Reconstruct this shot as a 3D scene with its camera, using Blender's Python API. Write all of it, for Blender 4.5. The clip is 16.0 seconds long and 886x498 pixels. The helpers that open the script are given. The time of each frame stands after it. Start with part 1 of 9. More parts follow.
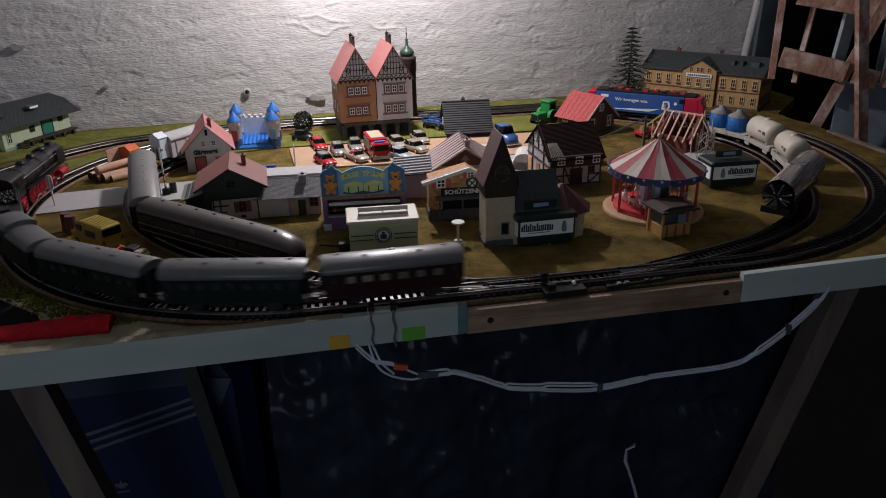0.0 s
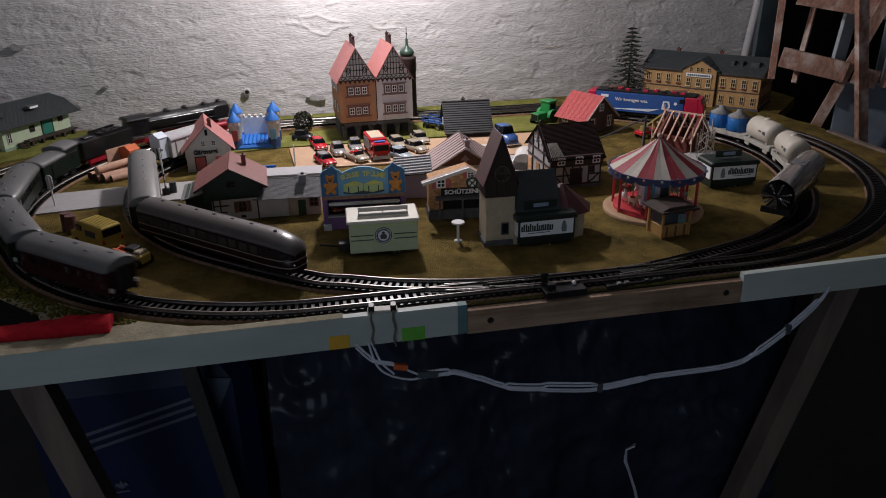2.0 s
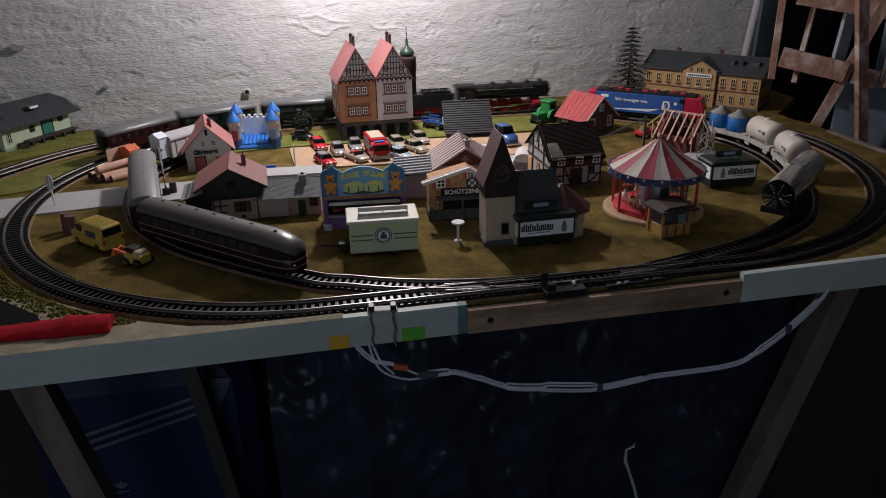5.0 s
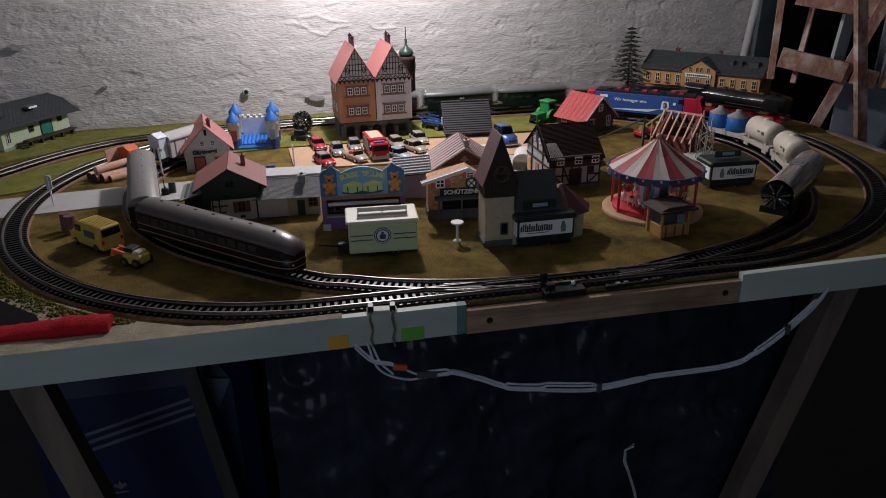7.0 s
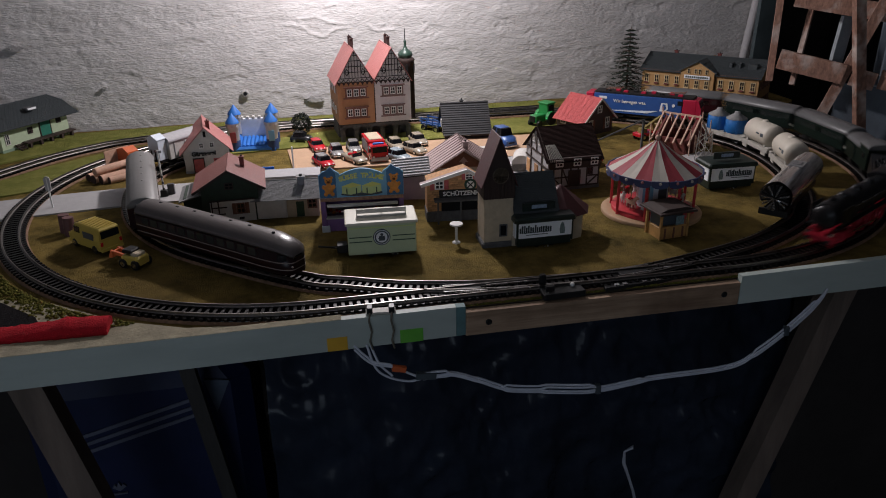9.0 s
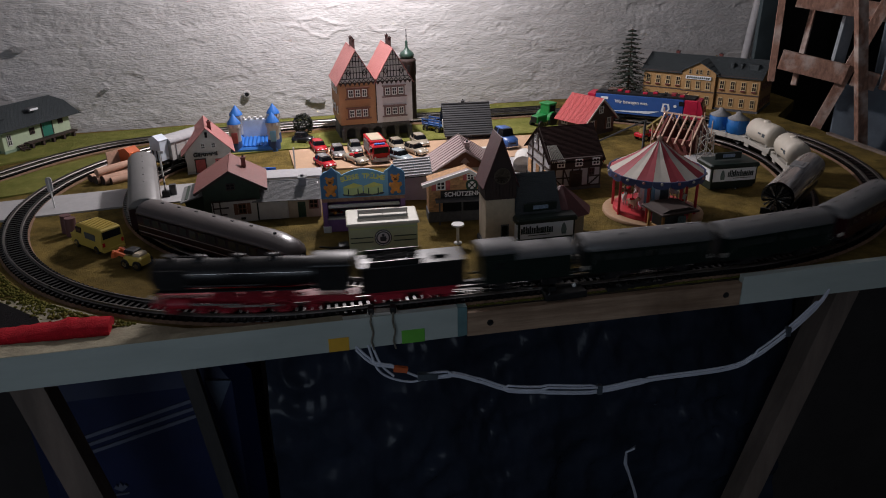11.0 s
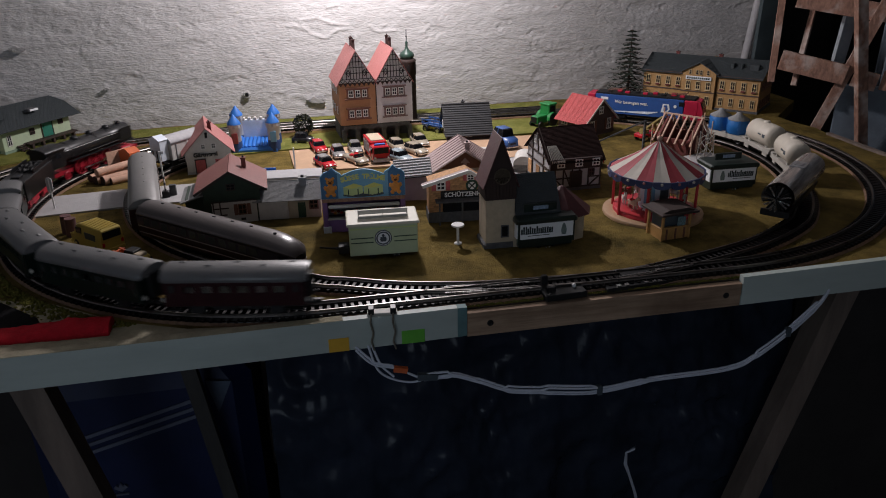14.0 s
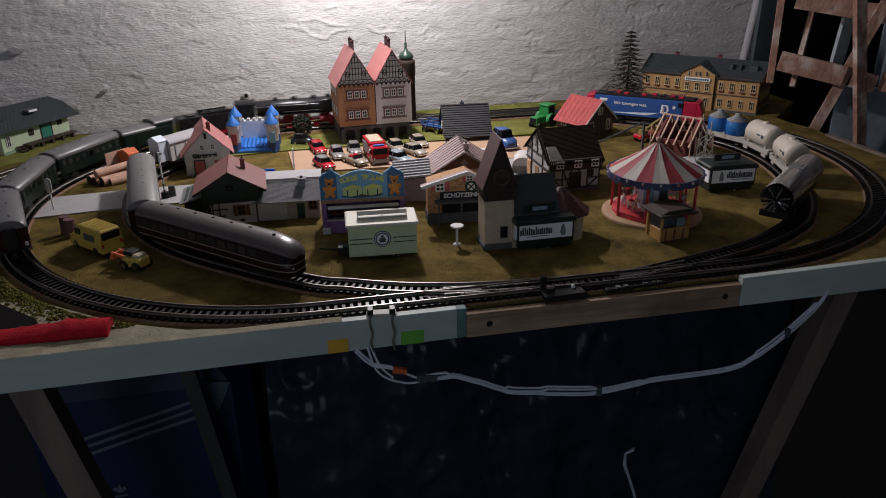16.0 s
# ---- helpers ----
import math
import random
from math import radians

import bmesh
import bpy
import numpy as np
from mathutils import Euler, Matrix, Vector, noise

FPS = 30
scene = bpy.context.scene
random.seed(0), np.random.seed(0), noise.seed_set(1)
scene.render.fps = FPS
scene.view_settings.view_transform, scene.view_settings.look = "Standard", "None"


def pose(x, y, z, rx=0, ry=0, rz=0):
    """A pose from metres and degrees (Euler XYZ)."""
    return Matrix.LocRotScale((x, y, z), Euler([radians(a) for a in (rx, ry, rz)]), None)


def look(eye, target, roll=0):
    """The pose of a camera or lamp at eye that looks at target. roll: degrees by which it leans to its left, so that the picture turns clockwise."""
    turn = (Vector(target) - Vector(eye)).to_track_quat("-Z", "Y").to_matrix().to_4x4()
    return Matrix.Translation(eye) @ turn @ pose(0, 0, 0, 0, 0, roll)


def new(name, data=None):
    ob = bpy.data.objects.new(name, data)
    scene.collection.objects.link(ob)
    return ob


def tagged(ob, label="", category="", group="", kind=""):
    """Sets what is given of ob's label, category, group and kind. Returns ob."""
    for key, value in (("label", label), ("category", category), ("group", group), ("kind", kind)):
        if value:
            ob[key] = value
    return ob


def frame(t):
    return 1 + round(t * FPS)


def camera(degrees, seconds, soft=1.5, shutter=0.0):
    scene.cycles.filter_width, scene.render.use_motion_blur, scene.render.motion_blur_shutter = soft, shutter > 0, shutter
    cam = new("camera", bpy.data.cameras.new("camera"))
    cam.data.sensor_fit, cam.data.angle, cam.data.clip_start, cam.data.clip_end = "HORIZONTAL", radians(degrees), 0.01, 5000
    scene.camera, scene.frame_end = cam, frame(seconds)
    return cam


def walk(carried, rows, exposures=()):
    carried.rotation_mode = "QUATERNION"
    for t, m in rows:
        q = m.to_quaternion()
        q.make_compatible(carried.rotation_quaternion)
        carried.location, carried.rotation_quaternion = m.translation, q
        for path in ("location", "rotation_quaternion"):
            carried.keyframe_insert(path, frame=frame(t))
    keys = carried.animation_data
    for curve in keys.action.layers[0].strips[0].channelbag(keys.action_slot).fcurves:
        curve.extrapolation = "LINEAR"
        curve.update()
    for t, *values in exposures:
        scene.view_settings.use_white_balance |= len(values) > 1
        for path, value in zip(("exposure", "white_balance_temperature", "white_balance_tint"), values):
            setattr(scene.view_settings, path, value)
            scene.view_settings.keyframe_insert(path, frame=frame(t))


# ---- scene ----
# ------------------------------------------------------------ camera
cam = camera(62.18, 16.0, soft=1.0, shutter=1.0)
EYE = Vector((0.0, -0.5841, 0.3008))
AIM = EYE + Vector((0.17390, 0.89938, -0.40108))
FOCAL = 1300.0


def sway(dx, dy):
    """The hand-held camera, turned by a little from its first view."""
    return look(EYE, AIM, -0.963) @ pose(0, 0, 0, math.degrees(dy / FOCAL), math.degrees(dx / FOCAL), 0)


walk(cam, [(t, sway(dx, dy)) for t, dx, dy in (
    (0, 0, 0), (3, 0, 0), (6.5, 0, 0), (7, -1.4, 0.2), (7.5, -2.8, 1), (8, -3, 1.5), (8.5, -3, 1.7), (9, -3, 3), (10, -1.6, 3.6),
    (11.3, -0.2, 4), (12, 0, 4), (13, 0, 4.2), (13.5, 0, 4.0), (14, -0.3, 4.6), (14.5, -1.2, 4.8), (15, -1.5, 5.2), (15.5, -1.8, 6), (16, -1.8, 6.3))],
    exposures=[(0, 0.0, 6150, 10), (16, 0.0, 6150, 10)])

# ------------------------------------------------------------ light
world = bpy.data.worlds.new("cellar_air")
scene.world = world
world.use_nodes = True
world.node_tree.nodes["Background"].inputs[0].default_value = (0.75, 0.85, 1.0, 1)
world.node_tree.nodes["Background"].inputs[1].default_value = 0.012

LAMP = Vector((0.122, 0.550, 0.395))
bulb_light = bpy.data.lights.new("bulb_light", "POINT")
bulb_light.energy = 9.8
bulb_light.color = (1.0, 0.905, 0.88)
bulb_light.shadow_soft_size = 0.018
lamp_ob = new("bulb_light", bulb_light)
lamp_ob.location = LAMP
# dusk daylight through the cellar window behind the viewer
day = bpy.data.lights.new("window_daylight", "AREA")
day.shape, day.size, day.size_y = "RECTANGLE", 0.78, 0.70
day.energy = 2.85
day.color = (0.78, 0.88, 1.0)
day_ob = new("window_daylight", day)
day_ob.matrix_world = look((-0.60, -1.69, 0.32), (0.0, 0.0, 0.15))


# ------------------------------------------------------------ materials
MATS = {}


def mat(name, col, rough=0.6, metal=0.0, var=0.18, scale=90.0, bump=0.0, bscale=400.0, col2=None, stain=0.0, stain_col=(0.1, 0.07, 0.05), stretch=(1, 1, 1), spec=0.5, island=0.0):
    """A surface with grain at two sizes, optional stains and fine relief."""
    if name in MATS:
        return MATS[name]
    m = bpy.data.materials.new(name)
    m.use_nodes = True
    nt = m.node_tree
    N, Lk = nt.nodes, nt.links
    b = N["Principled BSDF"]
    b.inputs["Roughness"].default_value = rough
    b.inputs["Metallic"].default_value = metal
    b.inputs["Specular IOR Level"].default_value = spec
    tc = N.new("ShaderNodeTexCoord")
    mp = N.new("ShaderNodeMapping")
    mp.inputs["Scale"].default_value = stretch
    Lk.new(tc.outputs["Object"], mp.inputs["Vector"])
    n1 = N.new("ShaderNodeTexNoise")
    n1.inputs["Scale"].default_value = scale
    n1.inputs["Detail"].default_value = 5
    n1.inputs["Roughness"].default_value = 0.65
    Lk.new(mp.outputs[0], n1.inputs["Vector"])
    ramp = N.new("ShaderNodeMix")
    ramp.data_type = "RGBA"
    c2 = col2 or tuple(min(1, v * (1 + var)) for v in col)
    c1 = col if col2 else tuple(v * (1 - var) for v in col)
    ramp.inputs[6].default_value = (*c1, 1)
    ramp.inputs[7].default_value = (*c2, 1)
    mr = N.new("ShaderNodeMapRange")
    mr.inputs[1].default_value, mr.inputs[2].default_value = 0.3, 0.7
    Lk.new(n1.outputs[0], mr.inputs[0])
    Lk.new(mr.outputs[0], ramp.inputs[0])
    out = ramp.outputs[2]
    if stain:
        n2 = N.new("ShaderNodeTexNoise")
        n2.inputs["Scale"].default_value = scale / 6
        n2.inputs["Detail"].default_value = 7
        Lk.new(tc.outputs["Object"], n2.inputs["Vector"])
        r2 = N.new("ShaderNodeMapRange")
        r2.inputs[1].default_value, r2.inputs[2].default_value = 0.5, 0.75
        r2.inputs[4].default_value = stain
        Lk.new(n2.outputs[0], r2.inputs[0])
        mx = N.new("ShaderNodeMix")
        mx.data_type = "RGBA"
        mx.inputs[7].default_value = (*stain_col, 1)
        Lk.new(out, mx.inputs[6])
        Lk.new(r2.outputs[0], mx.inputs[0])
        out = mx.outputs[2]
    if island:
        oi = N.new("ShaderNodeObjectInfo")
        hs = N.new("ShaderNodeHueSaturation")
        r3 = N.new("ShaderNodeMapRange")
        r3.inputs[3].default_value, r3.inputs[4].default_value = 1 - island, 1 + island
        Lk.new(oi.outputs["Random"], r3.inputs[0])
        Lk.new(r3.outputs[0], hs.inputs["Value"])
        Lk.new(out, hs.inputs["Color"])
        out = hs.outputs[0]
    Lk.new(out, b.inputs["Base Color"])
    rr = N.new("ShaderNodeMapRange")
    rr.inputs[3].default_value, rr.inputs[4].default_value = max(0.03, rough - 0.08), min(1, rough + 0.1)
    Lk.new(n1.outputs[0], rr.inputs[0])
    Lk.new(rr.outputs[0], b.inputs["Roughness"])
    if bump:
        n3 = N.new("ShaderNodeTexNoise")
        n3.inputs["Scale"].default_value = bscale
        n3.inputs["Detail"].default_value = 4
        Lk.new(mp.outputs[0], n3.inputs["Vector"])
        bp = N.new("ShaderNodeBump")
        bp.inputs["Strength"].default_value = bump
        bp.inputs["Distance"].default_value = 0.002
        Lk.new(n3.outputs[0], bp.inputs["Height"])
        Lk.new(bp.outputs[0], b.inputs["Normal"])
    MATS[name] = m
    return m


def glass(name, col=(0.8, 0.85, 0.9), rough=0.05):
    if name in MATS:
        return MATS[name]
    m = bpy.data.materials.new(name)
    m.use_nodes = True
    b = m.node_tree.nodes["Principled BSDF"]
    b.inputs["Base Color"].default_value = (*col, 1)
    b.inputs["Roughness"].default_value = rough
    b.inputs["Transmission Weight"].default_value = 1.0
    b.inputs["IOR"].default_value = 1.2
    MATS[name] = m
    return m


PLASTER = mat("whitewashed_plaster", (0.495, 0.48, 0.475), 0.9, var=0.11, scale=55, bump=0.9, bscale=330, stain=0.3, stain_col=(0.38, 0.36, 0.34), stretch=(0.45, 1, 1.3))
# near-black base colour stands in for unlit depth
UNLITDARK = mat("unlit_near_black", (0.030, 0.026, 0.025), 0.9, var=0.4, scale=9, bump=0.4, bscale=30)
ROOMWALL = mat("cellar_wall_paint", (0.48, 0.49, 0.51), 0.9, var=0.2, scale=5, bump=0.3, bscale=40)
CONCRETE = mat("cellar_floor_concrete", (0.05, 0.05, 0.05), 0.9, var=0.4, scale=8, bump=0.4, bscale=60)
GRASS = mat("flocked_grass", (0.054, 0.041, 0.010), 0.95, col2=(0.245, 0.172, 0.050), scale=30, bump=1.0, bscale=900, stain=0.55, stain_col=(0.13, 0.085, 0.03), spec=0.1)
GRASSPALE = mat("bright_grass_mat", (0.13, 0.145, 0.030), 0.95, col2=(0.26, 0.25, 0.07), scale=45, bump=1.0, bscale=1200, spec=0.1)
SAND = mat("sandy_paving", (0.46, 0.30, 0.19), 0.9, var=0.08, scale=80, bump=0.3, bscale=900)
PAVING = mat("grey_paving_card", (0.40, 0.39, 0.39), 0.85, var=0.07, scale=120, bump=0.4, bscale=600)
CORK = mat("brown_roadbed", (0.21, 0.125, 0.08), 0.95, var=0.35, scale=160, bump=0.8, bscale=900)
EARTH = mat("bare_board_with_glue", (0.31, 0.275, 0.19), 0.9, var=0.3, scale=40, bump=0.5, bscale=300, stain=0.6, stain_col=(0.15, 0.135, 0.07))
ASPHALT = mat("black_asphalt_sheet", (0.011, 0.010, 0.011), 0.95, var=0.3, scale=200, bump=0.6, bscale=1500, spec=0.1)
REDCLOTH = mat("red_felt", (0.42, 0.012, 0.022), 0.95, var=0.25, scale=120, bump=0.8, bscale=700, spec=0.2)
MOSS = mat("yellow_green_moss", (0.05, 0.055, 0.010), 0.95, col2=(0.18, 0.16, 0.036), scale=180, bump=0.5, bscale=900, spec=0.1)
GREYBOARD = mat("grey_green_painted_board", (0.43, 0.485, 0.455), 0.55, var=0.10, scale=30, bump=0.15, bscale=120, stain=0.4, stain_col=(0.25, 0.28, 0.265), stretch=(0.2, 1, 1))
BARE = mat("bare_pine_plank", (0.19, 0.115, 0.07), 0.8, col2=(0.44, 0.31, 0.21), scale=110, bump=0.8, bscale=160, stretch=(0.06, 1, 1), stain=0.6, stain_col=(0.08, 0.042, 0.022))
OLDWOOD = mat("old_brown_painted_wood", (0.25, 0.135, 0.095), 0.75, var=0.4, scale=190, bump=0.6, bscale=240, stain=0.9, stain_col=(0.62, 0.54, 0.49), stretch=(1, 1, 0.5))
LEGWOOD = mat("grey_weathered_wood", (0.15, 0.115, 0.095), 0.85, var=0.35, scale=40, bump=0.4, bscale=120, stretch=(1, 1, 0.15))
# LEGWOOD again, with the shade under the table put into its colour
SHADEDLEG = mat("shaded_weathered_wood", (0.045, 0.042, 0.040), 0.85, var=0.35, scale=40, bump=0.4, bscale=120, stretch=(1, 1, 0.15))
RAIL = mat("nickel_rail", (0.27, 0.25, 0.235), 0.29, 1.0, var=0.15, scale=60)
SLEEPER = mat("black_plastic_sleeper", (0.007, 0.006, 0.006), 0.22, var=0.3, scale=300, island=0.25, spec=0.32)
BLACK = mat("black_plastic", (0.011, 0.011, 0.012), 0.42, var=0.3, scale=200, spec=0.35)
SATINBLACK = mat("satin_black_steel", (0.009, 0.009, 0.010), 0.30, var=0.3, scale=120, bump=0.05, spec=0.35)
ENGINERED = mat("engine_red", (0.33, 0.010, 0.025), 0.42, var=0.2, scale=150)
ROOFGREY = mat("matt_grey_carriage_roof", (0.125, 0.125, 0.127), 0.36, var=0.12, scale=60, bump=0.1, stain=0.3, stain_col=(0.05, 0.05, 0.05), spec=0.6)
BROWNROOF = mat("dark_brown_grey_railcar_roof", (0.085, 0.072, 0.070), 0.30, 0.0, var=0.12, scale=60, bump=0.06)
SILVERGREY = mat("silver_grey_railcar_roof", (0.19, 0.185, 0.18), 0.42, 0.15, var=0.1, scale=60, bump=0.06)
COACHGREEN = mat("dark_coach_green", (0.0045, 0.0115, 0.009), 0.36, var=0.2, scale=120, spec=0.3)
COACHRED = mat("dark_coach_red", (0.026, 0.004, 0.006), 0.36, var=0.2, scale=120, spec=0.3)
RAILCARRED = mat("wine_red_railcar_paint", (0.016, 0.005, 0.006), 0.30, var=0.15, scale=100, spec=0.3)
CREAM = mat("cream_line", (0.26, 0.21, 0.185), 0.5, var=0.1)
WHITE = mat("white_plastic", (0.72, 0.71, 0.69), 0.5, var=0.05, scale=150)
OFFWHITE = mat("off_white_render", (0.55, 0.53, 0.50), 0.8, var=0.08, scale=150, bump=0.2, bscale=900)
GREYWHITE = mat("grey_white_render", (0.42, 0.41, 0.42), 0.8, var=0.08, scale=150, bump=0.2, bscale=900)
ORANGEWALL = mat("orange_render", (0.45, 0.235, 0.12), 0.8, var=0.08, scale=120, bump=0.2, bscale=900)
STONEGREY = mat("dark_grey_stone", (0.085, 0.085, 0.09), 0.8, var=0.3, scale=200, bump=0.5, bscale=700)
REDROOF = mat("pink_red_tile_roof", (0.38, 0.145, 0.135), 0.6, var=0.12, scale=150, bump=0.3, bscale=900)
BRIGHTREDROOF = mat("red_tile_roof", (0.45, 0.085, 0.085), 0.6, var=0.12, scale=150, bump=0.3, bscale=900)
BROWNREDROOF = mat("brown_red_roof", (0.20, 0.065, 0.055), 0.6, var=0.18, scale=150, bump=0.3, bscale=900)
MAUVEROOF = mat("mauve_slab_roof", (0.36, 0.27, 0.26), 0.7, var=0.12, scale=100, bump=0.2)
DARKROOF = mat("very_dark_brown_roof", (0.018, 0.009, 0.008), 0.9, var=0.3, scale=200, bump=0.3, spec=0.1)
SLATE = mat("blue_grey_slate", (0.040, 0.048, 0.052), 0.7, var=0.2, scale=150, bump=0.3, bscale=800)
BLACKROOF = mat("charcoal_slatted_roof", (0.022, 0.022, 0.024), 0.7, var=0.2, scale=150)
GREYTILE = mat("pale_grey_roof_tiles", (0.23, 0.23, 0.23), 0.7, var=0.15, scale=200, bump=0.4, bscale=1200)
TIMBER = mat("dark_timber", (0.035, 0.02, 0.016), 0.7, var=0.3, scale=200)
DARKWOOD = mat("dark_stained_boards", (0.030, 0.016, 0.013), 0.75, var=0.3, scale=120, stretch=(4, 4, 0.4))
GREENBOARD = mat("dark_green_boards", (0.018, 0.035, 0.022), 0.7, var=0.3, scale=150)
BROWNWALL = mat("brown_grey_render", (0.085, 0.060, 0.054), 0.8, var=0.15, scale=150, bump=0.2)
PALEBEIGE = mat("pale_beige_render", (0.47, 0.39, 0.28), 0.8, var=0.12, scale=120, bump=0.2, stain=0.2)
YELLOWWALL = mat("yellow_ochre_brick", (0.40, 0.235, 0.095), 0.8, var=0.12, scale=220, bump=0.2, bscale=900)
MINTWALL = mat("pale_mint_render", (0.42, 0.50, 0.34), 0.8, var=0.07, scale=150, bump=0.1)
PALEYELLOW = mat("pale_peach_render", (0.62, 0.45, 0.30), 0.8, var=0.07, scale=150)
DOORGREEN = mat("teal_green_door", (0.02, 0.16, 0.11), 0.6, var=0.15, scale=200)
BRICKORANGE = mat("orange_brown_stone", (0.50, 0.27, 0.12), 0.8, var=0.3, scale=220, bump=0.5, bscale=700, island=0.35)
WINDOWDARK = mat("dark_window_pane", (0.012, 0.013, 0.016), 0.14, var=0.2, spec=0.35)
SHUTTER = mat("brown_shutters", (0.16, 0.07, 0.045), 0.7, var=0.2, scale=200)
REDSHUTTER = mat("red_white_shutters", (0.45, 0.10, 0.10), 0.7, var=0.2, scale=200)
BLUE = mat("inflatable_blue", (0.035, 0.17, 0.55), 0.45, var=0.1, scale=100)
PALEBLUE = mat("pale_blue_panel", (0.68, 0.74, 0.82), 0.5, var=0.08, scale=100)
SIGNBLUE = mat("sign_sky_blue", (0.19, 0.42, 0.62), 0.55, var=0.12, scale=60)
PURPLE = mat("purple_counter", (0.24, 0.125, 0.33), 0.6, var=0.12)
BEAR = mat("orange_bear_paint", (0.70, 0.27, 0.045), 0.6, var=0.25, scale=150)
BEARDARK = mat("brown_outline_paint", (0.12, 0.035, 0.01), 0.6, var=0.2)
YELLOWGREEN = mat("yellow_green_lettering", (0.74, 0.74, 0.20), 0.6, var=0.1)
LIME = mat("pale_lime_paint", (0.58, 0.68, 0.30), 0.5, var=0.06, scale=80)
PALEGREEN = mat("pale_green_trailer", (0.52, 0.60, 0.38), 0.5, var=0.05, scale=100)
DARKGREENTRIM = mat("dark_green_trim", (0.012, 0.05, 0.03), 0.45, var=0.1)
EMBLEM = mat("dark_slate_emblem", (0.06, 0.075, 0.09), 0.5, var=0.1)
KIOSKGREEN = mat("near_black_green_kiosk", (0.012, 0.022, 0.018), 0.35, var=0.2)
LETTER = mat("dark_lettering", (0.02, 0.035, 0.035), 0.5, var=0.1)
WHITELETTER = mat("white_lettering", (0.75, 0.74, 0.72), 0.5, var=0.05)
PANEL = mat("white_sign_panel", (0.80, 0.82, 0.84), 0.45, var=0.05)
CLEAR = glass("clear_plastic", (0.85, 0.87, 0.88), 0.08)
CARORANGE = mat("orange_red_plastic", (0.60, 0.13, 0.04), 0.4, var=0.1)
CARRED = mat("car_red_gloss", (0.50, 0.015, 0.025), 0.22, var=0.08)
CARSILVER = mat("car_silver_gloss", (0.30, 0.29, 0.285), 0.25, 0.3, var=0.08)
CARBEIGE = mat("car_beige_gloss", (0.35, 0.30, 0.23), 0.25, var=0.08)
CARGREYBLUE = mat("car_grey_blue_gloss", (0.30, 0.36, 0.40), 0.28, var=0.08)
CARBLACK = mat("car_black_gloss", (0.02, 0.02, 0.022), 0.2, var=0.1)
CARBLUE = mat("car_blue_gloss", (0.04, 0.10, 0.30), 0.3, var=0.1)
GREENPLASTIC = mat("bright_green_plastic", (0.02, 0.20, 0.05), 0.4, var=0.1)
YELLOWVAN = mat("van_yellow", (0.50, 0.37, 0.07), 0.4, var=0.07)
CANVASRED = mat("carousel_red_stripe", (0.27, 0.025, 0.038), 0.65, var=0.1, scale=100)
CANVASWHITE = mat("carousel_white_stripe", (0.45, 0.41, 0.355), 0.65, var=0.08, scale=100)
CAROBLUE = mat("carousel_blue_rim", (0.045, 0.055, 0.13), 0.5, var=0.2, scale=150)
CAROBASE = mat("carousel_wooden_deck", (0.38, 0.235, 0.13), 0.6, var=0.15, scale=80)
CARORED = mat("carousel_red_post", (0.48, 0.03, 0.04), 0.4, var=0.1)
BOOTHWOOD = mat("ochre_booth_wood", (0.40, 0.22, 0.07), 0.6, var=0.2, scale=150)
RAFTER = mat("pale_pink_timber", (0.55, 0.36, 0.27), 0.7, var=0.15, scale=150)
DARKBRICK = mat("dark_red_brick", (0.14, 0.035, 0.03), 0.8, var=0.25, scale=250, bump=0.4)
LOCOBLUE = mat("locomotive_blue", (0.03, 0.09, 0.30), 0.35, var=0.1)
LOCORED = mat("locomotive_red", (0.45, 0.015, 0.05), 0.35, var=0.1)
SILOBLUE = mat("silo_blue", (0.02, 0.14, 0.42), 0.45, var=0.1)
TANKCREAM = mat("tank_cream_white", (0.56, 0.51, 0.43), 0.5, var=0.06, scale=100)
CHASSISGREY = mat("grey_white_chassis", (0.42, 0.40, 0.36), 0.55, var=0.1)
CONIFER = mat("dark_conifer_needles", (0.014, 0.024, 0.016), 0.8, var=0.4, scale=200, island=0.0)
BARK = mat("brown_bark", (0.06, 0.035, 0.02), 0.9, var=0.3)
LOG = mat("pale_log_wood", (0.50, 0.30, 0.21), 0.75, var=0.2, scale=120, stretch=(1, 0.2, 1))
LOGEND = mat("dark_log_bark", (0.05, 0.03, 0.025), 0.8, var=0.3)
COPPERGREEN = mat("green_onion_dome", (0.028, 0.058, 0.044), 0.35, var=0.2)
STEEL = mat("bright_steel", (0.6, 0.6, 0.6), 0.25, 1.0, var=0.1)
CABLE = mat("white_cable", (0.58, 0.61, 0.70), 0.5, var=0.08)
TAPEYELLOW = mat("yellow_tape", (0.66, 0.38, 0.03), 0.6, var=0.08)
TAPEGREEN = mat("green_tape", (0.13, 0.44, 0.045), 0.6, var=0.08)
TEALPAINT = mat("teal_paint_end", (0.10, 0.19, 0.20), 0.6, var=0.15)
BAGBLUE = mat("navy_blue_bag", (0.004, 0.011, 0.055), 0.55, var=0.2, scale=20, bump=0.2, bscale=60)
BAGGREY = mat("grey_stripe", (0.11, 0.12, 0.17), 0.6, var=0.1)
FOIL = mat("black_plastic_film", (0.020, 0.026, 0.042), 0.22, var=0.4, scale=10, spec=0.13)
NIGHT = mat("slate_blue_board", (0.10, 0.122, 0.15), 0.6, var=0.4, scale=12, bump=0.3, stain=0.4, stain_col=(0.24, 0.27, 0.30))
OLIVE = mat("olive_yellow_cloth", (0.16, 0.14, 0.02), 0.9, var=0.2)
WIRE = mat("dark_wire", (0.15, 0.135, 0.105), 0.5, var=0.2)


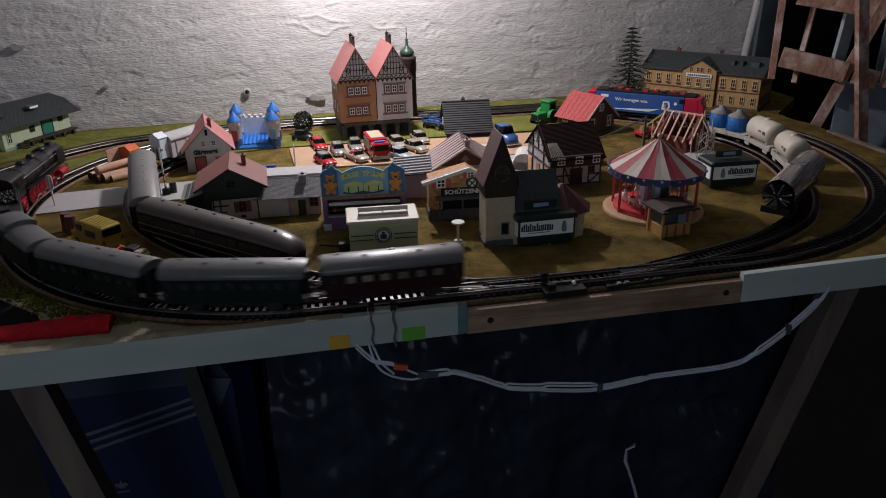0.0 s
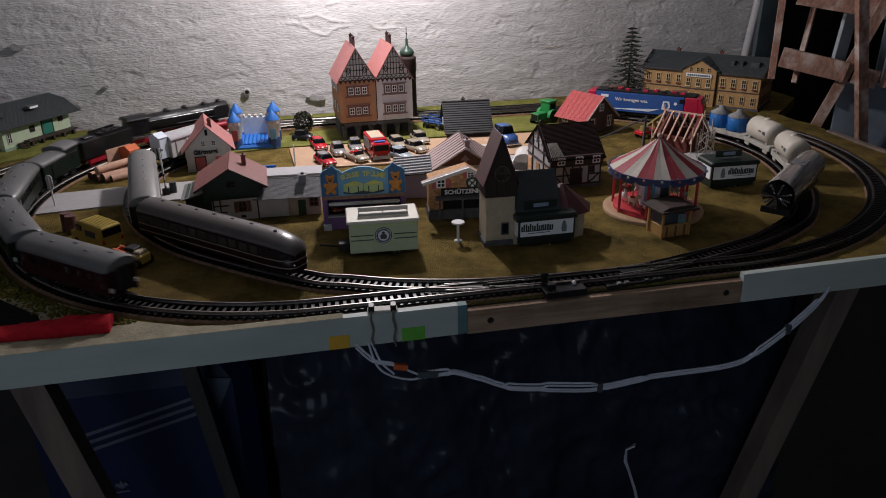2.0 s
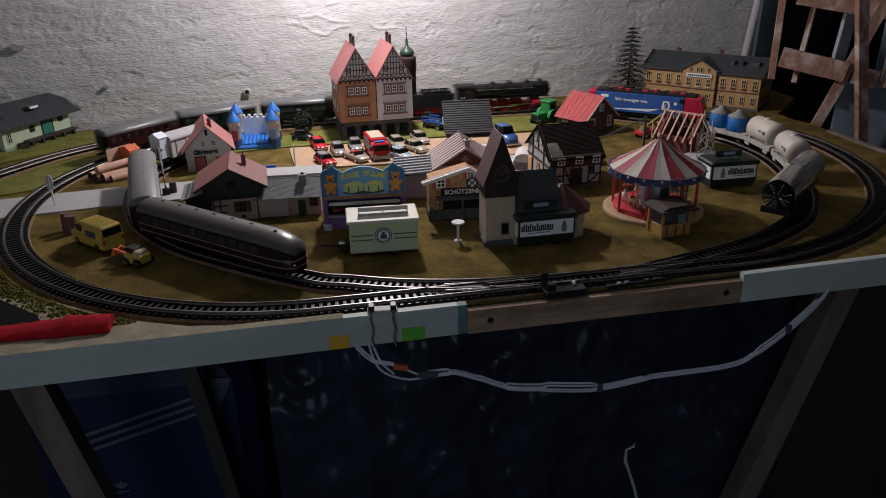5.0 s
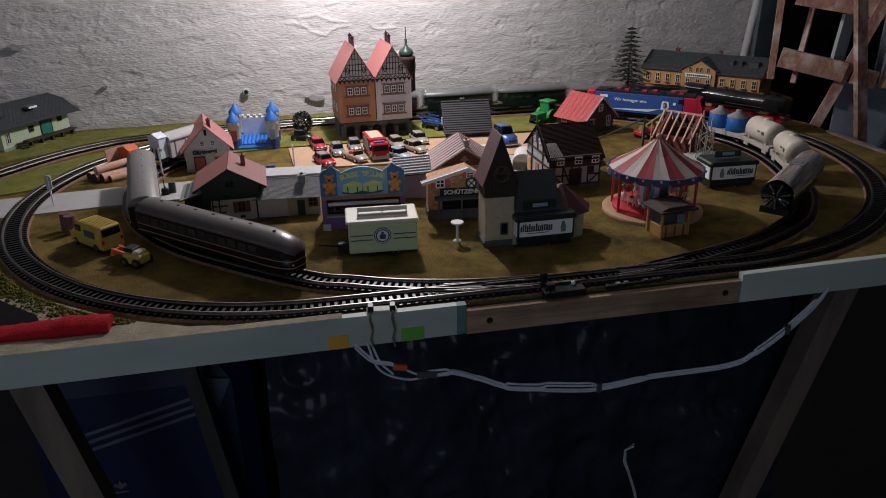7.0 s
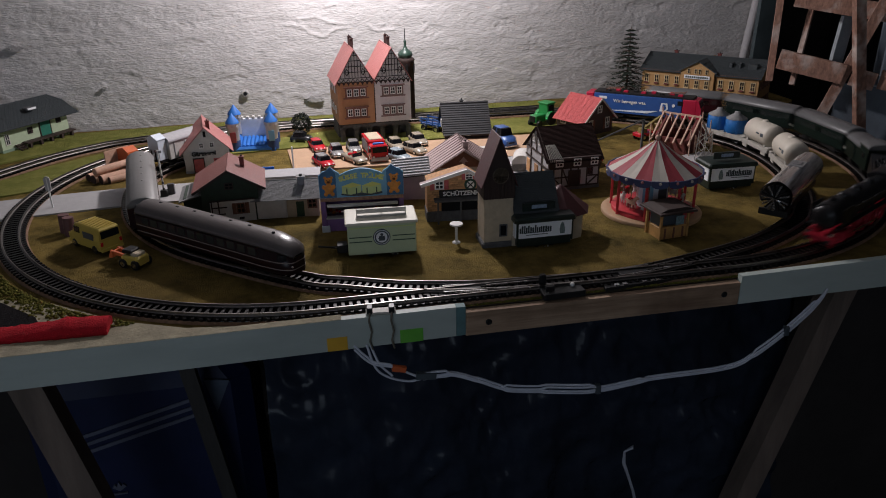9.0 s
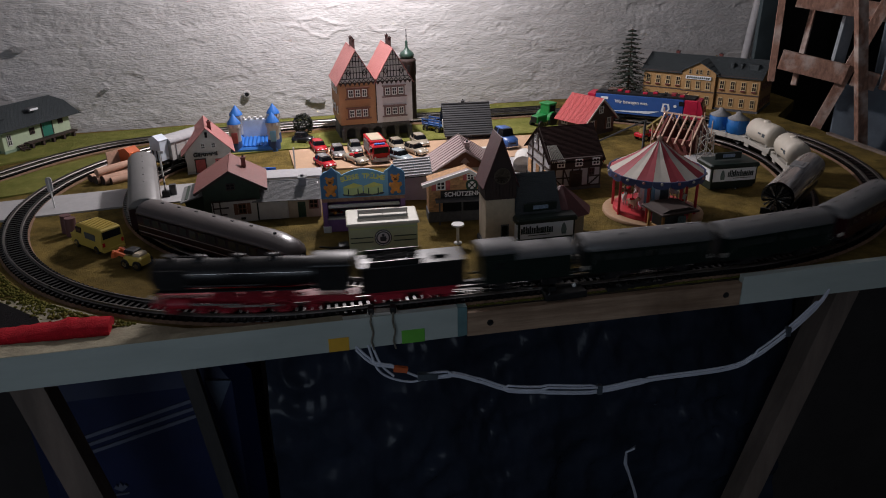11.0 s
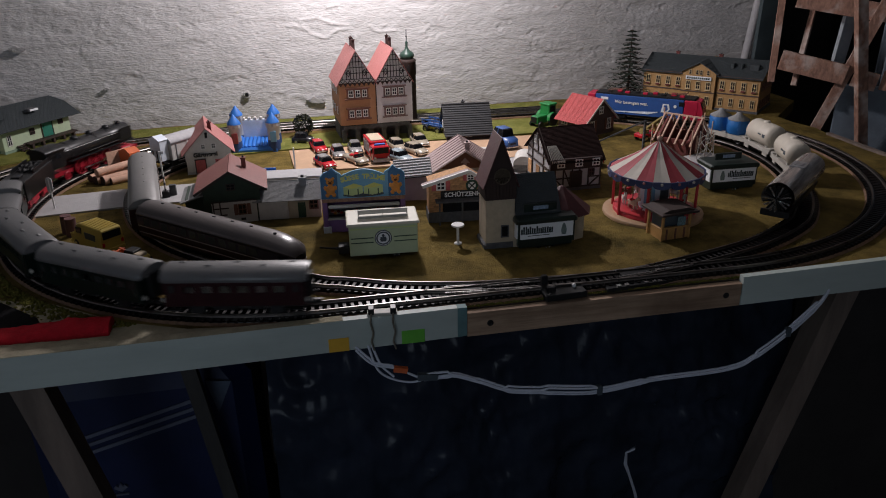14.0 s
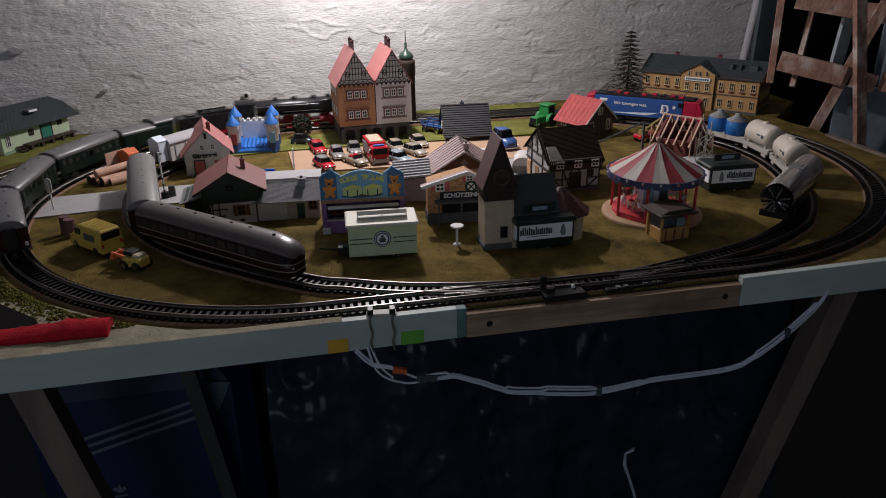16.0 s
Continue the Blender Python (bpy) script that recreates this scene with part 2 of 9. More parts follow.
# ------------------------------------------------------------ building kit
class MB:
    """Collects simple solids into one mesh."""

    def __init__(self):
        self.v, self.f, self.s = [], [], []

    def add(self, vs, fs, smooth=False, m=None):
        k = len(self.v)
        self.v += [tuple(m @ Vector(p)) if m is not None else tuple(p) for p in vs]
        self.f += [tuple(i + k for i in q) for q in fs]
        self.s += [smooth] * len(fs)
        return self

    def box(self, c, s, rz=0, m=None, ch=0.0):
        x, y, z = (d / 2 for d in s)
        if ch:
            pts, q = [], []
            a, b = x - ch, y - ch
            ring = [(-a, -y), (a, -y), (x, -b), (x, b), (a, y), (-a, y), (-x, b), (-x, -b)]
            k = 1 - ch / max(x, y)
            for zz, kk in ((-z, 1), (z - ch, 1), (z, k)):
                pts += [(px * kk, py * kk, zz) for px, py in ring]
            for r in (0, 8):
                q += [(r + i, r + (i + 1) % 8, r + 8 + (i + 1) % 8, r + 8 + i) for i in range(8)]
            q += [tuple(range(7, -1, -1)), tuple(range(16, 24))]
        else:
            pts = [(i, j, k) for k in (-z, z) for i, j in ((-x, -y), (x, -y), (x, y), (-x, y))]
            q = [(3, 2, 1, 0), (4, 5, 6, 7), (0, 1, 5, 4), (1, 2, 6, 5), (2, 3, 7, 6), (3, 0, 4, 7)]
        mm = pose(*c, 0, 0, rz)
        return self.add(pts, q, False, m @ mm if m is not None else mm)

    def prism(self, poly, y0, y1, m=None):
        """A polygon in x and z, drawn out along y."""
        n = len(poly)
        pts = [(x, y0, z) for x, z in poly] + [(x, y1, z) for x, z in poly]
        q = [(i, (i + 1) % n, n + (i + 1) % n, n + i) for i in range(n)] + [tuple(range(n - 1, -1, -1)), tuple(range(n, 2 * n))]
        return self.add(pts, q, False, m)

    def plate(self, poly, z0, z1, m=None):
        """A polygon in x and y, drawn out along z."""
        n = len(poly)
        pts = [(x, y, z0) for x, y in poly] + [(x, y, z1) for x, y in poly]
        q = [(i, (i + 1) % n, n + (i + 1) % n, n + i) for i in range(n)] + [tuple(range(n - 1, -1, -1)), tuple(range(n, 2 * n))]
        return self.add(pts, q, False, m)

    def lathe(self, prof, n=16, m=None, smooth=True):
        """A profile of radius and height, turned round z."""
        pts, q = [], []
        for r, z in prof:
            pts += [(r * math.cos(2 * math.pi * i / n), r * math.sin(2 * math.pi * i / n), z) for i in range(n)]
        for k in range(len(prof) - 1):
            q += [(k * n + i, k * n + (i + 1) % n, (k + 1) * n + (i + 1) % n, (k + 1) * n + i) for i in range(n)]
        self.add(pts, q, smooth, m)
        return self.add(pts[:n] + pts[-n:], [tuple(range(n - 1, -1, -1)), tuple(range(n, 2 * n))], False, m)

    def rod(self, a, b, r, n=8, r2=None, m=None):
        a, b = Vector(a), Vector(b)
        mm = Matrix.Translation(a) @ (b - a).to_track_quat("Z", "Y").to_matrix().to_4x4()
        return self.lathe([(r, 0), (r if r2 is None else r2, (b - a).length)], n, m @ mm if m is not None else mm)

    def bar(self, a, b, w, h, m=None):
        """A square bar from a to b."""
        a, b = Vector(a), Vector(b)
        mm = Matrix.Translation((a + b) / 2) @ (b - a).to_track_quat("X", "Z").to_matrix().to_4x4()
        return self.box((0, 0, 0), ((b - a).length, w, h), 0, m @ mm if m is not None else mm)

    def ball(self, c, r, n=10, m=None, sq=(1, 1, 1)):
        prof = [(max(1e-5, math.cos(a)) * r, math.sin(a) * r) for a in np.linspace(-math.pi / 2, math.pi / 2, n // 2 + 2)]
        mm = Matrix.Translation(c) @ Matrix.Diagonal((*sq, 1))
        return self.lathe(prof, n, m @ mm if m is not None else mm)

    def loft(self, sections, closed=True, smooth=True):
        """Rings of points, skinned one to the next, capped at both ends."""
        n = len(sections[0])
        pts = [p for s in sections for p in s]
        q = []
        for k in range(len(sections) - 1):
            q += [(k * n + i, k * n + (i + 1) % n, (k + 1) * n + (i + 1) % n, (k + 1) * n + i) for i in range(n)]
        self.add(pts, q, smooth)
        return self.add(list(sections[0]) + list(sections[-1]), [tuple(range(n - 1, -1, -1)), tuple(range(n, 2 * n))], False)

    def sweep(self, path, prof, closed=False):
        """A profile (side, up) carried along a path of x, y, z points."""
        P = [Vector(p) for p in path]
        n, rings = len(P), []
        for i, p in enumerate(P):
            a = P[i - 1] if (i or closed) else P[0]
            b = P[(i + 1) % n] if (i < n - 1 or closed) else P[-1]
            t = (b - a).normalized()
            side = Vector((t.y, -t.x, 0)).normalized()
            rings.append([tuple(p + side * u + Vector((0, 0, w))) for u, w in prof])
        k = len(prof)
        q = []
        for i in range(n if closed else n - 1):
            j = (i + 1) % n
            q += [(i * k + a, i * k + (a + 1) % k, j * k + (a + 1) % k, j * k + a) for a in range(k)]
        if not closed:
            q += [tuple(range(k - 1, -1, -1)), tuple(range((n - 1) * k, n * k))]
        return self.add([p for r in rings for p in r], q)

    def lattice(self, w, h, t, nx, ny, y0, y1):
        """A window frame with its glazing bars, in one piece, upright between y0 and y1."""
        def cuts(size, n):
            out = [-size / 2, -size / 2 + t]
            for i in range(1, n):
                c = -size / 2 + size * i / n
                out += [c - t * 0.35, c + t * 0.35]
            return out + [size / 2 - t, size / 2]
        xs, zs = cuts(w, nx), cuts(h, ny)
        na, nb = len(xs), len(zs)
        pts = [(x, y, z) for y in (y0, y1) for z in zs for x in xs]

        def at_grid(i, j, back):
            return back * na * nb + j * na + i

        def solid(i, j):
            return 0 <= i < na - 1 and 0 <= j < nb - 1 and (i % 2 == 0 or j % 2 == 0)
        q = []
        for j in range(nb - 1):
            for i in range(na - 1):
                if not solid(i, j):
                    continue
                ring = [(i, j), (i + 1, j), (i + 1, j + 1), (i, j + 1)]
                q.append(tuple(at_grid(*p, 0) for p in ring))
                q.append(tuple(at_grid(*p, 1) for p in reversed(ring)))
                for (di, dj), (p0, p1) in zip(((0, -1), (1, 0), (0, 1), (-1, 0)), zip(ring, ring[1:] + ring[:1])):
                    if not solid(i + di, j + dj):
                        q.append((at_grid(*p0, 0), at_grid(*p0, 1), at_grid(*p1, 1), at_grid(*p1, 0)))
        used = sorted({v for f in q for v in f})
        pos = {v: n for n, v in enumerate(used)}
        return self.add([pts[v] for v in used], [tuple(pos[v] for v in f) for f in q])

    def mesh(self, name, material):
        me = bpy.data.meshes.new(name)
        me.from_pydata(self.v, [], self.f)
        me.polygons.foreach_set("use_smooth", self.s)
        me.materials.append(material)
        bm = bmesh.new()
        bm.from_mesh(me)
        bmesh.ops.recalc_face_normals(bm, faces=bm.faces)
        bm.to_mesh(me)
        bm.free()
        return me


def part(name, mb, material, parent=None, label="", m=None):
    ob = new(name, mb.mesh(name, material) if isinstance(mb, MB) else mb)
    if parent is not None:
        ob.parent = parent
    if m is not None:
        ob.matrix_basis = m
    if label:
        ob["label"] = label
    return ob


def thing(name, label, category, m=None, group="", kind=""):
    """An empty at a thing's base that carries its parts."""
    ob = new(name)
    ob.empty_display_size = 0.01
    if m is not None:
        ob.matrix_basis = m
    return tagged(ob, label, category, group, kind)


def piece(name, mb, material, label, category, m=None, group="", kind=""):
    return tagged(part(name, mb, material, None, "", m), label, category, group, kind)


def words(name, text, size, material, parent, m, label="", depth=0.0003, bold=0.0):
    cu = bpy.data.curves.new(name, "FONT")
    cu.body, cu.size, cu.align_x, cu.align_y, cu.extrude, cu.offset = text, size, "CENTER", "CENTER", depth, bold
    tmp = bpy.data.objects.new(name, cu)
    scene.collection.objects.link(tmp)
    me = bpy.data.meshes.new_from_object(tmp.evaluated_get(bpy.context.evaluated_depsgraph_get()))
    bpy.data.objects.remove(tmp)
    bpy.data.curves.remove(cu)
    me.materials.clear()
    me.materials.append(material)
    return part(name, me, material, parent, label, m)


UPRIGHT = pose(0, 0, 0, 90)     # turns a flat drawing to face the front
ZT = -0.008                     # the table's surface; rail heads lie at 0


def at(x, y, rz=0, z=ZT):
    return pose(x, y, z, 0, 0, rz)


# ------------------------------------------------------------ cellar
def wall_y(x):
    return 0.768 + 0.049 * x


# flaked edges of the plaster, in x and z
FLAKES = (((0.0142, 0.1616), (0.0185, 0.1501), (0.0359, 0.1365), (0.0588, 0.1293), (0.0762, 0.1400), (0.0995, 0.1443)),
                 ((0.0188, 0.1621), (0.0441, 0.1641), (0.0611, 0.1574), (0.0783, 0.1517), (0.0999, 0.1497)),
                 ((-0.0087, 0.1543), (0.0048, 0.1522), (0.0212, 0.1463)),
                 ((0.0648, 0.1804), (0.0807, 0.1843)),
                 ((0.1380, 0.1465), (0.1492, 0.1367), (0.1838, 0.1360)))


def flake_relief(x, z):
    """How far a flaked edge stands off the wall near x, z."""
    best = 1.0
    if -0.10 < x < 0.34 and 0.10 < z < 0.20:
        for line in FLAKES:
            for (xa, za), (xb, zb) in zip(line, line[1:]):
                dx, dz = xb - xa, zb - za
                u = max(0.0, min(1.0, ((x - xa) * dx + (z - za) * dz) / (dx * dx + dz * dz)))
                best = min(best, math.hypot(x - xa - u * dx, z - za - u * dz))
    return math.exp(-(best / 0.0024) ** 2)


def build_cellar():
    nx, nz = 620, 300
    x0, x1, z0, z1 = -1.7, 0.93, -0.8, 0.95
    vs, fs = [], []
    for j in range(nz + 1):
        for i in range(nx + 1):
            # finer steps in the lit stretch above the table
            u, w = i / nx, j / nz
            x = x0 + 1.15 * min(1, u / 0.12) + max(0, u - 0.12) / 0.88 * (x1 - x0 - 1.15)
            z = z0 + 0.72 * min(1, w / 0.1) + 0.40 * min(1, max(0, w - 0.1) / 0.75) + 0.63 * max(0, w - 0.85) / 0.15
            p = Vector((x, z, 0))
            d = 0.005 * noise.noise(p * 3.1) + 0.0006 * noise.noise(Vector((x * 5, z * 34, 3))) + 0.0004 * noise.noise(p * 24)
            d += 0.0004 * noise.noise(Vector((x * 18, z * 110, 7))) + 0.0004 * noise.noise(p * 62) + 0.0005 * noise.noise(p * 140)
            for sc, th, am in ((7, 0.18, 0.0009), (13, 0.30, 0.0008), (26, 0.40, 0.0011)):
                e = noise.noise(Vector((x * sc * 0.55, z * sc * 1.6, sc))) + 0.25 * noise.noise(p * sc * 5)
                d += am * max(0.0, min(1.0, (e - th) * 14))
            d -= 0.006 * max(0, noise.noise(p * 9 + Vector((5, 2, 1))) - 0.38)
            d -= 0.0017 * flake_relief(x + 0.002 * noise.noise(p * 60), z + 0.002 * noise.noise(p * 55 + Vector((9, 0, 0))))
            vs.append((x, wall_y(x) + d, z))
    for j in range(nz):
        for i in range(nx):
            a = j * (nx + 1) + i
            fs.append((a, a + 1, a + nx + 2, a + nx + 1))
    k = len(vs)
    vs += [(x0, wall_y(x0) + 0.25, z0), (x1, wall_y(x1) + 0.25, z0), (x1, wall_y(x1) + 0.25, z1), (x0, wall_y(x0) + 0.25, z1)]
    c0, c1, c2, c3 = 0, nx, nz * (nx + 1) + nx, nz * (nx + 1)
    fs += [(k + 1, k, k + 3, k + 2), (c1, k + 1, k + 2, c2), (k, c0, c3, k + 3)]
    mb = MB().add(vs, fs, True)
    wall = piece("wall_north", mb, PLASTER, "rough whitewashed cellar wall with plaster ridges and pits", "wall", kind="structure")
    # drill holes, a dark patch and a crack in the plaster
    hole = MB()
    hole.lathe([(0.0075, 0), (0.0045, 0.004), (0.003, 0.001)], 14, pose(-0.088, 0.757, 0.040, 90))
    part("plaster_ring", hole, PLASTER, wall)
    part("drill_hole", MB().lathe([(0.0034, 0), (0.0028, 0.0042)], 12, pose(-0.088, 0.7568, 0.040, 90)), BLACK, wall, "dark drilled hole")
    MORTAR = mat("grey_bare_mortar", (0.34, 0.33, 0.325), 0.95, var=0.15, scale=70, bump=0.6)
    for px, pz, w, h, sd in ((0.032, 0.0215, 0.036, 0.012, 1), (-0.437, 0.135, 0.028, 0.010, 2), (-0.315, 0.064, 0.010, 0.005, 3)):
        rnd = random.Random(sd)
        ring = [(w / 2 * math.cos(a) * rnd.uniform(0.55, 1.15), h / 2 * math.sin(a) * rnd.uniform(0.5, 1.25)) for a in np.linspace(0, 2 * math.pi, 26, endpoint=False)]
        part("bare_mortar_patch", MB().prism(ring, -0.0062, 0.0), MORTAR, wall, "grey patch where the paint has flaked", Matrix.Translation((px, wall_y(px), pz)))
    piece("floor", MB().box((0, -0.2, -0.80), (4.4, 4.4, 0.06)), CONCRETE, "dark concrete cellar floor", "floor", kind="structure")
    piece("ceiling", MB().box((0, -0.2, 1.0), (4.4, 4.4, 0.06)), ROOMWALL, "dim rough cellar ceiling", "ceiling", kind="structure")
    ws = MB()
    ws.box((-1.6, -1.7, 0.1), (1.2, 0.1, 1.8)).box((1.0, -1.7, 0.1), (2.4, 0.1, 1.8)).box((-0.6, -1.7, 0.84), (0.8, 0.1, 0.32)).box((-0.6, -1.7, -0.42), (0.8, 0.1, 0.76))
    piece("wall_south", ws, ROOMWALL, "dim cellar wall with a window opening behind the viewer", "wall", kind="structure")
    piece("wall_west", MB().box((-1.75, -0.4, 0.1), (0.1, 2.6, 1.8)), ROOMWALL, "dim cellar side wall", "wall", kind="structure")
    # east and recess walls: the dark of the unlit corner is in their colour
    piece("wall_east", MB().box((1.75, -0.35, 0.1), (0.1, 3.9, 1.8)), UNLITDARK, "cellar side wall beyond the racks, coloured near-black as unlit", "wall", kind="structure")
    piece("wall_recess", MB().box((1.3, 1.62, 0.1), (1.0, 0.1, 1.8)), UNLITDARK, "back wall of the cellar recess, coloured near-black as unlit", "wall", kind="structure")
    # hanging lamp over the layout
    lamp = thing("pendant_lamp", "bare bulb hanging from the ceiling over the layout", "lamp", Matrix.Translation(LAMP))
    part("socket", MB().lathe([(0.012, 0.035), (0.014, 0.05), (0.013, 0.075), (0.004, 0.085)], 14), BLACK, lamp)
    part("cord", MB().rod((0, 0, 0.083), (0, 0, 0.6), 0.0025), BLACK, lamp)
    cage = MB().lathe([(0.0115, 0.033), (0.0125, 0.040)], 14)
    part("bulb_neck", cage, STEEL, lamp)


build_cellar()


# ------------------------------------------------------------ the railway's lines
XL, XR, RL, RR, YB = 0.006, 0.398, 0.344, 0.360, 0.676


def arc(cx, cy, rx, ry, a0, a1, n):
    return [(cx + rx * math.cos(radians(a0 + (a1 - a0) * i / n)), cy + ry * math.sin(radians(a0 + (a1 - a0) * i / n))) for i in range(n)]


def straight(a, b, n):
    return [(a[0] + (b[0] - a[0]) * i / n, a[1] + (b[1] - a[1]) * i / n) for i in range(n)]


LOOP = (straight((XR, 0), (XL, 0), 60) + arc(XL, RL, RL, RL, -90, -180, 90) + arc(XL, RL, RL, YB - RL, 180, 90, 90)
        + straight((XL, YB), (XR, YB), 60) + arc(XR, RR, RR, YB - RR, 90, 0, 90) + arc(XR, RR, RR, RR, 0, -90, 90))
LOOP_S = [0.0]
for p, q in zip(LOOP, LOOP[1:] + LOOP[:1]):
    LOOP_S.append(LOOP_S[-1] + math.dist(p, q))
LOOP_LEN = LOOP_S[-1]


def along(s):
    """The place on the outer loop, s metres from the start of the front straight."""
    s %= LOOP_LEN
    i = int(np.searchsorted(LOOP_S, s, side="right")) - 1
    i = min(i, len(LOOP) - 1)
    p, q = LOOP[i], LOOP[(i + 1) % len(LOOP)]
    u = (s - LOOP_S[i]) / max(1e-9, LOOP_S[i + 1] - LOOP_S[i])
    return Vector((p[0] + (q[0] - p[0]) * u, p[1] + (q[1] - p[1]) * u, 0))


def smooth_line(ctrl, n=12):
    """A smooth line through a few points."""
    P = [Vector((*p, 0)) for p in ctrl]
    P = [P[0] * 2 - P[1]] + P + [P[-1] * 2 - P[-2]]
    out = []
    for i in range(1, len(P) - 2):
        a, b, c, d = P[i - 1:i + 3]
        for k in range(n):
            t = k / n
            v = 0.5 * ((2 * b) + (c - a) * t + (2 * a - 5 * b + 4 * c - d) * t * t + (3 * b - a - 3 * c + d) * t ** 3)
            out.append((v.x, v.y))
    out.append(tuple(P[-2])[:2])
    return out


SIDING_W = smooth_line([(0.25, 0.000), (0.16, 0.006), (0.115, 0.0135), (0.07, 0.026), (0.03, 0.0430), (0.0, 0.056), (-0.06, 0.103), (-0.13, 0.168), (-0.178, 0.238), (-0.204, 0.31), (-0.214, 0.38), (-0.207, 0.44), (-0.18, 0.49), (-0.140, 0.523)])
SIDING_E = smooth_line([(0.27, 0.000), (0.31, 0.004), (0.35, 0.0125), (0.415, 0.030), (0.46, 0.046), (0.51, 0.072), (0.55, 0.103), (0.597, 0.165), (0.628, 0.24), (0.645, 0.31), (0.646, 0.365), (0.638, 0.41), (0.615, 0.455), (0.58, 0.505)])
BRANCH_NW = smooth_line([(-0.50, 0.36), (-0.46, 0.43), (-0.418, 0.498), (-0.362, 0.575), (-0.30, 0.628), (-0.25, 0.648), (-0.16, 0.676), (-0.08, 0.690), (0.0, 0.696), (0.2, 0.697), (0.46, 0.700)])
SPUR_NE = smooth_line([(0.42, 0.68), (0.47, 0.645), (0.525, 0.601), (0.581, 0.556), (0.640, 0.508), (0.67, 0.485)])


def steps(pts, gap, closed):
    """Even places along a line, with the heading in degrees."""
    P = pts + (pts[:1] if closed else [])
    out, left = [], gap / 2
    for a, b in zip(P, P[1:]):
        d = math.dist(a, b)
        pos = left
        while pos < d:
            u = pos / d
            out.append((a[0] + (b[0] - a[0]) * u, a[1] + (b[1] - a[1]) * u, math.degrees(math.atan2(b[1] - a[1], b[0] - a[0]))))
            pos += gap
        left = pos - d
    return out


sleeper_mesh = MB().box((0, 0, -0.0042), (0.0030, 0.0295, 0.0026), ch=0.0004).mesh("sleeper", SLEEPER)


def lay_track(name, pts, closed, label, singles, bed=True):
    tr = thing(name, label, "railway track", kind="structure")
    p3 = [(x, y, 0) for x, y in pts]
    for side in (-1, 1):
        prof = [(side * 0.0086 + u, w) for u, w in ((-0.0011, -0.0029), (0.0011, -0.0029), (0.0003, -0.0020), (0.0003, -0.0011), (0.0005, -0.0008), (0.0005, 0), (-0.0005, 0), (-0.0005, -0.0008), (-0.0003, -0.0011), (-0.0003, -0.0020))]
        part("rail", MB().sweep(p3, prof, closed), RAIL, tr)
    if bed:
        bedprof = [(-0.0165, -0.0078), (0.0165, -0.0078), (0.0150, -0.0056), (-0.0150, -0.0056)]
        part("roadbed", MB().sweep(p3, bedprof, closed), CORK, tr, "brown cork roadbed")
    for side in (-1, 1):
        part("rail_base", MB().sweep(p3, [(side * 0.0086 + u, w) for u, w in ((-0.0026, -0.0055), (0.0026, -0.0055), (0.0022, -0.0031), (-0.0022, -0.0031))], closed), SLEEPER, tr)
    part("ballast_web", MB().sweep(p3, [(-0.0138, -0.0057), (0.0138, -0.0057), (0.0136, -0.0052), (-0.0136, -0.0052)], closed), SLEEPER, tr, "black web between the sleepers")
    places = steps(pts, 0.0070, closed)
    places.sort(key=lambda q: q[1])
    rest = MB()
    for i, (x, y, a) in enumerate(places):
        if i < singles:
            part("sleeper", sleeper_mesh, SLEEPER, tr, "", pose(x, y, 0, 0, 0, a))
        else:
            rest.box((x, y, -0.0042), (0.0030, 0.0295, 0.0026), a)
    if rest.v:
        tagged(part("sleepers_beyond", rest, SLEEPER, tr), kind="stuff")
    return tr


lay_track("track_main_loop", LOOP, True, "oval model railway track with nickel rails on black sleepers", 230)
lay_track("track_siding_west", SIDING_W, False, "curved inner siding with nickel rails on black sleepers", 60)
lay_track("track_siding_east", SIDING_E, False, "curved inner siding with nickel rails on black sleepers", 60)
lay_track("track_branch", BRANCH_NW, False, "outer branch line along the wall on black sleepers", 40)
lay_track("track_spur", SPUR_NE, False, "short spur carrying the blue locomotive", 20)


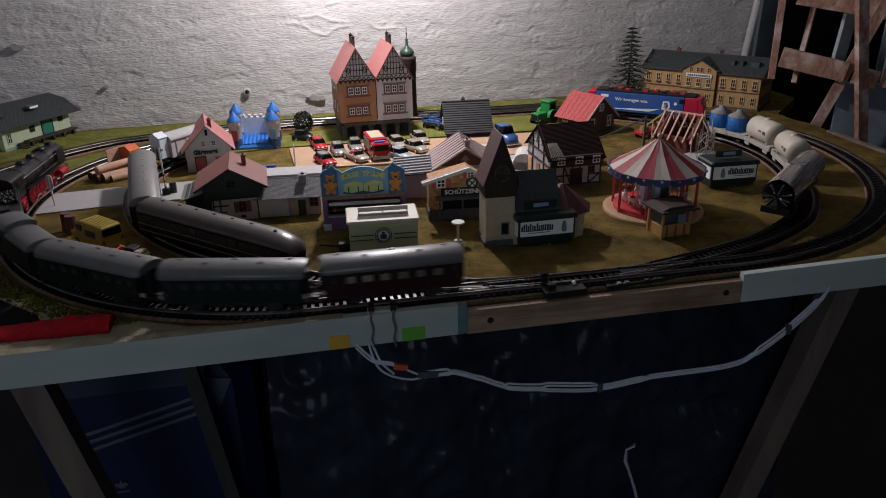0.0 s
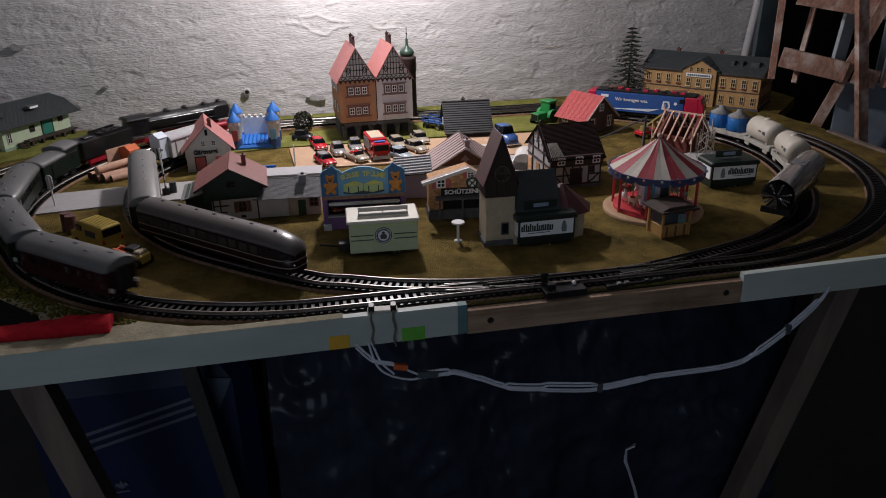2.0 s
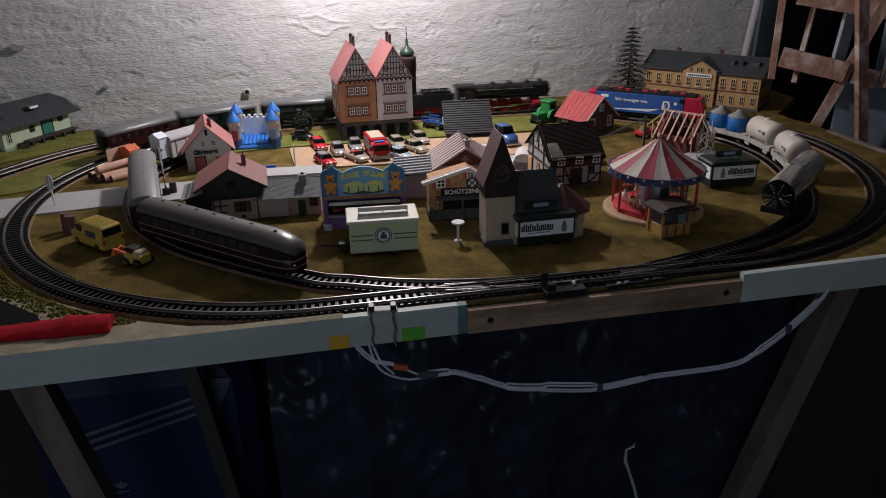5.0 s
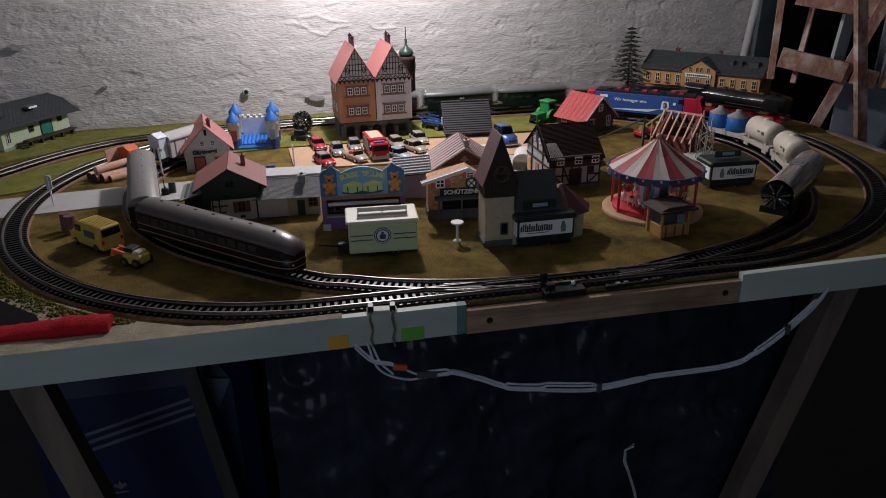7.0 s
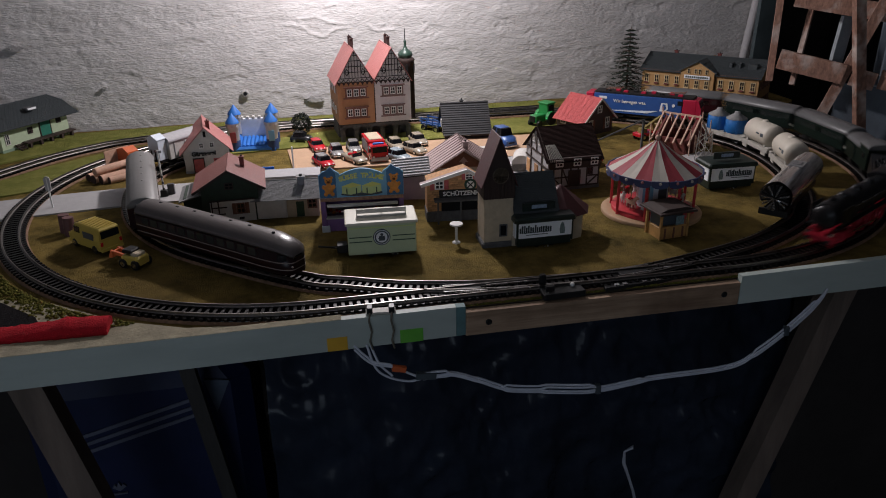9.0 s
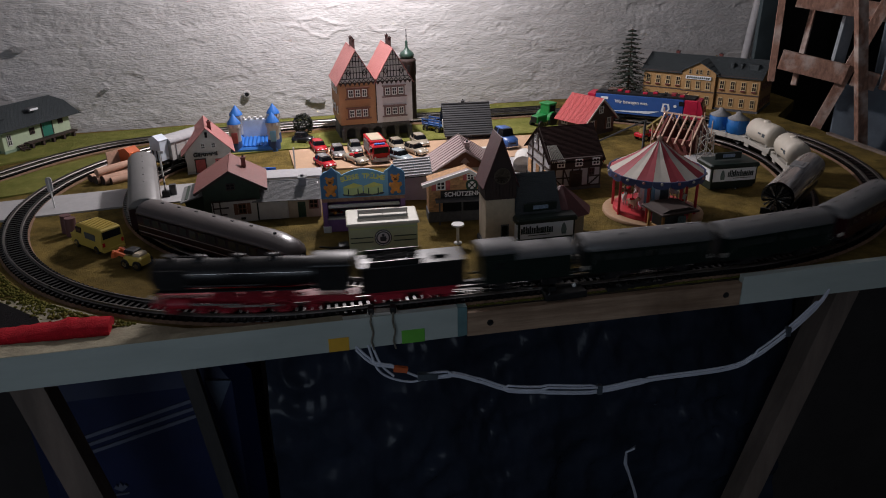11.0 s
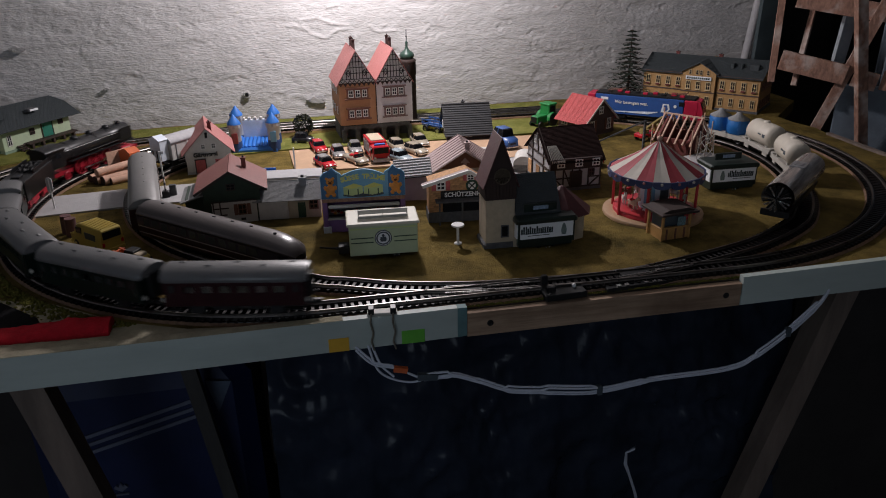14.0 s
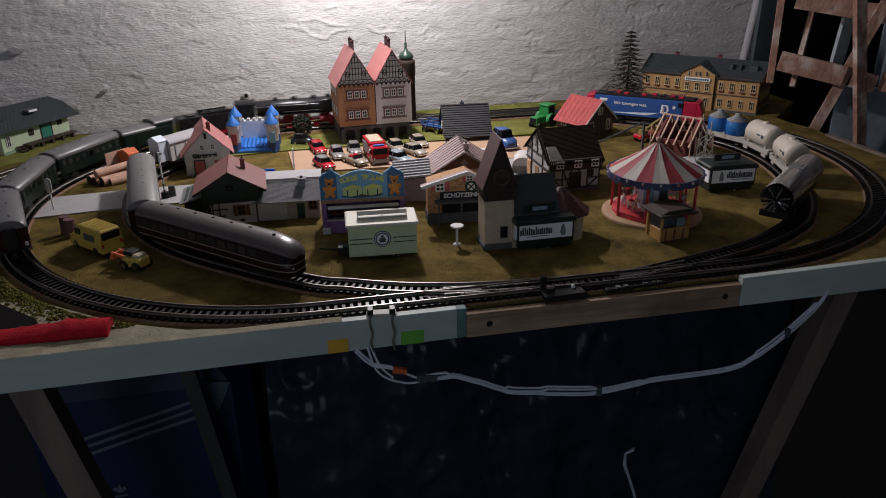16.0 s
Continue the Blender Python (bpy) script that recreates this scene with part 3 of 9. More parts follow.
def build_points():
    """Frogs, check rails and the point motor at the two turnouts."""
    for x, y, a in ((0.135, 0.0035, -6), (0.300, 0.0035, 6)):
        t = thing("turnout", "black plastic turnout with steel point blades", "turnout", at(x, y, a, 0))
        part("frog", MB().box((0, 0, -0.0022), (0.030, 0.006, 0.0016)), BLACK, t)
        part("check_rail", MB().bar((-0.02, 0.0065, -0.0006), (0.02, 0.0065, -0.0006), 0.0008, 0.0012), STEEL, t)
        part("check_rail", MB().bar((-0.02, -0.0060, -0.0006), (0.02, -0.0060, -0.0006), 0.0008, 0.0012), STEEL, t)
        part("blade", MB().bar((0.02, 0.003, -0.0004), (0.06, 0.0068, -0.0004), 0.0008, 0.0012), STEEL, t)
        part("blade", MB().bar((0.02, -0.003, -0.0004), (0.06, -0.0068, -0.0004), 0.0008, 0.0012), STEEL, t)
    m = thing("point_motor", "black point motor with lantern beside the track", "point motor", at(0.222, -0.0155, 2))
    part("housing", MB().box((0, 0, 0.003), (0.040, 0.017, 0.006), ch=0.001), BLACK, m)
    part("lever", MB().box((-0.012, 0.001, 0.008), (0.008, 0.004, 0.004)), BLACK, m)
    part("lantern", MB().box((-0.014, 0.014, 0.010), (0.006, 0.005, 0.012), ch=0.001), BLACK, m)
    part("knob", MB().ball((0.011, 0.003, 0.0075), 0.0022), WHITE, m)
    part("screw", MB().lathe([(0.0012, 0.006), (0.0012, 0.0066)], 8, pose(-0.016, -0.005, 0)), STEEL, m)
    m = thing("turnout_drive", "long black turnout drive along the front track", "point motor", at(0.305, -0.012, 4))
    part("housing", MB().box((0, 0, 0.002), (0.085, 0.010, 0.004), ch=0.001), BLACK, m)
    for dx in (-0.030, -0.022, -0.002, 0.006, 0.012):
        part("terminal", MB().box((dx, -0.002, 0.0045), (0.004, 0.004, 0.0012)), STEEL, m)


build_points()


# ------------------------------------------------------------ table
def build_table():
    # the base plate with the landscape on it
    plate = MB()
    nx, ny = 190, 105
    vs, fs = [], []
    for j in range(ny + 1):
        for i in range(nx + 1):
            x = -0.62 + 1.443 * i / nx
            y = -0.0193 + (wall_y(x) - 0.004 + 0.0193) * j / ny
            z = ZT + 0.0006 * noise.noise(Vector((x, y, 0)) * 60) + 0.0009 * noise.noise(Vector((x, y, 3)) * 14)
            vs.append((x, y, z))
    for j in range(ny):
        for i in range(nx):
            a = j * (nx + 1) + i
            fs.append((a, a + 1, a + nx + 2, a + nx + 1))
    ground = piece("ground", plate.add(vs, fs, True), GRASS, "olive flocked grass mat covering the layout board", "model grass", kind="structure")
    far = MB()
    far.plate([(0.822, 0.38), (0.835, 0.47), (0.814, 0.545), (0.86, 0.59), (0.93, 0.66), (0.93, 0.805), (0.70, 0.795), (0.70, 0.38)], ZT - 0.02, ZT - 0.0002)
    piece("ground_corner", far, GRASS, "corner of the layout board under the station", "model grass", kind="structure")
    tbl = thing("layout_table", "trestle table with grey-green painted front board and bare plank", "table", kind="")
    part("board", MB().box((0.10, 0.372, -0.0235), (1.44, 0.775, 0.026)), LEGWOOD, tbl)
    part("front_board", MB().prism([(-0.620, -0.0378), (0.120, -0.0320), (0.120, -0.0030), (-0.620, -0.0052)], -0.0270, -0.0200), GREYBOARD, tbl, "grey-green painted board")
    part("front_board", MB().prism([(0.3965, -0.0327), (0.830, -0.0305), (0.830, 0.0030), (0.3965, -0.0032)], -0.0270, -0.0200), GREYBOARD, tbl, "grey-green painted board")
    part("painted_end", MB().prism([(0.1202, -0.0320), (0.1285, -0.0312), (0.1285, -0.0030), (0.1202, -0.0030)], -0.0275, -0.0200), TEALPAINT, tbl, "teal end of the painted board")
    part("plank", MB().box((0.2625, -0.0232, -0.0213), (0.2675, 0.0075, 0.0232), ch=0.0008), BARE, tbl, "bare pine plank with knots")
    part("edge_filler", MB().prism([(-0.619, -0.0095), (0.020, -0.0095), (0.020, -0.0030), (-0.619, -0.0048)], -0.0266, -0.0175), EARTH, tbl, "dusty filled top edge of the board")
    part("edge_board", MB().box((0.826, 0.20, -0.0215), (0.008, 0.45, 0.033)), LEGWOOD, tbl)
    for x, z in ((0.1498, -0.0213), (0.3801, -0.0204)):
        part("screw", MB().lathe([(0.0030, 0), (0.0030, 0.0006), (0.0014, 0.0006), (0.0012, -0.0004)], 12, pose(x, -0.0270, z, 90)), BLACK, tbl)
    for y0, x0, x1, w in ((0.004, -0.2480, -0.1240, 0.0235), (0.100, -0.1450, -0.0730, 0.0135), (0.70, -0.26, -0.19, 0.03)):
        # legs further back take the wood colour with shade in it
        part("trestle_leg", MB().bar((x0, y0, -0.035), (x1 + 0.02, y0 + 0.004, -0.77), w, w * 1.1), LEGWOOD if y0 < 0.05 else SHADEDLEG, tbl)
    for y0, x0, x1 in ((0.03, 0.5615, 0.3640), (0.40, 0.78, 0.66), (0.70, 0.80, 0.75)):
        part("trestle_leg", MB().bar((x0, y0, -0.035), (x1, y0 + 0.004, -0.77), 0.026, 0.026), LEGWOOD, tbl)
    for x, w, z, mt, nm in ((0.015, 0.0175, -0.0262, TAPEYELLOW, "yellow_tape"), (0.0800, 0.0205, -0.0260, TAPEGREEN, "green_tape")):
        piece(nm, MB().box((x, -0.02735, z), (w, 0.0006, 0.0128), ch=0.0002), mt, "piece of %s stuck on the front board" % nm.replace("_", " "), "tape")
    # clamp with terminals at the front edge
    cl = thing("terminal_clip", "steel feeder clip with two black terminals on the board's edge", "track clip", at(0.0545, -0.0205, -6, -0.0030))
    part("plate", MB().box((0, 0, 0.001), (0.026, 0.009, 0.002), ch=0.0006), CHASSISGREY, cl)
    for dx in (-0.0095, 0.0095):
        part("terminal", MB().box((dx, -0.0005, 0.0035), (0.0052, 0.009, 0.0055), ch=0.0008), BLACK, cl)
        wv = MB()
        pts = [(dx, -0.005, 0.002), (dx - 0.001, -0.0095, -0.004), (dx + 0.001, -0.0098, -0.014), (dx - 0.001, -0.0095, -0.023), (dx + 0.001, -0.0085, -0.032)]
        for a, b in zip(pts, pts[1:]):
            wv.rod(a, b, 0.0009, 6)
        part("wire", wv, WIRE, cl)
    # ground coverings
    piece("paving_strip", MB().plate([(-0.46, 0.300), (-0.345, 0.315), (-0.225, 0.330), (-0.10, 0.335), (-0.10, 0.405), (-0.225, 0.403), (-0.33, 0.392), (-0.46, 0.375)], ZT - 0.002, ZT + 0.0022), PAVING, "pale grey paving card crossing the tracks", "paving", kind="structure")
    for pts, zz in (([(-0.10, 0.30), (0.02, 0.305), (0.02, 0.425), (-0.10, 0.44)], 0.0018), ([(0.17, 0.30), (0.32, 0.30), (0.37, 0.38), (0.385, 0.44), (0.19, 0.46)], 0.0016), ([(0.515, 0.315), (0.585, 0.30), (0.605, 0.345), (0.585, 0.375), (0.53, 0.36)], 0.0017)):
        piece("paving_card", MB().plate(pts, ZT - 0.002, ZT + zz), PAVING, "pale grey paving card between the houses", "paving", kind="structure")
    piece("sand_square", MB().plate([(-0.013, 0.425), (0.19, 0.415), (0.32, 0.42), (0.40, 0.50), (0.385, 0.53), (0.20, 0.535), (-0.021, 0.536)], ZT - 0.002, ZT + 0.0026), SAND, "sand-coloured car park square", "paving", kind="structure")
    for pts in ([(-0.60, 0.70), (-0.30, 0.735), (0.02, 0.755), (0.47, 0.775), (0.47, 0.722), (0.0, 0.720), (-0.25, 0.672), (-0.45, 0.56), (-0.60, 0.40)],
                [(-0.225, 0.55), (-0.10, 0.59), (0.05, 0.64), (0.21, 0.645), (0.43, 0.645), (0.43, 0.545), (0.19, 0.545), (-0.03, 0.545), (-0.15, 0.53)],
                [(-0.44, 0.44), (-0.36, 0.535), (-0.29, 0.595), (-0.23, 0.58), (-0.30, 0.50), (-0.345, 0.42), (-0.40, 0.40)]):
        piece("grass_mat", MB().plate(pts, ZT - 0.002, ZT + 0.0021), GRASSPALE, "bright green grass mat near the wall", "model grass", kind="structure")
    piece("bare_board_strip", MB().plate([(-0.30, -0.0192), (0.045, -0.0192), (-0.03, -0.0150), (-0.11, -0.004), (-0.17, 0.022), (-0.235, 0.070), (-0.31, 0.10)], ZT - 0.002, ZT + 0.0008), EARTH, "bare board with smears of glue and dust", "board", kind="structure")
    piece("asphalt_sheet", MB().plate([(-0.44, 0.008), (-0.228, 0.014), (-0.243, 0.045), (-0.30, 0.098), (-0.345, 0.155), (-0.44, 0.17)], ZT - 0.002, ZT + 0.0016), ASPHALT, "black asphalt sheet beside the track", "paving", kind="structure")
    # red felt roll on the corner
    secs = []
    for i in range(61):
        u = i / 60
        x = -0.36 + 0.186 * u
        h = 0.0090 + 0.0030 * math.sin(u * 9) * (1 - u * 0.4) + 0.0028 * noise.noise(Vector((u * 14, 0, 0)))
        y = 0.0145 + 0.0022 * math.sin(u * 5) + 0.0014 * noise.noise(Vector((u * 30, 4, 0)))
        k = [0.0009 * noise.noise(Vector((u * 40, j, 2))) for j in range(8)]
        secs.append([(x, y - 0.0135, ZT), (x, y - 0.0132 + k[0], ZT + h * 0.45), (x, y - 0.010 + k[1], ZT + h * 0.80 + k[2]), (x, y - 0.003, ZT + h + k[3]), (x, y + 0.004, ZT + h * 1.05 + k[4]), (x, y + 0.009 + k[5], ZT + h * 0.7 + k[6]), (x, y + 0.011 + k[7], ZT)])
    piece("felt_strip", MB().loft(secs), REDCLOTH, "crumpled strip of red felt lying on the corner", "cloth")
    # moss along the outer curve
    rnd = random.Random(4)
    mb = MB()
    for _ in range(1500):
        a = rnd.uniform(radians(188), radians(250))
        r = RL + 0.023 + abs(rnd.gauss(0, 0.010))
        if r > RL + 0.048:
            continue
        p = (XL + r * math.cos(a), RL + r * math.sin(a), ZT + rnd.uniform(0, 0.0018))
        if p[1] < 0.012:
            continue
        s = rnd.uniform(0.0009, 0.0022)
        mb.ball(p, s, 5, sq=(1, 1, 0.8))
    piece("moss_verge", mb, MOSS, "clumps of yellow-green moss along the track", "model moss", kind="stuff")
    mb = MB()
    for _ in range(700):
        x = rnd.uniform(0.13, 0.56)
        y = rnd.uniform(-0.0190, -0.0165)
        if rnd.random() < 0.5:
            y = -0.0175
        s = rnd.uniform(0.0006, 0.0014)
        mb.ball((x, y, ZT + 0.0004), s, 5)
    piece("grass_fringe", mb, MOSS, "fringe of grass flock along the board's edge", "model grass", kind="stuff")
    mb = MB()
    for _ in range(5200):
        x, y = rnd.uniform(-0.33, 0.74), rnd.uniform(0.03, 0.33)
        s = rnd.uniform(0.0003, 0.0006)
        mb.add([(-s, 0, 0), (s, 0, 0), (rnd.uniform(-s, s), rnd.uniform(-s, s), s * 2.4), (0, s, 0)], [(0, 1, 2), (1, 3, 2), (3, 0, 2)], False, at(x, y, rnd.uniform(0, 360)))
    piece("grass_tufts", mb, GRASS, "short static grass tufts on the mat", "model grass", kind="stuff")


build_table()


# ------------------------------------------------------------ train
wheel_meshes = {}


def wheel(parent, x, y, r, material, spokes=False):
    key = (round(r, 4), material.name, spokes)
    if key not in wheel_meshes:
        mb = MB()
        if spokes:
            mb.lathe([(r, -0.0012), (r + 0.0005, -0.0012), (r + 0.0005, -0.0005), (r, 0.001), (r - 0.0012, 0.001), (r - 0.0012, -0.0012)], 20, UPRIGHT)
            mb.lathe([(0.0018, -0.0012), (0.0018, 0.0016)], 8, UPRIGHT)
            for k in range(10):
                a = k * math.pi / 5
                mb.bar((0, 0, 0), ((r - 0.0008) * math.cos(a), 0, (r - 0.0008) * math.sin(a)), 0.001, 0.0009)
        else:
            mb.lathe([(r + 0.0004, -0.0010), (r, -0.0002), (r, 0.001), (r * 0.75, 0.0010), (r * 0.7, 0.0003), (0.0012, 0.0003), (0.001, 0.0014)], 14, UPRIGHT)
        wheel_meshes[key] = mb.mesh("wheel", material)
    return part("wheel", wheel_meshes[key], material, parent, "", pose(x, y, r, 0, 0, 0 if y < 0 else 180))


def roof_section(x, w, z0, z1, n=10, lip=0.0):
    """A carriage roof's arched outline across the body at x."""
    pts = [(x, -w / 2, z0), (x, -w / 2 - lip, z0 + 0.0003)]
    for i in range(1, n):
        a = math.pi * i / n
        pts.append((x, -(w / 2 + lip) * math.cos(a) * (0.86 + 0.14 * abs(math.cos(a))), z0 + (z1 - z0) * math.sin(a) ** 0.75))
    pts += [(x, w / 2 + lip, z0 + 0.0003), (x, w / 2, z0)]
    return pts


COACHGLASS = glass("coach_pane_plastic", (0.85, 0.86, 0.84), 0.03)
INTERIOR = mat("glossy_pale_interior", (0.60, 0.57, 0.53), 0.12, var=0.1)
DARKPANE = mat("coach_window", (0.035, 0.037, 0.036), 0.15, var=0.3, scale=30)


def coach(name, label, length, body_mat, windows, clear):
    """A short hollow passenger coach, its front at +x; rail heads at z 0. clear: the windows that one sees through."""
    c = thing(name, label, "railway coach")
    h0, h1, h2, w = 0.011, 0.034, 0.0435, 0.032
    zl, zh, t = 0.0225, 0.0305, 0.0012
    half = length / 2
    pitch = (length - 0.032) / windows
    xs = [-half + 0.016 + pitch * (i + 0.5) for i in range(windows)]
    ww = pitch * 0.62
    shell = MB().box((0, 0, h0 + 0.0006), (length - 0.004, w - 2 * t, 0.0012))
    for sy in (-1, 1):
        yy = sy * (w / 2 - t / 2)
        shell.box((0, yy, (h0 + zl) / 2), (length - 0.004, t, zl - h0)).box((0, yy, (zh + h1) / 2), (length - 0.004, t, h1 - zh))
        edges = [-half + 0.002] + [e for x in xs for e in (x - ww / 2, x + ww / 2)] + [half - 0.002]
        for x0, x1 in zip(edges[::2], edges[1::2]):
            shell.box(((x0 + x1) / 2, yy, (zl + zh) / 2), (x1 - x0, t, zh - zl))
    part("body", shell, body_mat, c)
    part("interior", MB().box((0, 0, zl - 0.0012), (length - 0.010, w - 2 * t - 0.0004, 0.0010)), INTERIOR, c, "glossy pale interior floor")
    for e in (-1, 1):
        part("end_wall", MB().box((e * (half - 0.0028), 0, (h0 + h1) / 2), (0.0016, w - 2 * t, h1 - h0)).prism([(-w / 2 + 0.001, h1 - 0.0001), (w / 2 - 0.001, h1 - 0.0001), (w / 2 - 0.006, h1 + 0.005), (0, h1 + 0.0078), (-w / 2 + 0.006, h1 + 0.005)], -0.0008, 0.0008, pose(e * (half - 0.0028), 0, 0, 0, 0, 90)), body_mat, c)
        part("gangway", MB().box((e * (half - 0.0005), 0, 0.024), (0.004, 0.012, 0.022), ch=0.0006), BLACK, c)
        part("coupling", MB().box((e * (half + 0.003), 0, 0.008), (0.012, 0.004, 0.003)), BLACK, c)
        for sy in (-1, 1):
            part("buffer", MB().rod((e * (half - 0.003), sy * 0.010, 0.0115), (e * (half + 0.0035), sy * 0.010, 0.0115), 0.0011, 8).lathe([(0.0022, 0), (0.0022, 0.0008)], 10, pose(e * (half + 0.0030), sy * 0.010, 0.0115, 0, 90)), BLACK, c)
            part("end_step", MB().box((e * (half - 0.0006), sy * 0.0130, 0.0160), (0.0026, 0.0030, 0.0034), ch=0.0004), CHASSISGREY, c, "pale end step")
    secs = [roof_section(-half, w - 0.002, h1 - 0.0005, h2 - 0.0008), roof_section(-half + 0.003, w + 0.001, h1 - 0.001, h2, lip=0.0008), roof_section(half - 0.003, w + 0.001, h1 - 0.001, h2, lip=0.0008), roof_section(half, w - 0.002, h1 - 0.0005, h2 - 0.0008)]
    part("roof", MB().loft(secs), ROOFGREY, c, "arched matt grey roof")
    for k in range(5):
        part("roof_vent", MB().box(((-0.38 + 0.19 * k) * length, 0.0035 if k % 2 else -0.0035, h2 - 0.0003), (0.004, 0.003, 0.0024), ch=0.0007), ROOFGREY, c)
    f, hh = 0.0007, zh - zl
    for i, x in enumerate(xs):
        for sy in (-1, 1):
            mb = MB()
            for dx in (-1, 1):
                mb.box((dx * (ww - f) / 2, 0, 0), (f, 0.0010, hh))
                mb.box((0, 0, dx * (hh - f) / 2), (ww - 2 * f + 0.0001, 0.0010, f))
            wn = part("window_frame", mb, body_mat, c, "", Matrix.Translation((x, sy * (w / 2 + 0.0001), (zl + zh) / 2)))
            pn = part("pane", MB().box((0, -sy * 0.0006, 0), (ww - f, 0.0005, hh - f)), COACHGLASS if i in clear else DARKPANE, wn)
            if i in clear:
                pn.visible_shadow = False
    for e in (-1, 1):
        for sy in (-1, 1):
            dr = part("door", MB().box((e * (half - 0.0095), sy * (w / 2 + 0.0002), 0.0235), (0.0085, 0.0008, 0.0195), ch=0.0002), body_mat, c)
            part("door_window", MB().box((e * (half - 0.0095), sy * (w / 2 + 0.0007), 0.0275), (0.004, 0.0006, 0.0065)), DARKPANE, dr)
            part("door_handle", MB().rod((e * (half - 0.0060), sy * (w / 2 + 0.0010), 0.0185), (e * (half - 0.0060), sy * (w / 2 + 0.0010), 0.0235), 0.00035, 5), STEEL, dr)
            part("footboard", MB().box((e * (half - 0.0095), sy * (w / 2 - 0.001), 0.0075), (0.012, 0.004, 0.0008)), BLACK, c)
    part("underframe", MB().box((0, 0, 0.0093), (length - 0.008, 0.022, 0.0026)).box((0.012, 0, 0.006), (0.022, 0.018, 0.005), ch=0.0008).box((-0.016, 0.004, 0.0065), (0.014, 0.010, 0.004)), BLACK, c)
    for e in (-1, 1):
        for sy in (-1, 1):
            part("axle_guard", MB().box((e * (half - 0.028), sy * 0.0125, 0.0065), (0.014, 0.0016, 0.006)), BLACK, c)
            wheel(c, e * (half - 0.028), sy * 0.0088, 0.0052, BLACK)
    return c


def van_wagon():
    """The short luggage wagon with a raised guard's cabin."""
    length, w, h0, h1 = 0.088, 0.031, 0.011, 0.033
    c = thing("luggage_wagon", "short dark green luggage wagon with raised cabin roof", "railway wagon")
    half = length / 2
    part("body", MB().box((0, 0, (h0 + h1) / 2), (length - 0.003, w, h1 - h0), ch=0.0006), COACHGREEN, c)
    part("cabin", MB().box((half - 0.017, 0, h1 + 0.0025), (0.032, w - 0.001, 0.008)), COACHGREEN, c)
    part("roof", MB().loft([roof_section(-half, w, h1 - 0.001, h1 + 0.0075, lip=0.0007), roof_section(half - 0.033, w, h1 - 0.001, h1 + 0.0075, lip=0.0007)]), ROOFGREY, c, "arched matt grey roof")
    part("cabin_roof", MB().loft([roof_section(half - 0.034, w, h1 + 0.0055, h1 + 0.0125, lip=0.0007), roof_section(half, w, h1 + 0.0055, h1 + 0.0125, lip=0.0007)]), ROOFGREY, c)
    for sy in (-1, 1):
        part("sliding_door", MB().box((-0.014, sy * (w / 2 + 0.0004), 0.0215), (0.022, 0.001, 0.018), ch=0.0002), COACHGREEN, c)
        part("window", MB().box((half - 0.016, sy * (w / 2 + 0.0002), 0.0275), (0.007, 0.0008, 0.006)), WINDOWDARK, c)
        for e in (-1, 1):
            wheel(c, e * 0.024, sy * 0.0088, 0.0052, BLACK)
            part("axle_guard", MB().box((e * 0.024, sy * 0.0125, 0.0065), (0.013, 0.0016, 0.006)), BLACK, c)
            part("buffer", MB().rod((e * (half - 0.003), sy * 0.010, 0.0115), (e * (half + 0.004), sy * 0.010, 0.0115), 0.0012, 8), BLACK, c)
    part("underframe", MB().box((0, 0, 0.0095), (length - 0.006, 0.022, 0.003)), BLACK, c)
    for e in (-1, 1):
        part("coupling", MB().box((e * (half + 0.003), 0, 0.008), (0.012, 0.004, 0.003)), BLACK, c)
    return c


DRIVERS = []


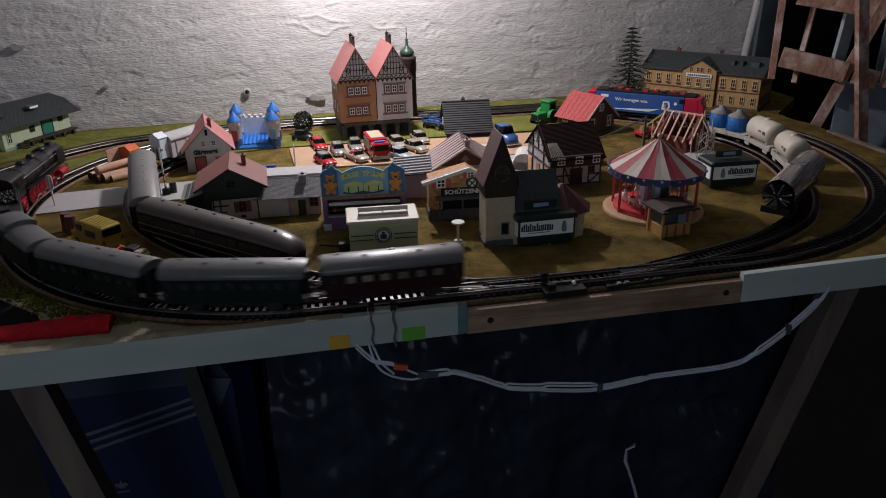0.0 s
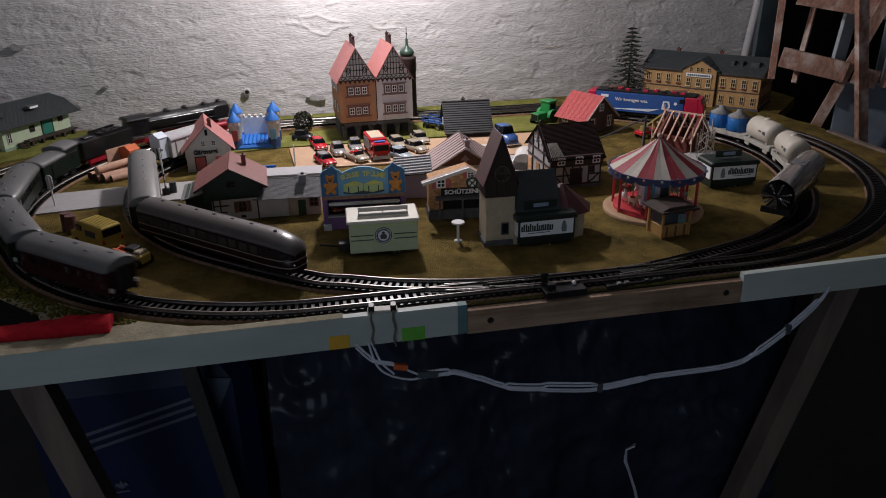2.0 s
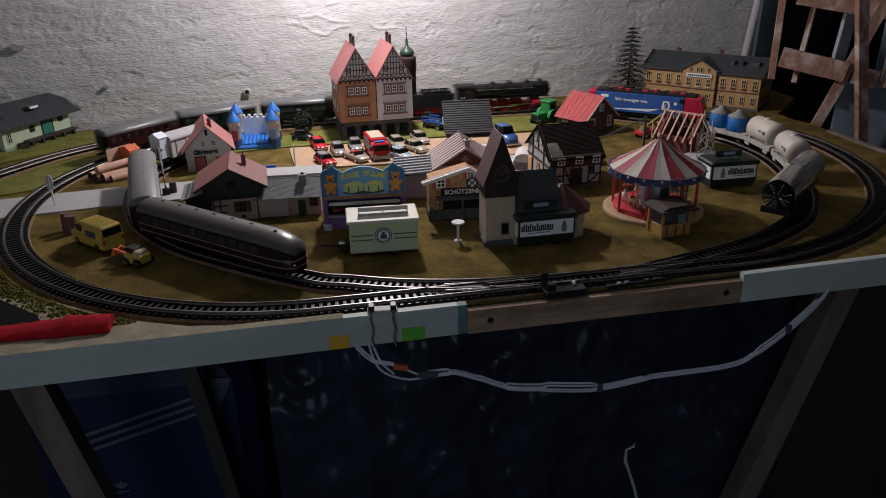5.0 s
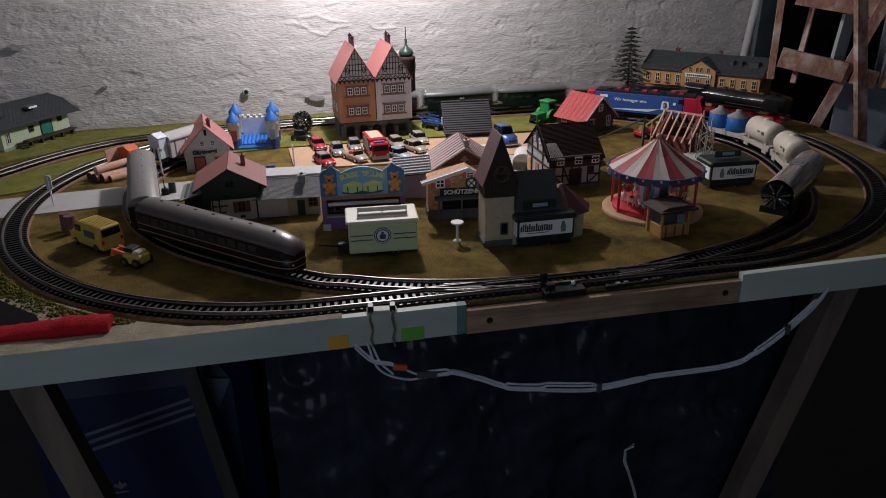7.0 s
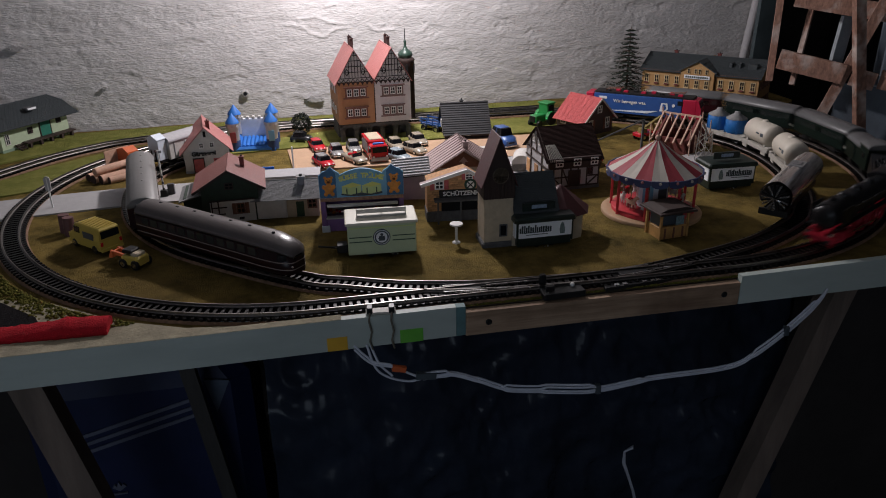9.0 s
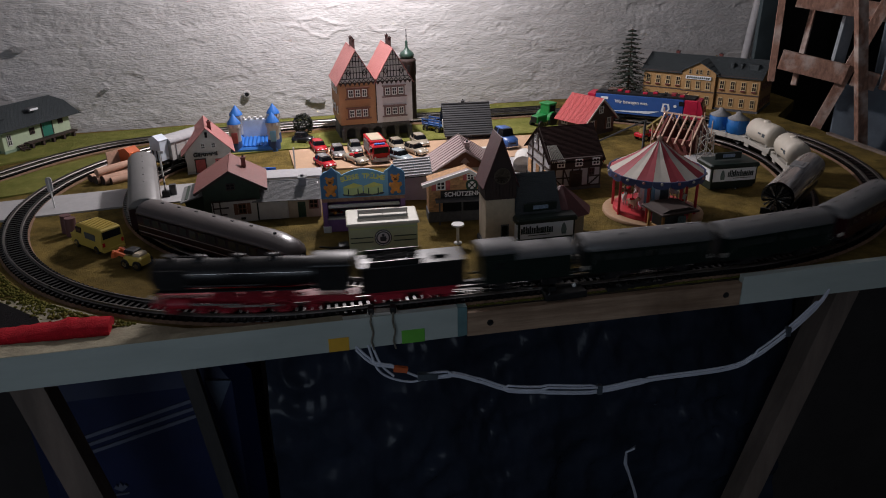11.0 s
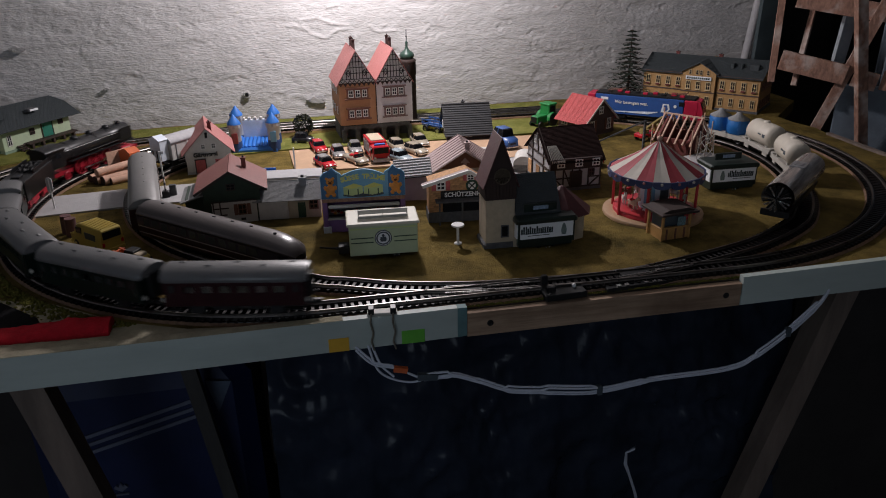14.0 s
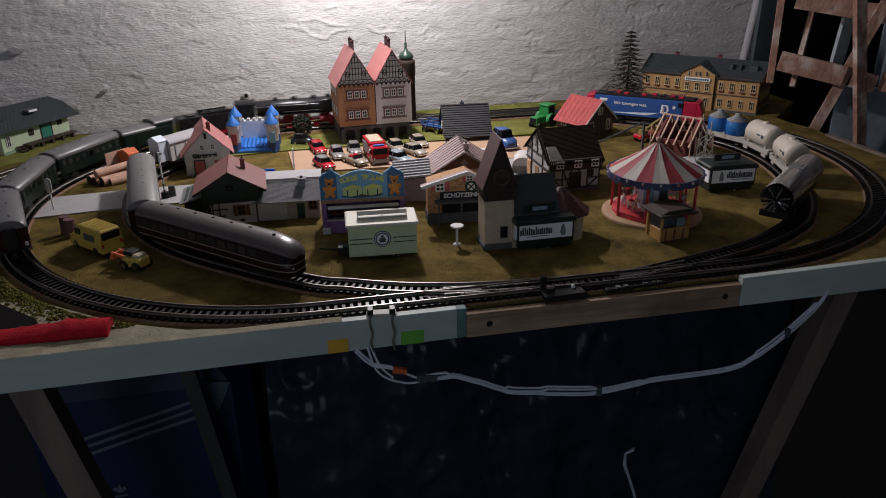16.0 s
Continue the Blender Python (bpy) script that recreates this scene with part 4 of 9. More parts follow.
def steam_engine():
    """Large tender engine, its smokebox at +x, 0.185 long."""
    c = thing("steam_locomotive", "large black steam locomotive with red frames and wheels", "locomotive")
    part("frame", MB().box((-0.004, 0, 0.0105), (0.168, 0.013, 0.006)).box((0.082, 0, 0.0115), (0.006, 0.030, 0.005)), ENGINERED, c, "red frame")
    bo = MB()
    mm = pose(-0.052, 0, 0.0345, 0, 90)
    bo.lathe([(0.0125, 0), (0.0132, 0.02), (0.0132, 0.060), (0.0128, 0.061), (0.0128, 0.100), (0.0132, 0.101), (0.0132, 0.134), (0.0125, 0.1355)], 24, mm)
    part("boiler", bo, SATINBLACK, c)
    for k in range(5):
        part("boiler_band", MB().lathe([(0.0133, 0), (0.0136, 0.0003), (0.0136, 0.0010), (0.0133, 0.0013)], 24, pose(-0.040 + k * 0.026, 0, 0.0345, 0, 90)), BLACK, c)
    part("smokebox_door", MB().lathe([(0.0112, 0), (0.0108, 0.0012), (0.006, 0.0028), (0.001, 0.0033)], 20, pose(0.0835, 0, 0.0345, 0, 90)), SATINBLACK, c)
    part("chimney", MB().lathe([(0.0040, 0.045), (0.0036, 0.050), (0.0042, 0.0515)], 14, pose(0.069, 0, 0)), SATINBLACK, c)
    for x in (0.045, 0.012, -0.018):
        part("dome", MB().lathe([(0.0055, 0.045), (0.0055, 0.0488), (0.0040, 0.0510), (0.0005, 0.0517)], 14, pose(x, 0, 0)), SATINBLACK, c)
    for sy in (-1, 1):
        part("running_board", MB().box((0.018, sy * 0.0132, 0.0240), (0.128, 0.0055, 0.0010)), BLACK, c)
        part("smoke_deflector", MB().box((0.066, sy * 0.0152, 0.0350), (0.026, 0.0007, 0.0180), ch=0.0002), SATINBLACK, c)
        part("cylinder", MB().lathe([(0.0052, 0), (0.0052, 0.020)], 14, pose(0.053, sy * 0.0128, 0.0125, 0, 90)), ENGINERED, c)
        part("piston_rod", MB().bar((0.053, sy * 0.0142, 0.0115), (0.012, sy * 0.0142, 0.0108), 0.0010, 0.0018), STEEL, c)
        part("side_rod", MB().bar((0.026, sy * 0.0134, 0.0085), (-0.024, sy * 0.0134, 0.0085), 0.0008, 0.0018), STEEL, c)
        part("handrail", MB().rod((-0.05, sy * 0.0140, 0.0395), (0.075, sy * 0.0140, 0.0395), 0.0004, 5), STEEL, c)
        for x in (0.026, 0.001, -0.024):
            DRIVERS.append(wheel(c, x, sy * 0.0090, 0.0112, ENGINERED, True))
        for x in (0.072, 0.046, -0.050):
            wheel(c, x, sy * 0.0085, 0.0055, ENGINERED, True)
        part("air_pipe", MB().rod((-0.01, sy * 0.0138, 0.0285), (0.06, sy * 0.0138, 0.0285), 0.0009, 6), BLACK, c)
        part("cab_window", MB().box((-0.066, sy * 0.01525, 0.0375), (0.009, 0.0006, 0.0065)), WINDOWDARK, c)
        part("lamp", MB().lathe([(0.0018, 0), (0.0018, 0.0025)], 10, pose(0.0842, sy * 0.0105, 0.0175, 0, 90)), STEEL, c)
        part("buffer", MB().rod((0.084, sy * 0.0100, 0.0115), (0.0915, sy * 0.0100, 0.0115), 0.0012, 8).lathe([(0.0024, 0), (0.0024, 0.0008)], 10, pose(0.0910, sy * 0.0100, 0.0115, 0, 90)), BLACK, c)
    part("cab", MB().box((-0.0685, 0, 0.0330), (0.030, 0.0300, 0.0220), ch=0.0006), SATINBLACK, c)
    part("cab_roof", MB().loft([roof_section(-0.086, 0.031, 0.043, 0.0500, lip=0.0005), roof_section(-0.052, 0.031, 0.043, 0.0500, lip=0.0005)]), SATINBLACK, c)
    return c


def tender():
    c = thing("tender", "black coal tender with red bogies", "tender")
    part("tank", MB().box((0, 0, 0.0255), (0.093, 0.0300, 0.0240), ch=0.0012), SATINBLACK, c)
    rnd = random.Random(2)
    coal = MB()
    for _ in range(90):
        coal.ball((rnd.uniform(-0.005, 0.036), rnd.uniform(-0.010, 0.010), 0.0378 + rnd.uniform(-0.001, 0.0022)), rnd.uniform(0.0012, 0.0026), 6)
    tagged(part("coal", coal, BLACK, c), kind="stuff")
    part("coal_bunker", MB().box((0.016, 0.0128, 0.0395), (0.050, 0.0008, 0.005)).box((0.016, -0.0128, 0.0395), (0.050, 0.0008, 0.005)), SATINBLACK, c)
    part("hatch", MB().box((-0.025, 0, 0.0385), (0.014, 0.010, 0.0025), ch=0.0006), SATINBLACK, c)
    part("frame", MB().box((0, 0, 0.0115), (0.082, 0.024, 0.0040)), ENGINERED, c, "red frame")
    for e in (-1, 1):
        for sy in (-1, 1):
            part("bogie_frame", MB().box((e * 0.022, sy * 0.0115, 0.0075), (0.030, 0.0022, 0.0055), ch=0.0005), ENGINERED, c, "red bogie frame")
            for d in (-0.009, 0.009):
                wheel(c, e * 0.022 + d, sy * 0.0088, 0.0056, ENGINERED, True)
    for sy in (-1, 1):
        part("ladder", MB().box((-0.0428, sy * 0.011, 0.024), (0.0010, 0.004, 0.018)), WHITE, c)
    return c


ENGINE = steam_engine()
TENDER = tender()
LUGGAGE = van_wagon()
COACH_A = coach("passenger_coach", "dark green passenger coach with grey arched roof", 0.124, COACHGREEN, 7, (3,))
COACH_B = coach("passenger_coach", "dark green passenger coach with grey arched roof", 0.124, COACHGREEN, 7, (3,))
COACH_C = coach("passenger_coach", "dark red passenger coach at the train's end", 0.124, COACHRED, 6, range(6))
for ob in (ENGINE, TENDER, LUGGAGE, COACH_A, COACH_B, COACH_C):
    tagged(ob, group="moving train")
# each one's middle behind the engine's front, and half the distance between its axles
TRAIN = ((ENGINE, 0.0930, 0.045), (TENDER, 0.2290, 0.022), (LUGGAGE, 0.3330, 0.024), (COACH_A, 0.4490, 0.036), (COACH_B, 0.5840, 0.036), (COACH_C, 0.7190, 0.036))
# seconds, and metres run by the engine's front from the start of the front straight
RUN = ((0, 1.050), (0.3, 1.097), (0.6, 1.146), (0.9, 1.187), (1.2, 1.226), (1.5, 1.268), (2.0, 1.350), (2.5, 1.442), (3.0, 1.540), (4.0, 1.722), (5.2, 1.943), (6.5, 2.196), (7.0, 2.318),
       (7.5, 2.451), (8.0, 2.580), (8.5, 2.715), (9.0, 2.860), (10.2, 3.255), (11.4, 3.609), (11.8, 3.703), (12.3, 3.808), (12.8, 3.906), (13.3, 4.007), (13.8, 4.101), (14.3, 4.184), (14.8, 4.268), (15.5, 4.400), (16.0, 4.485))


def run_at(t):
    """Metres run at a time, smooth between the known ones."""
    k = max(0, min(len(RUN) - 2, sum(1 for r in RUN if r[0] <= t) - 1))
    (t0, s0), (t1, s1) = RUN[k], RUN[k + 1]

    def slope(i):
        if i == 0 or i == len(RUN) - 1:
            a, b = (0, 1) if i == 0 else (-2, -1)
            return (RUN[b][1] - RUN[a][1]) / (RUN[b][0] - RUN[a][0])
        return (RUN[i + 1][1] - RUN[i - 1][1]) / (RUN[i + 1][0] - RUN[i - 1][0])

    h = t1 - t0
    u = (t - t0) / h
    return s0 * (2 * u ** 3 - 3 * u ** 2 + 1) + s1 * (3 * u ** 2 - 2 * u ** 3) + h * (slope(k) * (u ** 3 - 2 * u ** 2 + u) + slope(k + 1) * (u ** 3 - u ** 2))


def on_rails(s, half):
    a, b = along(s + half), along(s - half)
    mid = (a + b) / 2
    return pose(mid.x, mid.y, 0.0, 0, 0, math.degrees(math.atan2(a.y - b.y, a.x - b.x)))


def motions():
    for ob, back, half in TRAIN:
        walk(ob, [(k / 10, on_rails(run_at(k / 10) - back, half)) for k in range(161)])
    for w in DRIVERS:
        turn = w.matrix_basis.copy()
        sign = 1 if turn.translation.y < 0 else -1
        r0 = run_at(0)
        walk(w, [(k / 15, turn @ pose(0, 0, 0, 0, sign * math.degrees((run_at(k / 15) - r0) / 0.0112), 0)) for k in range(241)])


# ------------------------------------------------------------ houses
def window(parent, x, z, w, h, y, fr=WHITE, nx=2, ny=2, turn=0, pane=WINDOWDARK, sill=False, shutters=None):
    """A framed window on a wall that faces the front at y, or turned round the house's middle."""
    m = pose(0, 0, 0, 0, 0, turn) @ Matrix.Translation((x, y, z))
    t = min(w, h) * 0.13
    mb = MB().lattice(w, h, t, nx, ny, -0.0010, 0.0002)
    wn = part("window", mb, fr, parent, "", m)
    part("pane", MB().box((0, 0.0002, 0), (w - t, 0.0006, h - t)), pane, wn)
    if sill:
        part("sill", MB().box((0, -0.0010, -h / 2 - t * 0.4), (w * 1.15, 0.0022, t)), fr, wn)
    if shutters:
        for s in (-1, 1):
            part("shutter", MB().box((s * (w * 0.5 + w * 0.27), -0.0005, 0), (w * 0.46, 0.0010, h * 1.02), ch=0.0002), shutters, wn)
    return wn


def door(parent, x, z0, w, h, y, material, turn=0, fr=None):
    m = pose(0, 0, 0, 0, 0, turn) @ Matrix.Translation((x, y, z0 + h / 2))
    d = part("door", MB().box((0, -0.0004, 0), (w, 0.0012, h), ch=0.0002).box((0, -0.0012, h * 0.2), (w * 0.7, 0.0006, h * 0.35)), material, parent, "", m)
    part("door_frame", MB().box((-w / 2 - 0.0006, -0.0006, 0), (0.0012, 0.0018, h)).box((w / 2 + 0.0006, -0.0006, 0), (0.0012, 0.0018, h)).box((0, -0.0006, h / 2 + 0.0006), (w + 0.0024, 0.0018, 0.0012)), fr or TIMBER, d)
    return d


def beams(parent, lines, y, w, material=TIMBER, turn=0):
    for x0, z0, x1, z1 in lines:
        part("beam", MB().bar((x0, y, z0), (x1, y, z1), 0.0012, w), material, parent, "", pose(0, 0, 0, 0, 0, turn))


def slope_poly(s, w, hw, hr, over, t, rows):
    """One side of a saddle roof, stepped row by row like tiles."""
    bx, bz = s * (w / 2 + over), hw - over * hr / (w / 2)
    top, bot = Vector((0, hw + hr)), Vector((bx, bz))
    n = Vector((-(bot - top).y, (bot - top).x)).normalized()
    if n.y < 0:
        n = -n
    pts = [tuple(top), tuple(bot)]
    for i in range(rows, 0, -1):
        lo, hi = top.lerp(bot, i / rows), top.lerp(bot, (i - 1) / rows)
        pts += [tuple(lo + n * t), tuple(hi + n * t * 0.55)]
    return pts


def saddle_roof(parent, w, d, hw, hr, material, over=0.004, ends=0.003, t=0.0016, rows=9, turn=0, cx=0.0, trim=None):
    for s in (-1, 1):
        pl = slope_poly(s, w, hw, hr, over, t, rows)
        part("roof_slope", MB().prism(pl, -d / 2 - ends, d / 2 + ends), material, parent, "", pose(0, 0, 0, 0, 0, turn) @ Matrix.Translation((cx, 0, 0)))
    part("ridge", MB().rod((cx, -d / 2 - ends, hw + hr + t * 0.8), (cx, d / 2 + ends, hw + hr + t * 0.8), t * 0.7, 6), material, parent, "", pose(0, 0, 0, 0, 0, turn))
    if trim:
        for s in (-1, 1):
            part("bargeboard", MB().bar((cx, -d / 2 - ends - 0.0004, hw + hr), (cx + s * (w / 2 + over), -d / 2 - ends - 0.0004, hw - over * hr / (w / 2)), 0.001, 0.0026), trim, parent, "", pose(0, 0, 0, 0, 0, turn))


def gable_body(parent, w, d, hw, hr, material, turn=0, cx=0.0, name="wall"):
    part(name, MB().prism([(-w / 2, 0), (w / 2, 0), (w / 2, hw), (0, hw + hr), (-w / 2, hw)], -d / 2, d / 2), material, parent, "", pose(0, 0, 0, 0, 0, turn) @ Matrix.Translation((cx, 0, 0)))


def chimney(parent, x, y, z, h, material, w=0.005):
    ch = part("chimney", MB().box((x, y, z + h / 2), (w, w, h)).box((x, y, z + h), (w * 1.3, w * 1.3, 0.0012)), material, parent)
    part("chimney_pot", MB().lathe([(w * 0.25, 0), (w * 0.22, 0.002)], 8, Matrix.Translation((x, y, z + h + 0.0006))), BLACK, ch)


PALERENDER = mat("pale_lilac_render", (0.68, 0.66, 0.68), 0.8, var=0.07, scale=150, bump=0.2, bscale=900)
THINBEAM = mat("black_brown_timbering", (0.016, 0.011, 0.011), 0.7, var=0.3, scale=200)
ROSEBROWN = mat("rose_brown_surround", (0.20, 0.09, 0.065), 0.8, var=0.15, scale=200)
DARKCHIMNEY = mat("dark_brown_chimney", (0.055, 0.026, 0.024), 0.8, var=0.3, scale=200)


def double_house():
    h = thing("townhouse", "tall double-gabled half-timbered townhouse, orange and grey-white, with pink roofs", "house", at(0.1165, 0.608, 4))
    W, D, HG, HE, HR = 0.0578, 0.092, 0.029, 0.095, 0.0475
    for k, (cx, wm) in enumerate(((-W / 2, ORANGEWALL), (W / 2, PALERENDER))):
        part("storey_block", MB().box((cx, 0, (HG + HE) / 2 + 0.001), (W - 0.0004, D, HE - HG)), wm, h)
        part("gable", MB().prism([(-W / 2, HE), (W / 2, HE), (0, HE + HR)], -D / 2, D / 2, Matrix.Translation((cx, 0, 0))), WHITE, h)
        saddle_roof(h, W, D, HE, HR, REDROOF, over=0.0025 if k == 0 else 0.0025, ends=0.002, rows=30, cx=cx, t=0.0012)
        yf = -D / 2 - 0.0006
        # half-timbering of the gable
        lines = [(-W / 2, HE, W / 2, HE), (-W / 2, HE, 0, HE + HR), (W / 2, HE, 0, HE + HR), (0, HE + HR * 0.13, 0, HE + HR * 0.96)]
        for f in (0.13, 0.32, 0.50, 0.68, 0.84):
            lines.append((-W / 2 * (1 - f), HE + HR * f, W / 2 * (1 - f), HE + HR * f))
        for f in (-0.38, -0.27, -0.16, -0.08, 0.08, 0.16, 0.27, 0.38):
            lines.append((W * f, HE + HR * 0.13, W * f, HE + HR * (1 - abs(f) * 2)))
        for f in (-0.215, 0.215):
            for u, v in ((-1, 1), (1, 1), (-1, -1), (1, -1)):
                lines.append((W * (f + u * 0.05), HE + HR * 0.32, W * f, HE + HR * (0.32 + v * 0.11)))
        for i in range(8):
            x = -W / 2 + W * (i + 0.5) / 8
            lines += [(x - W / 16, HE, x, HE + HR * 0.10), (x, HE + HR * 0.10, x + W / 16, HE)]
        beams(h, [(cx + a, b, cx + c, d) for a, b, c, d in lines], yf, 0.0009, THINBEAM)
        for i in range(8):
            x = cx - W / 2 + W * (i + 0.5) / 8
            part("console", MB().prism([(-0.003, 0), (0.003, 0), (0, -0.005)], -0.0008, 0.0008, Matrix.Translation((x, yf, HE))), TIMBER, h)
        for zc in (0.048, 0.079):
            part("window_surround", MB().box((cx, yf + 0.0004, zc), (0.034, 0.0014, 0.0155), ch=0.0003), ROSEBROWN if k == 0 else mat("mauve_surround", (0.20, 0.13, 0.125), 0.8), h)
            part("cornice", MB().box((cx, yf - 0.0002, zc + 0.0085), (0.038, 0.003, 0.0018)).box((cx, yf - 0.0002, zc - 0.0085), (0.040, 0.003, 0.0018)), ROSEBROWN if k == 0 else mat("mauve_surround", (0.20, 0.13, 0.125), 0.8), h)
            for i in (-1, 0, 1):
                window(h, cx + i * 0.0106, zc, 0.0078, 0.0112, yf - 0.0008)
        for dx, dy, hh in ((0.003, 0.004, 0.021), (0.006, -0.010, 0.019)):
            chimney(h, cx + dx * 0.5, dy, HE + HR - 0.006, hh, DARKCHIMNEY, 0.0042)
    # arcade
    part("ground_floor", MB().box((0, 0.016, HG / 2), (2 * W - 0.004, D - 0.034, HG)), STONEGREY, h)
    for i in range(6):
        x = -W + 0.005 + (2 * W - 0.010) * i / 5
        part("pillar", MB().box((x, -D / 2 + 0.004, HG / 2 - 0.003), (0.007, 0.008, HG - 0.006), ch=0.0005), STONEGREY, h)
    for i in range(5):
        x0 = -W + 0.005 + (2 * W - 0.010) * i / 5
        w = (2 * W - 0.010) / 5
        pl = [(x0, HG), (x0, HG - 0.010)] + [(x0 + w / 2 - (w / 2 - 0.003) * math.cos(a), HG - 0.010 + 0.006 * math.sin(a)) for a in np.linspace(0, math.pi, 9)] + [(x0 + w, HG - 0.010), (x0 + w, HG)]
        part("arch", MB().prism(pl, -D / 2, -D / 2 + 0.008), STONEGREY, h)
    # openings of the side wall
    for zc in (0.050, 0.082):
        for yy in (-0.022, 0.004, 0.026):
            window(h, -yy, zc, 0.008, 0.012, -W - 0.0004, turn=-90)
    for zc in (0.050, 0.082):
        part("quoin", MB().box((0, -D / 2 - 0.0003, zc), (0.0012, 0.0010, 0.034)), TIMBER, h)
    t = thing("church_turret", "dark brown round turret with green onion dome behind the townhouse", "tower", at(0.188, 0.682))
    part("shaft", MB().lathe([(0.0145, 0), (0.0145, 0.082), (0.0152, 0.083), (0.0152, 0.104), (0.0160, 0.106), (0.0130, 0.109)], 16), DARKWOOD, t)
    part("dome", MB().lathe([(0.0060, 0.108), (0.0112, 0.1105), (0.0130, 0.1150), (0.0105, 0.1195), (0.0048, 0.1235), (0.0024, 0.1275), (0.0020, 0.134), (0.0026, 0.136), (0.0008, 0.139)], 18), COPPERGREEN, t, "green onion dome")
    part("spire", MB().rod((0, 0, 0.138), (0, 0, 0.157), 0.0007, 6).ball((0, 0, 0.146), 0.0015, 8), BLACK, t)
    for k in range(6):
        part("slit_window", MB().box((0, -0.0153, 0.094), (0.004, 0.0012, 0.011)), BLACK, t, "", pose(0, 0, 0, 0, 0, k * 60))


def nursery_house():
    h = thing("nursery_shop", "white gabled shop with red roof and red-striped shutters", "house", at(-0.1345, 0.493, 7))
    W, D, HE, HR = 0.061, 0.074, 0.032, 0.031
    gable_body(h, W, D, HE, HR, OFFWHITE)
    saddle_roof(h, W, D, HE, HR, REDROOF, over=0.005, ends=0.004, rows=24, t=0.0012)
    y = -D / 2 - 0.0004
    chimney(h, 0.006, -0.020, HE + HR - 0.008, 0.013, DARKBRICK, 0.005)
    window(h, 0.000, 0.054, 0.0035, 0.008, y, fr=TIMBER, nx=1)
    for x in (-0.006, 0.008):
        window(h, x, 0.0385, 0.006, 0.0075, y)
    words("sign_lettering", "Gärtnerei", 0.0082, BLACK, h, Matrix.Translation((-0.004, y - 0.0010, 0.0270)) @ UPRIGHT, "dark raised lettering", 0.0008, 0.0003)
    door(h, -0.012, 0.001, 0.013, 0.019, y, REDSHUTTER)
    window(h, 0.015, 0.012, 0.014, 0.014, y, fr=REDSHUTTER, nx=3)
    part("plinth", MB().box((0, 0, 0.002), (W + 0.001, D + 0.001, 0.004)), GREYWHITE, h)
    for yy in (-0.018, 0.012):
        window(h, -yy, 0.020, 0.008, 0.010, -W / 2 - 0.0004, turn=-90)


def chalet():
    h = thing("chalet", "dark green timber chalet with white half-timbered ground floor and brown-red roof", "house", at(-0.0865, 0.280, 2))
    W, D, HE, HR = 0.063, 0.066, 0.0440, 0.0185
    gable_body(h, W, D, HE, HR, GREENBOARD)
    saddle_roof(h, W, D, HE, HR, BROWNREDROOF, over=0.009, ends=0.006, rows=22, t=0.0012, trim=TIMBER)
    y = -D / 2 - 0.0004
    part("ground_floor", MB().box((0.0018, y - 0.0006, 0.0135), (0.050, 0.0016, 0.0265)), OFFWHITE, h)
    part("side_panel", MB().box((W / 2 + 0.0004, 0, 0.0135), (0.0016, D - 0.002, 0.0265)), GREYWHITE, h)
    beams(h, [(-0.0215, 0.0005, -0.0215, 0.027), (-0.0140, 0.0005, -0.0140, 0.027), (-0.0235, 0.027, 0.0270, 0.027), (-0.0215, 0.0050, -0.0070, 0.0050), (-0.0215, 0.0110, -0.0070, 0.0110), (-0.0215, 0.0190, -0.0045, 0.0190)], y - 0.0016, 0.0014)
    window(h, 0.0105, 0.0165, 0.0095, 0.0130, y - 0.0016, fr=SHUTTER, shutters=SHUTTER)
    part("letter_slot", MB().box((0.0105, y - 0.0018, 0.0045), (0.0055, 0.0012, 0.0025)), BLACK, h)
    window(h, 0.000, 0.0435, 0.010, 0.008, y, fr=TIMBER)
    chimney(h, 0.016, 0.006, HE + HR * 0.55, 0.012, BROWNREDROOF, 0.005)
    part("skylight", MB().box((0.026, -0.008, 0.0), (0.008, 0.007, 0.001)), BLACK, h, "", pose(0, 0, HE + HR - 0.020, 0, math.degrees(math.atan2(HR, W / 2)), 0))
    e = thing("lean_to", "small grey lean-to roof beside the chalet", "shed", at(-0.1290, 0.276, 2))
    part("wall", MB().box((0, 0.004, 0.015), (0.020, 0.050, 0.030)), GREENBOARD, e)
    part("roof", MB().prism([(-0.015, 0.026), (0.012, 0.034), (0.012, 0.0355), (-0.015, 0.0275)], -0.026, 0.034), GREYTILE, e)


